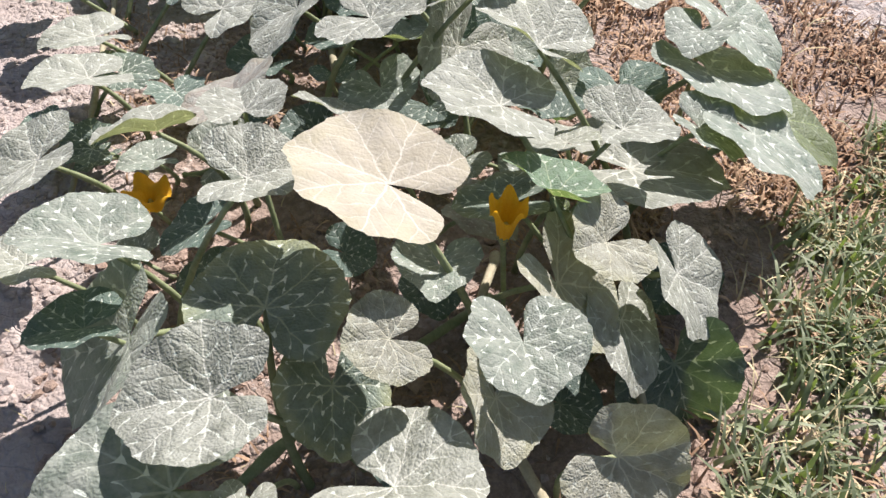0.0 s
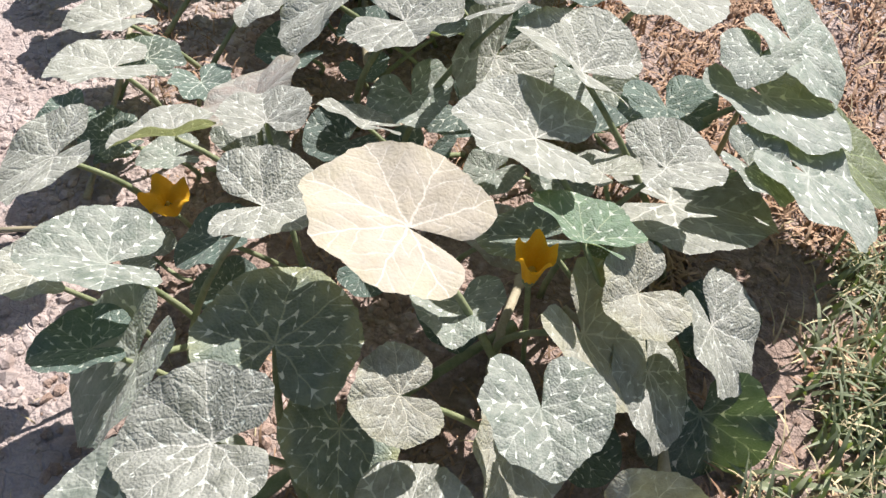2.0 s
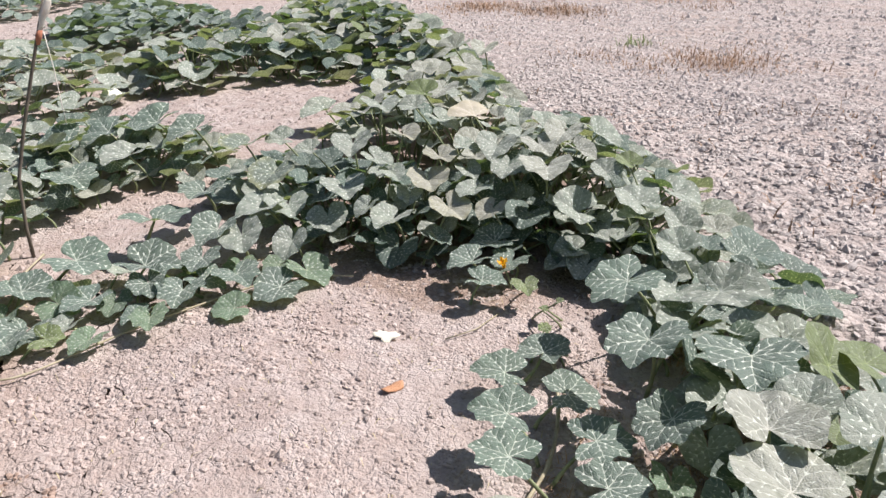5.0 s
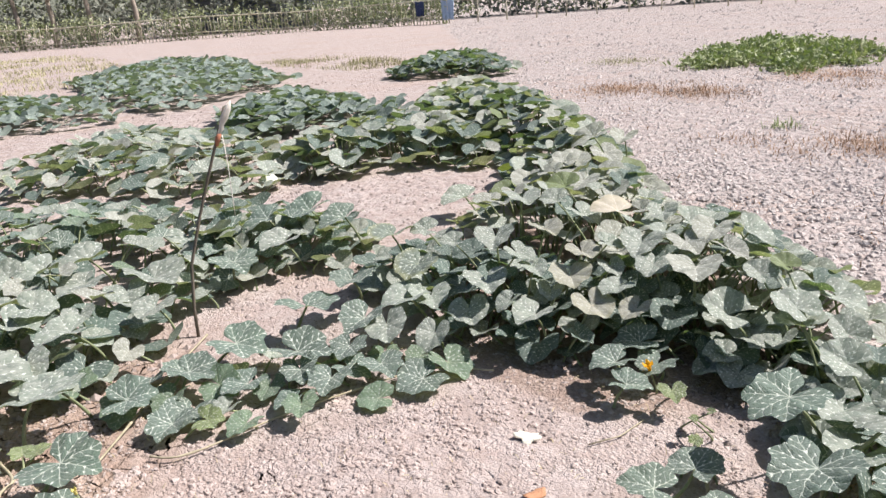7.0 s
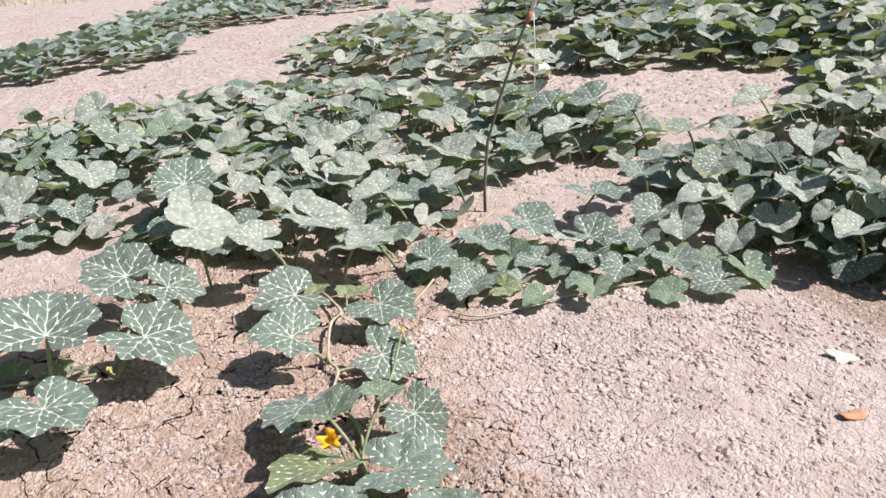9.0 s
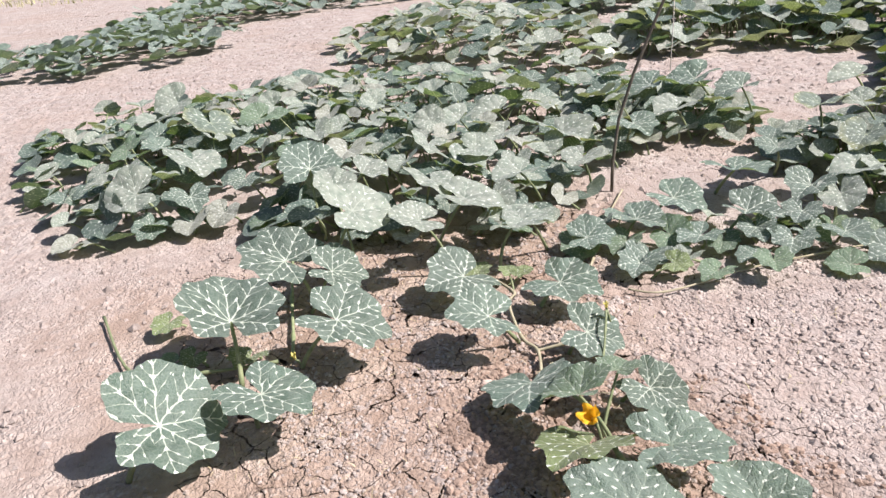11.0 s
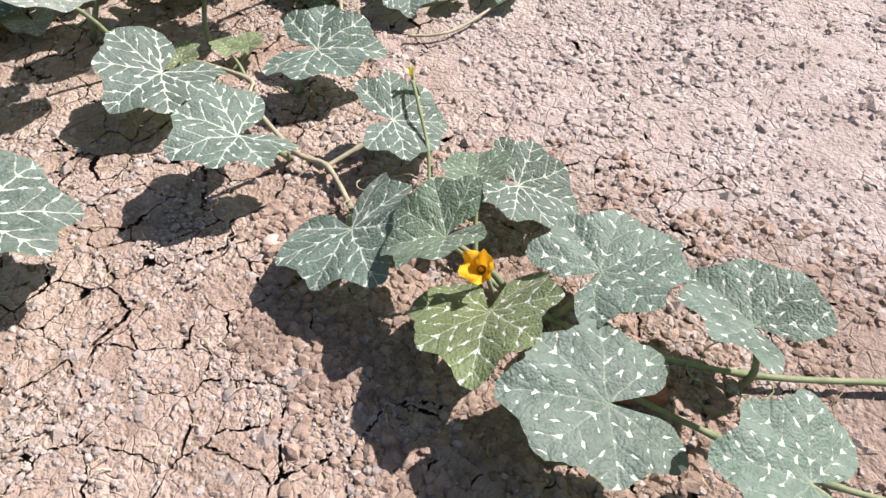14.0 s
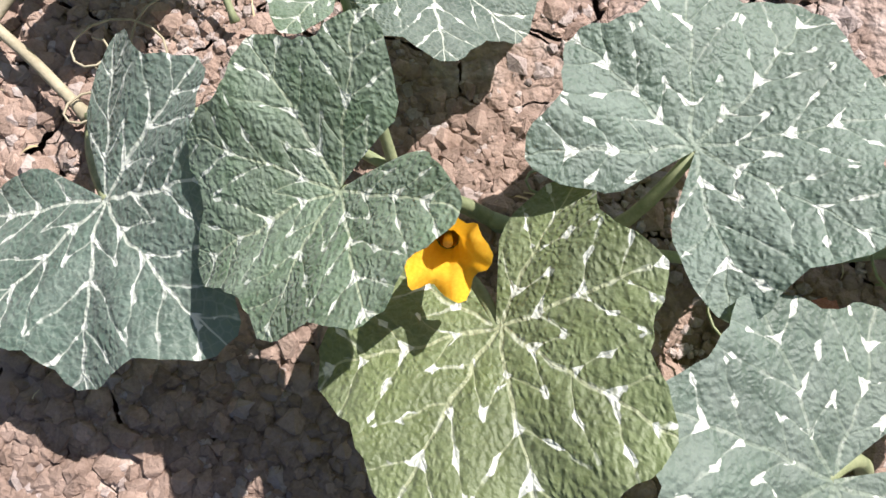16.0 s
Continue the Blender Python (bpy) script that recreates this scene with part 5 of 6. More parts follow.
leaf(spread_plant, "green", -1.908, 1.347, 0.052, 0.138, -163, -4, 0, variant=1, bent=(0.32, 1.09))
leaf(spread_plant, "vein", -3.364, 1.832, 0.202, 0.270, -90, -3, 0, variant=1, bent=(0.31, 1.10))
leaf(spread_plant, "speck", -3.367, 1.394, 0.222, 0.311, -73, 1, -2, variant=3, bent=(0.53, 1.11))
leaf(spread_plant, "speck", -3.722, 1.144, 0.298, 0.252, -178, -5, -2, variant=5, bent=(0.53, 1.11))
leaf(spread_plant, "speck", -3.701, 0.905, 0.297, 0.234, -161, -12, -2, variant=3, bent=(0.54, 1.11))
leaf(spread_plant, "speck", -3.408, 1.059, 0.269, 0.230, -159, -7, -2, variant=6, bent=(0.33, 1.11))
leaf(spread_plant, "speck", -3.263, 1.232, 0.221, 0.217, -100, -10, 4, variant=1, bent=(0.32, 1.12))
leaf(spread_plant, "speck", -3.294, 0.875, 0.264, 0.200, -128, 0, -1, variant=3, bent=(0.37, 1.10))
leaf(spread_plant, "speck", -2.939, 1.294, 0.221, 0.207, -141, -5, -1, variant=6, bent=(0.39, 1.11))
leaf(spread_plant, "speck", -4.226, 1.811, 0.152, 0.292, -98, -9, 2, variant=3, bent=(0.37, 1.11))
leaf(spread_plant, "vein", -3.951, 2.026, 0.224, 0.281, 178, -9, -3, variant=5, bent=(0.54, 1.12))
leaf(spread_plant, "vein", -3.836, 2.231, 0.271, 0.275, 172, -17, -3, variant=5, bent=(0.32, 1.12))
leaf(spread_plant, "vein", -3.729, 2.487, 0.295, 0.330, 169, -20, -4, variant=1, bent=(0.36, 1.12))
leaf(spread_plant, "speck", -3.462, 2.183, 0.216, 0.267, -165, 0, -1, variant=1, bent=(0.41, 1.11))
leaf(spread_plant, "speck", -2.807, 0.903, 0.261, 0.232, -169, 1, 0, variant=5, bent=(0.33, 1.11))
leaf(spread_plant, "speck", -2.643, 0.712, 0.233, 0.193, -86, -14, 8, variant=5, bent=(0.32, 1.13))
leaf(spread_plant, "speck", -2.415, 0.776, 0.201, 0.226, -146, 1, 0, variant=6, bent=(0.36, 1.10))
leaf(spread_plant, "vein", -1.638, -0.704, 0.17, 0.356, 6, -23, 27)
leaf(spread_plant, "speck", -3.62, -0.887, 0.22, 0.287, -177, -10, -35)
leaf(spread_plant, "speck", -3.081, 0.678, 0.26, 0.277, -45, -14, -8)
leaf(spread_plant, "young", -2.023, 1.233, 0.06, 0.12, -39, 2, 23)
leaf(spread_plant, "speck", -3.179, 0.216, 0.26, 0.244, -34, -14, -2)
leaf(spread_plant, "speck", -3.738, 0.745, 0.3, 0.19, 148, 20, -37)
leaf(spread_plant, "speck", -4.284, 0.54, 0.32, 0.185, 157, 16, -25)
leaf(spread_plant, "speck", -4.661, -0.069, 0.32, 0.196, 170, 3, -39)
leaf(spread_plant, "speck", -5.179, -0.689, 0.33, 0.284, -168, -17, -34)
leaf(spread_plant, "speck", -5.349, -1.183, 0.32, 0.149, 157, 4, -21)
leaf(spread_plant, "speck", -4.144, -1.117, 0.2, 0.158, -171, -17, -18)
fill(spread_plant, [(-6.1, 0.6), (-5.6, 1.35), (-4.9, 2.05), (-4.5, 2.55), (-4.0, 2.8), (-3.3, 2.8), (-3.5, 2.3), (-3.6, 1.9), (-3.3, 1.6), (-2.8, 1.25), (-2.6, 0.75), (-2.95, 0.05), (-3.4, -0.65), (-3.5, -1.25), (-5.6, -1.9), (-5.9, -0.6)], 290, 0.30, 0.115, ["speck", "speck", "grey", "vein", "green"], 1, seed=10, clear=0.04)
foliage(spread_plant, [(-6.5, 0.7), (-6.0, 1.6), (-5.1, 2.3), (-4.8, 2.7), (-4.0, 2.95), (-3.3, 2.85), (-3.5, 2.3), (-3.6, 1.9), (-3.3, 1.6), (-2.8, 1.25), (-2.6, 0.75), (-2.95, 0.05), (-3.4, -0.65), (-3.5, -1.25), (-5.6, -1.9), (-6.2, -0.6)], 230, 0.18, 0.11, "dark", seed=20)
fill(spread_plant, [(-4.2, 1.6), (-3.5, 1.7), (-3.3, 2.3), (-3.2, 2.75), (-3.9, 2.75), (-4.5, 2.4)], 45, 0.32, 0.1, ["speck", "grey", "vein"], 1, seed=31, clear=0.04)
runner(spread_plant, [(-2.9, -0.2, 0.02), (-2.5, -0.25, 0.02), (-2.2, -0.28, 0.02), (-2.06, -0.3, 0.02)], 0.007)
runner(spread_plant, [(-2.7, -1.0, 0.02), (-2.2, -0.85, 0.02), (-2.1, -0.6, 0.02), (-2.06, -0.35, 0.02)], 0.006)
flower(spread_plant, -2.03, -0.29, 0.03, 0.03, 0, 10, 0.1, BUD, "small pale yellow flower bud")

# the vine that creeps over the bare soil
creeping_plant = thing("pumpkin_plant", (-1.0, 0.5, 0), "creeping pumpkin vine, white-veined leaves and an orange flower", "pumpkin plant", "pumpkin plants")
leaf(creeping_plant, "vein", -1.477, 0.373, 0.104, 0.277, -112, 16, 18, variant=5, bent=(0.13, 1.03))
leaf(creeping_plant, "green", -1.279, 0.431, 0.178, 0.221, 137, -16, 8, variant=3, bent=(0.50, 0.92))
leaf(creeping_plant, "young", -1.142, 0.389, 0.126, 0.250, -142, 24, 14, variant=1, bent=(0.18, 1.24))
leaf(creeping_plant, "fleck", -1.049, 0.575, 0.135, 0.25, -19, 4, -4, variant=5, bent=(0.30, 1.10))
leaf(creeping_plant, "fleck", -0.895, 0.376, 0.135, 0.254, 132, 17, -5, variant=6, bent=(0.19, 1.18))
leaf(creeping_plant, "fleck", -0.806, 0.638, 0.140, 0.221, 79, 1, 7, variant=1, bent=(0.46, 1.08))
leaf(creeping_plant, "fleck", -0.625, 0.436, 0.170, 0.226, 124, 27, -3, variant=5, bent=(0.14, 1.07))
leaf(creeping_plant, "vein", -1.326, 0.686, 0.090, 0.190, -64, -18, 11, variant=5, bent=(0.34, 1.19))
leaf(creeping_plant, "green", -1.358, 0.597, 0.159, 0.137, 40, -10, -4, variant=1, bent=(0.44, 1.13))
leaf(creeping_plant, "vein", -1.660, 0.654, 0.100, 0.213, -36, -19, 22, variant=1, bent=(0.31, 1.06))
leaf(creeping_plant, "vein", -1.822, 0.367, 0.150, 0.242, 169, 18, -12, variant=5, bent=(0.22, 1.06))
leaf(creeping_plant, "vein", -2.224, 0.409, 0.101, 0.285, -163, 10, -21, variant=1, bent=(0.22, 1.04))
leaf(creeping_plant, "vein", -2.010, 0.720, 0.105, 0.260, -56, 5, 10, variant=5, bent=(0.24, 1.16))
leaf(creeping_plant, "young", -2.304, 0.497, 0.059, 0.108, 36, 16, -1, variant=3, bent=(0.34, 1.12))
leaf(creeping_plant, "young", -2.262, 0.615, 0.049, 0.096, 87, 8, 11, variant=1, bent=(0.32, 1.10))
leaf(creeping_plant, "young", -2.240, 0.662, 0.049, 0.092, 15, 10, -3, variant=1, bent=(0.29, 1.09))
runner(creeping_plant, [(-2.4, 0.5, 0.02), (-2.27, 0.54, 0.04), (-2.1, 0.57, 0.05), (-2.03, 0.52, 0.05), (-1.81, 0.48, 0.04), (-1.72, 0.5, 0.035), (-1.58, 0.45, 0.03)], 0.0062, OLD_STALK)
for tx, ty, seed in ((-1.62, 0.50, 1), (-1.60, 0.47, 2), (-1.40, 0.55, 3), (-0.85, 0.55, 4), (-0.75, 0.62, 5), (-1.15, 0.58, 6), (-0.95, 0.46, 7)):
    curl = random.Random(seed)
    turn, coil = curl.uniform(0, 6.28), curl.uniform(0.015, 0.03)
    curve = [(tx + 0.10 * k / 24 * math.cos(turn) + coil * math.sin(k * 0.55), ty + 0.10 * k / 24 * math.sin(turn) + coil * math.cos(k * 0.55), 0.03 + 0.02 * math.sin(k * 0.3)) for k in range(25)]
    tv, tf = tube(curve, [0.0013] * 25, 5)
    child("tendril", mesh_of("tendril", tv, tf, OLD_STALK if seed < 4 else STALK), creeping_plant, creeping_plant.matrix_basis.copy())
runner(creeping_plant, [(-1.58, 0.45, 0.03), (-1.4, 0.52, 0.025), (-1.18, 0.5, 0.025), (-0.98, 0.54, 0.025), (-0.78, 0.64, 0.025), (-0.6, 0.78, 0.03), (-0.4, 0.95, 0.03)], 0.006)
runner(creeping_plant, [(-0.9, 0.47, 0.03), (-0.76, 0.5, 0.03), (-0.6, 0.55, 0.02), (-0.45, 0.62, 0.02)], 0.0055)
runner(creeping_plant, [(-1.72, 0.5, 0.035), (-1.70, 0.58, 0.05), (-1.67, 0.66, 0.07)], 0.006, OLD_STALK)
runner(creeping_plant, [(-1.5, 0.6, 0.02), (-1.56, 0.66, 0.07), (-1.62, 0.70, 0.12), (-1.67, 0.73, 0.16)], 0.0042)
flower(creeping_plant, -1.20, 0.44, 0.14, 0.066, 20, 34, 0.42, PETAL, "withering orange flower with a gaping mouth")
flower(creeping_plant, -1.675, 0.735, 0.165, 0.028, 10, 10, 0.1, BUD, "pale closed flower bud")

# rows farther off
row_near = thing("pumpkin_plant", (-6.5, 4.5, 0), "row of green pumpkin plants over bare soil", "pumpkin plant", "pumpkin plants")
fill(row_near, [(-6.7, 3.5), (-7.3, 5.3), (-8.6, 6.5), (-7.6, 6.6), (-4.7, 4.9), (-5.4, 4.1), (-5.5, 3.3), (-6.05, 3.1)], 260, 0.34, 0.11, ["speck", "grey", "speck", "dark"], 2, seed=12, small=0.19, large=0.31)
row_left = thing("pumpkin_plant", (-7.0, 1.6, 0), "low row of green pumpkin plants with yellowing leaves", "pumpkin plant", "pumpkin plants")
fill(row_left, [(-7.3, 0.9), (-8.7, 1.0), (-9.7, 2.0), (-10.4, 2.6), (-9.2, 3.3), (-8.6, 3.7), (-7.4, 3.8), (-6.7, 3.4), (-5.5, 3.0), (-5.6, 2.4), (-6.0, 2.1), (-6.7, 1.7)], 230, 0.20, 0.12, ["speck", "speck", "dark", "grey", "yellowing"], 2, seed=13, small=0.19, large=0.31)
row_far_left = thing("pumpkin_plant", (-9.2, -1.4, 0), "dark green pumpkin plants in a far row", "pumpkin plant", "pumpkin plants")
foliage(row_far_left, [(-9.3, -3.2), (-13.2, -1.2), (-20, 0.6), (-14.3, 3.2), (-12.0, 2.8), (-12.0, 1.2), (-11.2, -0.5), (-9.0, -0.6), (-8.6, -1.6), (-9.0, -2.9)], 850, 0.22, 0.11, "far", seed=14, low=0.08, rise=0.35, ragged=0.9)
fill(row_far_left, [(-9.3, -3.2), (-13.2, -1.2), (-20, 0.6), (-14.3, 3.2), (-12.0, 2.8), (-12.0, 1.2), (-11.2, -0.5), (-9.0, -0.6), (-8.6, -1.6), (-9.0, -2.9)], 240, 0.24, 0.11, ["far", "far", "dark"], 2, False, seed=54, low=0.08, rise=0.35, ragged=0.9, small=0.18, large=0.29)
row_far = thing("pumpkin_plant", (-15, 5.0, 0), "far patch of dark green pumpkin plants", "pumpkin plant", "pumpkin plants")
foliage(row_far, [(-14.3, 3.2), (-20.5, 3.5), (-25.0, 7.0), (-21.5, 8.4), (-14.9, 7.0), (-13.4, 5.7), (-12.35, 3.8)], 1050, 0.22, 0.13, "far", seed=15, low=0.08, rise=0.35, ragged=0.9)
fill(row_far, [(-14.3, 3.2), (-20.5, 3.5), (-25.0, 7.0), (-21.5, 8.4), (-14.9, 7.0), (-13.4, 5.7), (-12.35, 3.8)], 240, 0.24, 0.13, ["far", "far", "dark"], 2, False, seed=55, low=0.08, rise=0.35, ragged=0.9, small=0.18, large=0.29)
row_mid = thing("pumpkin_plant", (-9.6, 5.0, 0), "patch of green pumpkin plants behind bare soil", "pumpkin plant", "pumpkin plants")
foliage(row_mid, [(-10.5, 4.1), (-12.3, 5.9), (-9.4, 6.1), (-7.7, 5.4), (-8.35, 4.2), (-8.85, 3.6)], 250, 0.25, 0.10, "far", seed=16, low=0.08, rise=0.35, ragged=0.6)
fill(row_mid, [(-10.5, 4.1), (-12.3, 5.9), (-9.4, 6.1), (-7.7, 5.4), (-8.35, 4.2), (-8.85, 3.6)], 240, 0.27, 0.10, ["far", "far", "dark"], 2, False, seed=56, low=0.08, rise=0.35, ragged=0.6, small=0.18, large=0.29)
row_back = thing("pumpkin_plant", (-13, 10, 0), "small far patch of dark pumpkin plants", "pumpkin plant", "pumpkin plants")
foliage(row_back, [(-13.1, 8.7), (-15.7, 11.4), (-13.9, 12.0), (-11.1, 10.4), (-11.2, 10.0), (-12.4, 8.6)], 270, 0.28, 0.1, "dark", seed=17, low=0.08, rise=0.35, ragged=0.6)
fill(row_back, [(-13.1, 8.7), (-15.7, 11.4), (-13.9, 12.0), (-11.1, 10.4), (-11.2, 10.0), (-12.4, 8.6)], 240, 0.30, 0.1, ["dark", "speck", "dark"], 2, False, seed=57, low=0.08, rise=0.35, ragged=0.6, small=0.18, large=0.29)


# ---- smaller things on the soil ----
def dead_leaf(x, y, size, yaw, mat, label, points=5):
    """A dry curled scrap of leaf lying on the earth."""
    rnd = random.Random(int(abs(x * 1000)))
    verts, faces, spokes = [(0, 0, 0.25)], [], 30
    for i in (1, 2, 3):
        for k in range(spokes):
            a = 2 * math.pi * k / spokes
            rim = 0.62 + 0.38 * abs(math.cos(points * a / 2)) ** 1.5 + 0.05 * math.sin(7 * a)
            r = rim * i / 3
            verts.append((r * math.cos(a), r * 0.8 * math.sin(a), 0.25 + 0.25 * r * r * math.sin(2 * a + 1) - 0.12 * r + 0.04 * rnd.random()))
    for k in range(spokes):
        q = (k + 1) % spokes
        faces.append((0, 1 + k, 1 + q))
        for i in range(2):
            b = 1 + i * spokes
            faces.append((b + k, b + spokes + k, b + spokes + q, b + q))
    ob = new("dead_leaf", mesh_of("dead_leaf", verts, faces, mat))
    solid = ob.modifiers.new("solid", "SOLIDIFY")
    solid.thickness = 0.05
    ob.matrix_basis = pose(x, y, -0.002, 0, 0, yaw) @ Matrix.Scale(size, 4)
    return tagged(ob, label, "dead leaf")


dead_leaf(-1.20, 2.15, 0.055, 20, DEAD, "bleached dry leaf scrap lying on bare soil")
dead_leaf(-0.94, 1.955, 0.040, 75, ORANGE_DEAD, "orange-brown dry leaf curled on bare soil", 2)
dead_leaf(0.52, 0.95, 0.055, 30, ORANGE_DEAD, "dark brown dead leaf under the plant", 3)


def stone(x, y, size, mat, label, name="stone"):
    v, t = icosahedron()
    rnd = random.Random(int(abs(x * 977)))
    me = bpy.data.meshes.new(name)
    bm = bmesh.new()
    bmesh.ops.create_icosphere(bm, subdivisions=3, radius=1.0)
    for p in bm.verts:
        p.co *= 1 + 0.45 * noise.noise(p.co * 1.5 + Vector((x * 9, y * 9, 0))) + 0.06 * noise.noise(p.co * 5)
    bm.to_mesh(me)
    bm.free()
    me.materials.append(mat)
    me.polygons.foreach_set("use_smooth", [True] * len(me.polygons))
    ob = new(name, me)
    ob.matrix_basis = pose(x, y, size * 0.2, 0, 0, rnd.uniform(0, 360)) @ Matrix.Diagonal((size, size * 0.8, size * 0.4, 1))
    return tagged(ob, label, "stone")


stone(-1.66, 0.29, 0.020, plain("pinkish_stone", (0.50, 0.36, 0.30), (0.66, 0.52, 0.46), 20.0), "pinkish-white pebble lying on bare soil")
stone(-1.42, 0.02, 0.014, CLOD, "grey-white pebble on cracked soil")
stone(-1.35, 0.10, 0.012, CLOD, "grey-white pebble on cracked soil")
stone(0.62, 2.55, 0.045, CLOD, "pale lump of earth beside the plants")


def brick_piece(x, y):
    bm = bmesh.new()
    bmesh.ops.create_cube(bm, size=1.0)
    for p in bm.verts:
        p.co += Vector((0.12 * noise.noise(p.co * 3), 0.1 * noise.noise(p.co * 5 + Vector((3, 0, 0))), 0))
    bmesh.ops.bevel(bm, geom=bm.edges[:], offset=0.09, segments=3, affect="EDGES")
    me = bpy.data.meshes.new("brick_fragment")
    bm.to_mesh(me)
    bm.free()
    me.materials.append(BRICK)
    ob = new("brick_fragment", me)
    ob.matrix_basis = pose(x, y, 0.014, 4, 6, 35) @ Matrix.Diagonal((0.085, 0.05, 0.032, 1))
    return tagged(ob, "broken piece of red brick under the leaves", "brick")


brick_piece(-0.90, 0.50)


def twig(points, radius, label):
    v, f = tube(points, [radius * (1 - 0.5 * i / len(points)) for i in range(len(points))], 6)
    return tagged(new("twig", mesh_of("twig", v, f, OLD_STALK)), label, "twig")


twig([(-0.27, 1.19, 0.012), (-0.2, 1.21, 0.014), (-0.12, 1.235, 0.011), (-0.04, 1.25, 0.010)], 0.006, "grey dry twig lying on the soil")
twig([(-1.02, 2.28, 0.008), (-0.98, 2.4, 0.012), (-1.0, 2.55, 0.008)], 0.003, "thin dry twig lying on the soil")

# the pale gourd among the rows
gourd_mesh = bpy.data.meshes.new("gourd")
gb = bmesh.new()
bmesh.ops.create_uvsphere(gb, u_segments=40, v_segments=20, radius=1.0)
for p in gb.verts:
    a = math.atan2(p.co.y, p.co.x)
    p.co.x *= 1 + 0.035 * math.cos(10 * a)
    p.co.y *= 1 + 0.035 * math.cos(10 * a)
    p.co.z *= 0.78 - 0.12 * math.exp(-(p.co.x ** 2 + p.co.y ** 2) * 9)
gb.to_mesh(gourd_mesh)
gb.free()
gourd_mesh.materials.append(GOURD)
gourd_mesh.polygons.foreach_set("use_smooth", [True] * len(gourd_mesh.polygons))
gourd = thing("pumpkin_fruit", (-5.75, 2.97, 0), "round pale unripe pumpkin lying on the soil", "pumpkin")
child("rind", gourd_mesh, gourd, gourd.matrix_basis.copy(), pose(-5.75, 2.97, 0.065, 8, 12, 0) @ Matrix.Scale(0.085, 4))
gv, gf = tube(arc((-5.75, 2.97, 0.125), (-5.75, 2.98, 0.15), (-5.72, 3.02, 0.165), 5), [0.011, 0.009, 0.008, 0.008, 0.010], 7)
child("fruit_stalk", mesh_of("fruit_stalk", gv, gf, STALK), gourd, gourd.matrix_basis.copy())

# the stake with its wrapped top
stake = thing("garden_stake", (-2.945, 1.465, 0), "leaning dark stick with pale plastic wrapped round its top", "stake")
at = stake.matrix_basis.copy()
sv, sf = tube([(-2.945, 1.465, -0.05), (-2.957, 1.475, 0.15), (-2.948, 1.50, 0.38), (-2.945, 1.575, 0.6), (-2.91, 1.65, 0.82), (-2.875, 1.72, 1.02), (-2.855, 1.757, 1.13)],
              [0.009, 0.0085, 0.008, 0.008, 0.0075, 0.007, 0.006], 8)
child("pole", mesh_of("pole", sv, sf, STICK), stake, at, None, "dark crooked stick")
wv, wf = tube([(-2.876, 1.717, 1.00), (-2.871, 1.732, 1.03), (-2.867, 1.737, 1.05), (-2.861, 1.752, 1.08), (-2.851, 1.772, 1.12), (-2.841, 1.787, 1.155)],
              [0.008, 0.013, 0.011, 0.020, 0.015, 0.004], 9)
wv = [v + Vector((0.006 * noise.noise(v * 60), 0.006 * noise.noise(v * 60 + Vector((5, 0, 0))), 0)) for v in wv]
child("plastic_wrap", mesh_of("plastic_wrap", wv, wf, PAPER), stake, at, None, "crumpled white plastic")
rv, rf = tube([(-2.884, 1.702, 0.95), (-2.878, 1.712, 0.985), (-2.874, 1.722, 1.01)], [0.009, 0.014, 0.010], 8)
child("cloth_tie", mesh_of("cloth_tie", rv, rf, RUST), stake, at, None, "rust-red cloth tie")
cord_v, cord_f = tube([(-2.869, 1.732, 1.0), (-2.872, 1.737, 0.85), (-2.869, 1.732, 0.7), (-2.874, 1.732, 0.6)], [0.0022] * 4, 5)
child("cord", mesh_of("cord", cord_v, cord_f, PAPER), stake, at, None, "loose white cord")


# ---- grass and litter ----
def blades(name, spots, lengths, widths, mat, label, category, upright=0.7, segs=3):
    """Many bent blades in one mesh."""
    n = len(spots)
    yaw, lean = rng.random(n) * 6.283, (1 - upright) * (0.4 + 1.2 * rng.random(n))
    verts, tris = [], []
    for s in range(segs + 1):
        f = s / segs
        bend = lean * (0.4 + 0.9 * f)
        out, up = f * lengths * np.sin(bend), f * lengths * np.cos(bend)
        w = widths * (1 - f) ** 0.7 + 0.0002
        for side in (-1, 1):
            verts.append(np.stack([spots[:, 0] + np.cos(yaw) * out - np.sin(yaw) * w * side, spots[:, 1] + np.sin(yaw) * out + np.cos(yaw) * w * side, spots[:, 2] + np.maximum(up, 0.0)], 1))
    v = np.stack(verts, 1)
    k = (segs + 1) * 2
    t = []
    for s in range(segs):
        a = s * 2
        t += [(a, a + 1, a + 3), (a, a + 3, a + 2)]
    tris = np.array(t)[None] + (np.arange(n) * k)[:, None, None]
    return tagged(new(name, joined(name, v.reshape(-1, 3), tris.reshape(-1, 3), mat, True)), label, category, kind="stuff")


def grassy(x, y):
    edge = 1.09 + 0.28 * (y - 0.89) + 0.34 * max(y - 1.29, 0) + 0.06 * noise.noise(Vector((x * 5, y * 5, 1)))
    return min(max((x - edge) / 0.08, 0), 1) * (0.25 + 0.75 * clumpy(x, y, 7.0, -0.25))


def fade(x, y):
    """Thins the grass out towards the far ends of its strip, unevenly."""
    u = 0.35 * noise.noise(Vector((x * 1.7, y * 1.7, 6)))
    return min(max((3.3 + u - x) / 1.5, 0), 1) * min(max((y + 1.0 + u) / 1.1, 0), 1) * min(max((3.3 + u - y) / 1.4, 0), 1)


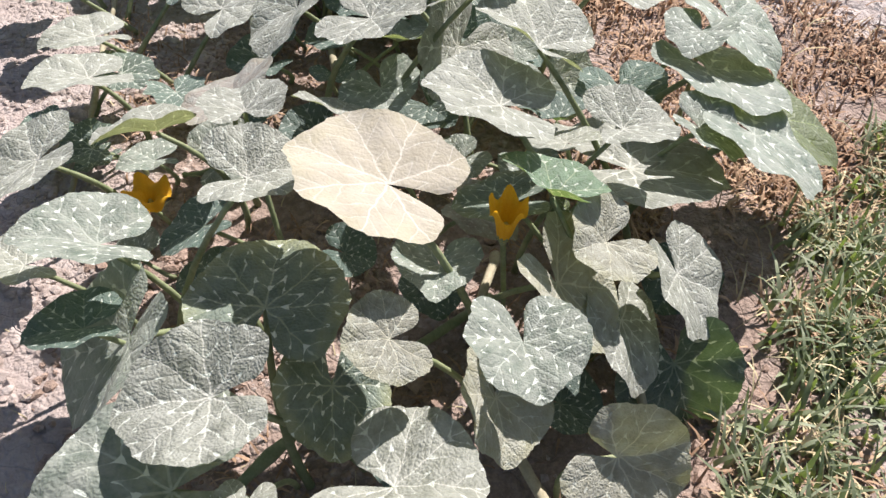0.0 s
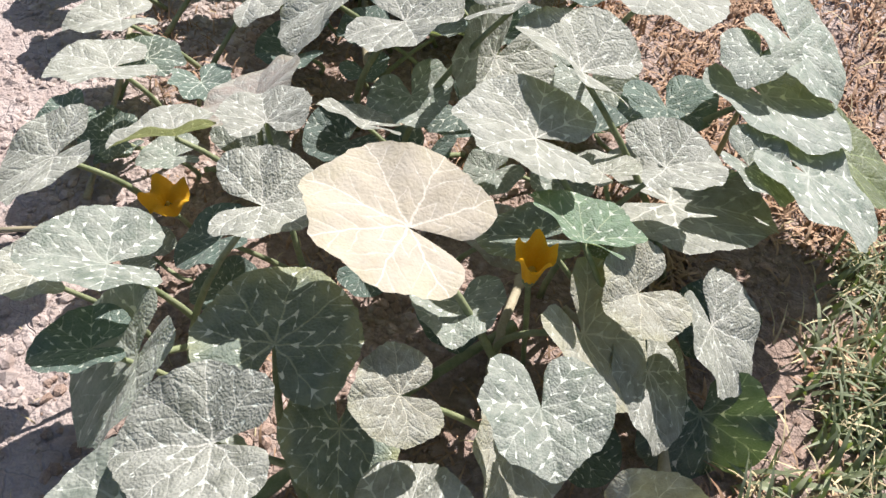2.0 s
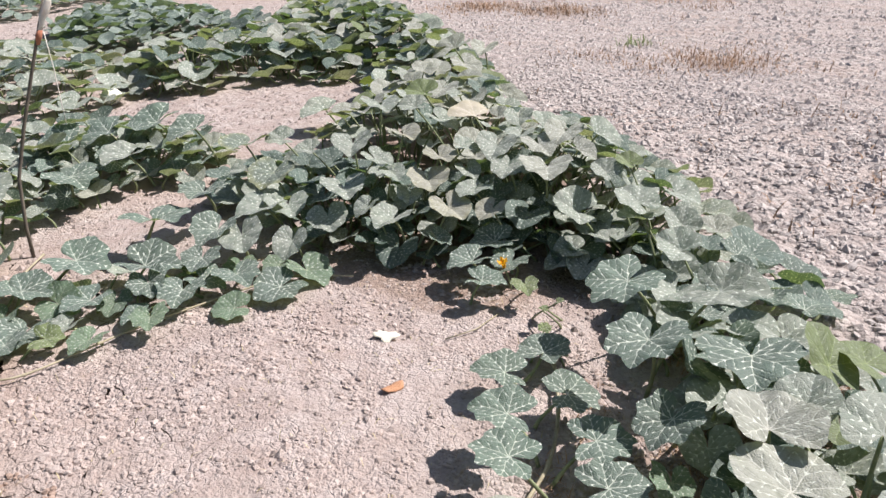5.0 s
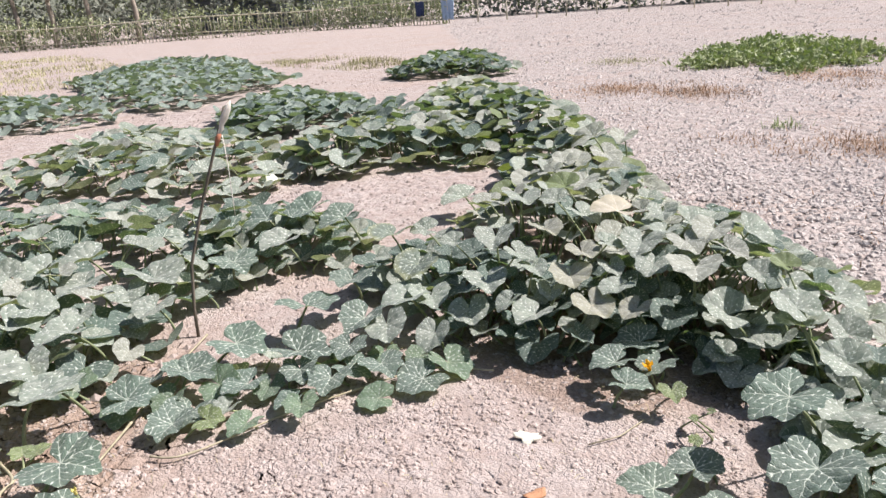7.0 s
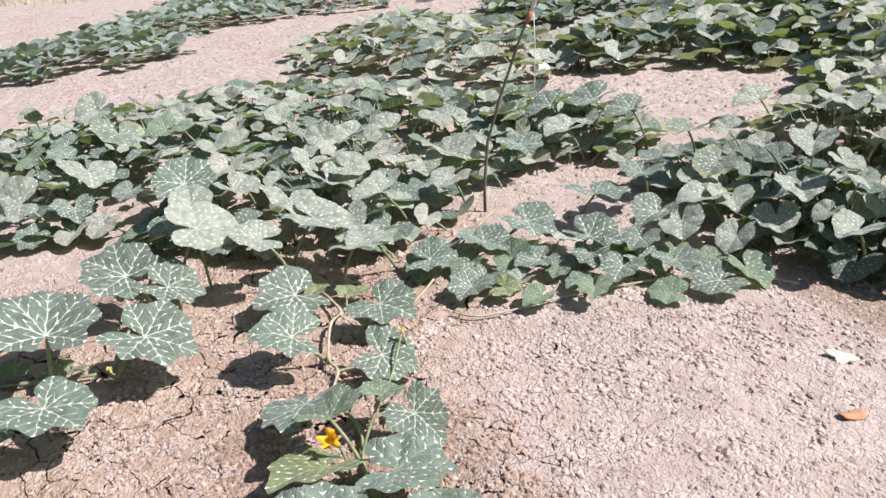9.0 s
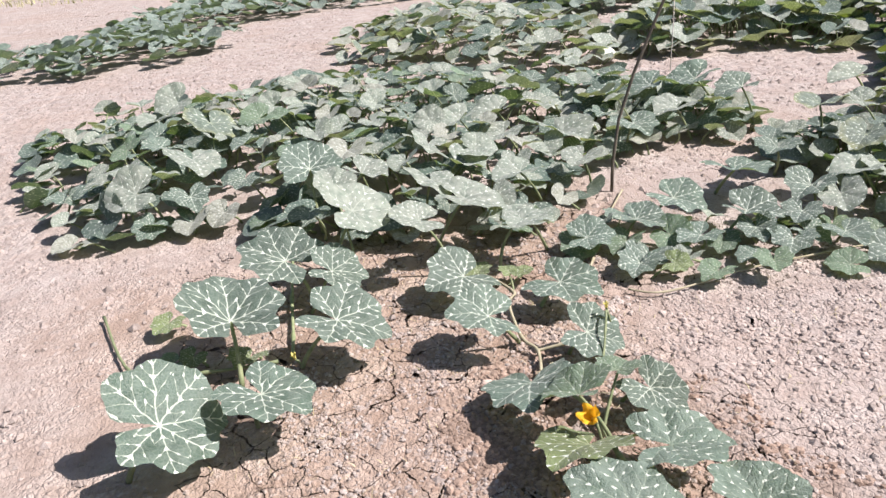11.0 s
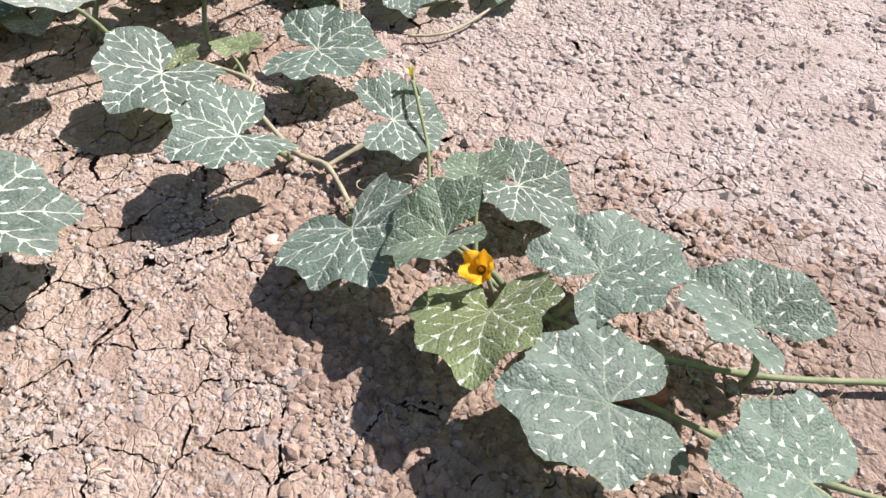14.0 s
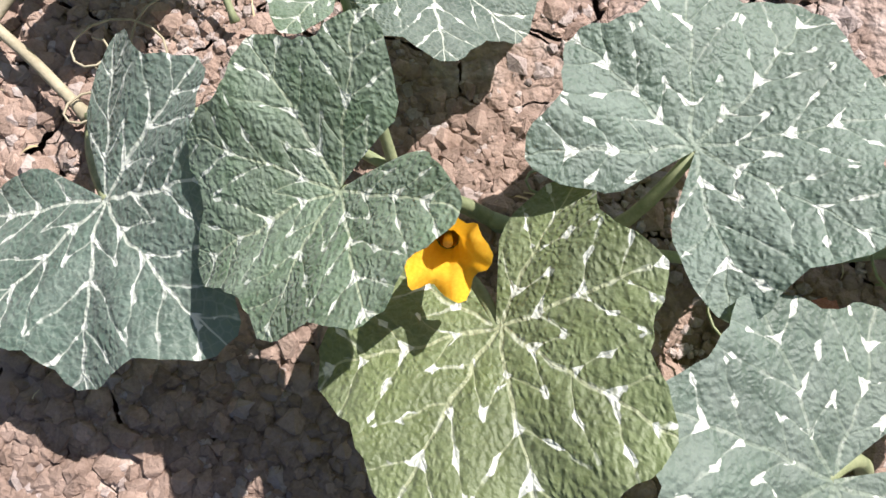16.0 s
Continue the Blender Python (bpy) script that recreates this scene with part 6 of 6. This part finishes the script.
lawn = scatter(14000, 0.95, 3.6, -1.3, 3.6, lambda x, y: grassy(x, y) * fade(x, y))
blades("grass", lawn, 0.035 + 0.075 * rng.random(len(lawn)), 0.0026 + 0.0042 * rng.random(len(lawn)), BLADE, "short green grass at the field's edge", "grass", 0.45)
weeds = scatter(5200, 0.95, 2.6, -0.6, 2.6, lambda x, y: grassy(x, y) * fade(x, y) * clumpy(x, y, 11.0, -0.1))
blades("weeds", weeds, 0.016 + 0.030 * rng.random(len(weeds)), 0.006 + 0.007 * rng.random(len(weeds)), WEED, "small broad-leaved weeds among the grass", "weed", 0.3)
dry_lawn = scatter(10000, 0.95, 3.8, -1.3, 3.8, lambda x, y: (0.06 + 0.94 * grassy(x, y)) * (0.15 + 0.85 * fade(x, y)) if x > 1.0 + 0.28 * (y - 0.89) else 0.0)
blades("dry_grass", dry_lawn, 0.03 + 0.08 * rng.random(len(dry_lawn)), 0.0012 + 0.0016 * rng.random(len(dry_lawn)), PALE_STRAW, "pale dry grass and stalks on the soil", "grass", 0.12)
litter = scatter(12000, 0.55, 1.9, 0.9, 2.7, lambda x, y: min(max((x - 0.85 + 0.25 * (y - 1.3)) / 0.15, 0), 1) * clumpy(x, y, 4.0, -0.3) * (1 if y > 1.1 + 0.3 * (x - 1.0) else 0.25))
blades("straw_litter", litter, 0.015 + 0.05 * rng.random(len(litter)), 0.0015 + 0.003 * rng.random(len(litter)), STRAW, "brown dry straw and leaf litter on the soil", "straw", 0.1)
under = scatter(2600, -0.5, 0.9, 0.6, 3.2, lambda x, y: clumpy(x, y, 4.0, -0.1) if abs(x - (1.15 - 0.5 * y)) < 0.5 else 0.0)
blades("leaf_litter", under, 0.012 + 0.045 * rng.random(len(under)), 0.0012 + 0.002 * rng.random(len(under)), STRAW, "brown dry bits under the leaves", "straw", 0.08)
bits = scatter(1500, -3.2, 0.8, -0.6, 3.2, lambda x, y: 0.4)
blades("straw_bits", bits, 0.01 + 0.035 * rng.random(len(bits)), 0.0006 + 0.0009 * rng.random(len(bits)), PALE_STRAW, "thin pale straw bits on bare soil", "straw", 0.03)
far_straw = scatter(9000, -36, -19, -6, 6, lambda x, y: clumpy(x, y, 0.6, -0.3))
blades("far_dry_grass", far_straw, 0.05 + 0.12 * rng.random(len(far_straw)), 0.006 + 0.008 * rng.random(len(far_straw)), FAR_STRAW, "strip of pale dry grass beyond the rows", "grass", 0.6)
mid_straw = scatter(2500, -21, -12, 8, 12.5, lambda x, y: clumpy(x, y, 0.9, -0.1) if abs(y - 10.3 - 0.15 * (x + 16)) < 1.3 else 0.0)
blades("far_dry_grass", mid_straw, 0.05 + 0.13 * rng.random(len(mid_straw)), 0.004 + 0.006 * rng.random(len(mid_straw)), FAR_STRAW, "patch of pale dry grass between far rows", "grass", 0.6)
for hx, hy, wide, many in ((-7.5, 9.5, 0.7, 900), (-6.2, 9.8, 0.65, 900), (-5.4, 12.3, 0.8, 700), (-2.6, 7.6, 0.6, 700), (-10.4, 12.9, 0.8, 500)):
    heap = np.array([(hx + wide * rng.normal() * 0.55, hy + wide * rng.normal() * 0.5, height_at(hx, hy) + 0.02 * rng.random()) for _ in range(many)])
    blades("straw_heap", heap, 0.04 + 0.12 * rng.random(many), 0.002 + 0.004 * rng.random(many), STRAW if many > 600 else FAR_STRAW, "flattened heap of orange-brown straw on the tilled field", "straw", 0.02)
tuft = np.array([(-3.8 + 0.12 * rng.normal(), 8.05 + 0.1 * rng.normal(), 0.0) for _ in range(45)])
blades("weed_tuft", tuft, 0.05 + 0.09 * rng.random(45), 0.004 + 0.006 * rng.random(45), BLADE, "small green weed tuft on the tilled field", "weed", 0.5)
tufts = scatter(1300, -9, 0, 4, 12, lambda x, y: clumpy(x, y, 1.2, 0.25) if tilled(x, y) else 0.0)
blades("straw_heaps", tufts, 0.03 + 0.1 * rng.random(len(tufts)), 0.002 + 0.004 * rng.random(len(tufts)), STRAW, "brown straw scattered on the tilled field", "straw", 0.1)


# ---- far side of the field ----
def clump_leaves(centres, spread, per, size, seed):
    """Small bent leaves gathered in clumps: arrays of verts and triangles."""
    r = np.random.default_rng(seed)
    n = len(centres) * per
    c = np.repeat(np.asarray(centres, float), per, 0) + r.normal(0, 1, (n, 3)) * np.asarray(spread)
    a, b = r.normal(0, 1, (n, 3)), r.normal(0, 1, (n, 3))
    a /= np.linalg.norm(a, axis=1)[:, None]
    b -= a * (a * b).sum(1)[:, None]
    b /= np.linalg.norm(b, axis=1)[:, None]
    s = size * (0.5 + r.random(n))[:, None]
    up = np.cross(a, b)
    v = np.stack([c - a * s, c - b * s * 0.45 + up * s * 0.15, c + a * s, c + b * s * 0.45 + up * s * 0.15], 1)
    t = np.array([(0, 1, 2), (0, 2, 3)])[None] + (np.arange(n) * 4)[:, None, None]
    return v.reshape(-1, 3), t.reshape(-1, 3)


# the sprawling yellow-green bush
crown = []
bush_rnd = random.Random(5)
while len(crown) < 760:
    x, y = bush_rnd.uniform(-10.2, -5.4), bush_rnd.uniform(12.2, 18.0)
    d = math.hypot((x + 7.9 + 0.25 * (y - 14.5)) / 1.7, (y - 14.6) / 2.4)
    if d < 0.95 + 0.6 * noise.noise(Vector((x * 0.9, y * 0.9, 3))) and noise.noise(Vector((x * 2.2, y * 2.2, 7))) > -0.22:
        crown.append((x, y, height_at(x, y) + 0.05 + (0.24 + 0.3 * noise.noise(Vector((x * 1.3, y * 1.3, 9)))) * max(1 - d, 0) ** 0.5 * bush_rnd.random()))
bush = thing("bush", (-7.4, 14.6, 0), "low sprawling yellow-green vine patch on tilled soil", "bush")
crown.sort(key=lambda p: (round(p[0] / 1.0), p[1]))
for n in range(0, len(crown), 64):
    bv, bt = clump_leaves(crown[n:n + 64], (0.13, 0.13, 0.05), 15, 0.055, 6 + n)
    child("vine_clump", joined("vine_clump", bv, bt, BUSH), bush, bush.matrix_basis.copy())

FENCE = [(-56.0, -14.0), (-48.0, 6.5), (-39.6, 20.8), (-33.0, 24.2)]


def along(line, step):
    out = []
    for (x1, y1), (x2, y2) in zip(line, line[1:]):
        n = max(int(math.hypot(x2 - x1, y2 - y1) / step), 1)
        out += [(x1 + (x2 - x1) * i / n, y1 + (y2 - y1) * i / n) for i in range(n)]
    return out + [line[-1]]


fence = thing("bamboo_fence", (-42, 15, 0.3), "weathered bamboo fence overgrown with green creepers", "fence")
home = fence.matrix_basis.copy()
sv, sf = tube([(0, 0, -0.1), (0.01, 0, 0.4), (-0.01, 0.01, 0.8), (0.0, 0, 1.25)], [0.02, 0.019, 0.017, 0.014], 6)
slat_mesh = mesh_of("slat", sv, sf, BAMBOO)
slat_rnd = random.Random(2)
for x, y in along(FENCE, 0.2):
    child("slat", slat_mesh, fence, home, pose(x, y, height_at(x, y), slat_rnd.gauss(0, 5), slat_rnd.gauss(0, 5), slat_rnd.uniform(0, 360)) @ Matrix.Diagonal((1, 1, slat_rnd.uniform(0.75, 1.25), 1)))
rail = [(x, y, height_at(x, y) + 1.2 + 0.06 * math.sin(i * 1.3)) for i, (x, y) in enumerate(along(FENCE, 2.5))]
v, f = tube(rail, [0.032] * len(rail), 7)
child("rail", mesh_of("rail", v, f, BAMBOO), fence, home, None, "pale bamboo top rail")
low_rail = [(x, y, z - 0.85) for x, y, z in rail]
v, f = tube(low_rail, [0.025] * len(low_rail), 7)
child("rail", mesh_of("rail", v, f, BAMBOO), fence, home)

creeper_spots = []
creeper_rnd = random.Random(8)
for x, y in along(FENCE, 0.032):
    if creeper_rnd.random() < 0.35 + 0.65 * (noise.noise(Vector((x * 0.4, y * 0.4, 0))) > -0.1):
        creeper_spots.append((x - 0.25, y + 0.15, height_at(x, y) + creeper_rnd.uniform(0.05, 1.55)))
v, t = clump_leaves(creeper_spots, (0.2, 0.2, 0.2), 12, 0.09, 9)
tagged(new("creepers", joined("creepers", v, t, CREEPER)), "green creepers growing along the bamboo fence", "creeper", kind="stuff")

# open posts past the end of the bamboo
post_line = [(-33.0, 24.2), (-29.0, 29.0), (-22.9, 34.3), (-15.7, 37.2), (-4, 41)]
posts = thing("post_fence", (-25, 32, 0.3), "row of thin pale fence posts with brushwood behind", "fence")
home = posts.matrix_basis.copy()
pv, pf = tube([(0, 0, -0.1), (0.02, 0, 0.7), (0.0, 0.01, 1.4), (0.01, 0, 1.9)], [0.04, 0.038, 0.034, 0.03], 7)
post_mesh = mesh_of("post", pv, pf, BAMBOO)
post_rnd = random.Random(4)
for x, y in along(post_line, 1.35):
    child("post", post_mesh, posts, home, pose(x, y, height_at(x, y), post_rnd.gauss(0, 3), post_rnd.gauss(0, 4), post_rnd.uniform(0, 360)))
wire = [(x, y, height_at(x, y) + 1.15 + 0.05 * math.sin(i)) for i, (x, y) in enumerate(along(post_line, 2.7))]
v, f = tube(wire, [0.014] * len(wire), 5)
child("rail", mesh_of("rail", v, f, BAMBOO), posts, home)


def hung_cloth(x, y, wide, long, mat, label, name):
    """A garment hung over the top rail, falling in folds."""
    verts, faces, n, m = [], [], 14, 10
    top = height_at(x, y) + 1.22
    for j in range(m + 1):
        for i in range(n + 1):
            u, w = i / n - 0.5, j / m
            verts.append((u * wide * (1 - 0.15 * w), 0.05 * math.sin(u * 18) * w + 0.06, top - w * long + 0.03 * math.sin(u * 9)))
    for j in range(m):
        for i in range(n):
            a = j * (n + 1) + i
            faces.append((a, a + 1, a + n + 2, a + n + 1))
    ob = new(name, mesh_of(name, verts, faces, mat))
    solid = ob.modifiers.new("solid", "SOLIDIFY")
    solid.thickness = 0.02
    ob.matrix_basis = pose(x + 0.12, y - 0.1, 0, 0, 0, 30)
    return tagged(ob, label, "cloth")


hung_cloth(-34.6, 23.4, 0.55, 0.75, NAVY, "navy cloth hung over the bamboo fence", "hung_cloth")
hung_cloth(-33.1, 24.2, 0.75, 1.0, DENIM, "pale blue cloth hung by the fence post", "hung_cloth")

# woods behind
wood_spots, dark_spots = [], []
wood_rnd = random.Random(12)
for x, y in along([(-66, -24), (-58, 5), (-47, 24), (-37, 32), (-26, 42), (-8, 52)], 0.5):
    for _ in range(7):
        d = wood_rnd.uniform(0.5, 6)
        z = wood_rnd.uniform(0.1, 5.0)
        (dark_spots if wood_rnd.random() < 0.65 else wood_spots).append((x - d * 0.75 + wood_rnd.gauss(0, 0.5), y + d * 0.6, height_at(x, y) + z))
# most clumps carry the shaded leaf colour, the rest the sunlit one
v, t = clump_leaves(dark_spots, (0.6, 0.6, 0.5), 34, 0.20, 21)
tagged(new("woods", joined("woods", v, t, DARK_THICKET)), "thicket behind the fence, shade put into its dark leaves", "woods", kind="stuff")
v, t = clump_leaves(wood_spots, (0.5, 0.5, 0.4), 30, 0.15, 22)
tagged(new("thicket", joined("thicket", v, t, THICKET)), "green undergrowth behind the fence in a lighter, sunlit leaf colour", "woods", kind="stuff")


def tree(x, y, tall, seed):
    """A bare-legged tree: tapered trunk, limbs, and a crown of small leaf clumps."""
    rnd = random.Random(seed)
    ob = thing("tree", (x, y, height_at(x, y)), "slender tree with a pale bare trunk", "tree", "trees behind the fence")
    home = ob.matrix_basis.copy()
    z0 = height_at(x, y)
    lean = rnd.uniform(-0.4, 0.4)
    pts = [(x + lean * (k / 6) ** 1.5, y + 0.1 * math.sin(k), z0 - 0.1 + tall * k / 6) for k in range(7)]
    v, f = tube(pts, [0.19 - 0.022 * k for k in range(7)], 9)
    child("trunk", mesh_of("trunk", v, f, BARK), ob, home)
    tops = []
    for k in range(6):
        a = rnd.uniform(0, 6.28)
        s = Vector(pts[3 + k % 3])
        e = s + Vector((math.cos(a) * 1.4, math.sin(a) * 1.4, rnd.uniform(0.8, 1.8)))
        v, f = tube(arc(s, s.lerp(e, 0.6) + Vector((0, 0, 0.2)), e, 5), [0.07, 0.06, 0.045, 0.03, 0.015], 6)
        child("limb", mesh_of("limb", v, f, BARK), ob, home)
        tops.append(tuple(e))
    spots = [tuple(Vector(p) + Vector((rnd.gauss(0, 0.6), rnd.gauss(0, 0.6), rnd.gauss(0.2, 0.5)))) for p in tops for _ in range(7)]
    v, t = clump_leaves(spots, (0.4, 0.4, 0.3), 22, 0.16, seed)
    child("crown", joined("crown", v, t, THICKET), ob, home)


for n, (x, y, tall) in enumerate([(-52.5, 3.0, 5.5), (-53.2, 5.6, 6.0), (-52.0, 7.4, 5.6), (-51.0, 9.4, 6.4), (-55.0, 0.5, 6.2), (-50.2, 12.0, 5.8)]):
    tree(x, y, tall, 40 + n)


def banana_plant(x, y, seed):
    rnd = random.Random(seed)
    z0 = height_at(x, y)
    ob = thing("banana_plant", (x, y, z0), "banana plant with long split green leaves", "banana plant", "banana plants")
    home = ob.matrix_basis.copy()
    v, f = tube([(x, y, z0 - 0.1), (x, y, z0 + 0.8), (x + 0.05, y, z0 + 1.7)], [0.17, 0.14, 0.10], 10)
    child("stem", mesh_of("stem", v, f, BARK), ob, home)
    for k in range(7):
        a = rnd.uniform(0, 6.28)
        pts = arc((x, y, z0 + 1.6), (x + 0.7 * math.cos(a), y + 0.7 * math.sin(a), z0 + 3.0), (x + 1.7 * math.cos(a), y + 1.7 * math.sin(a), z0 + rnd.uniform(1.4, 2.4)), 12)
        verts, faces = [], []
        for i, p in enumerate(pts):
            w = 0.32 * math.sin(math.pi * min(0.08 + i / 12, 1)) ** 0.6 * (0.8 if i % 3 == 0 else 1)
            side = Vector((-math.sin(a), math.cos(a), 0)) * w
            verts += [p - side + Vector((0, 0, -0.1 * w)), p + Vector((0, 0, 0.05)), p + side + Vector((0, 0, -0.1 * w))]
        for i in range(11):
            for s in (0, 1):
                faces.append((i * 3 + s, i * 3 + s + 1, i * 3 + s + 4, i * 3 + s + 3))
        child("leaf", mesh_of("leaf", verts, faces, THICKET), ob, home)


banana_plant(-50.5, -0.5, 1)
banana_plant(-51.0, 2.0, 2)
banana_plant(-50.0, -4.0, 3)

shed = thing("shed", (-56, 22, 0.3), "low shed behind the trees, shade put into its dark colour", "shed")
bm = bmesh.new()
bmesh.ops.create_cube(bm, size=1.0, matrix=pose(-56, 22, 1.7, 0, 0, 60) @ Matrix.Diagonal((9, 4, 2.8, 1)))
bmesh.ops.bevel(bm, geom=bm.edges[:], offset=0.03, segments=1, affect="EDGES")
me = bpy.data.meshes.new("wall")
bm.to_mesh(me)
bm.free()
me.materials.append(SHED)
child("wall", me, shed, shed.matrix_basis.copy())
bm = bmesh.new()
for s in (-1, 1):
    bmesh.ops.create_cube(bm, size=1.0, matrix=pose(-56, 22, 3.5, 0, 0, 60) @ pose(0, s * 1.2, 0, -24 * s, 0, 0) @ Matrix.Diagonal((9.8, 2.9, 0.08, 1)))
me = bpy.data.meshes.new("roof")
bm.to_mesh(me)
bm.free()
me.materials.append(SHED)
child("roof", me, shed, shed.matrix_basis.copy())
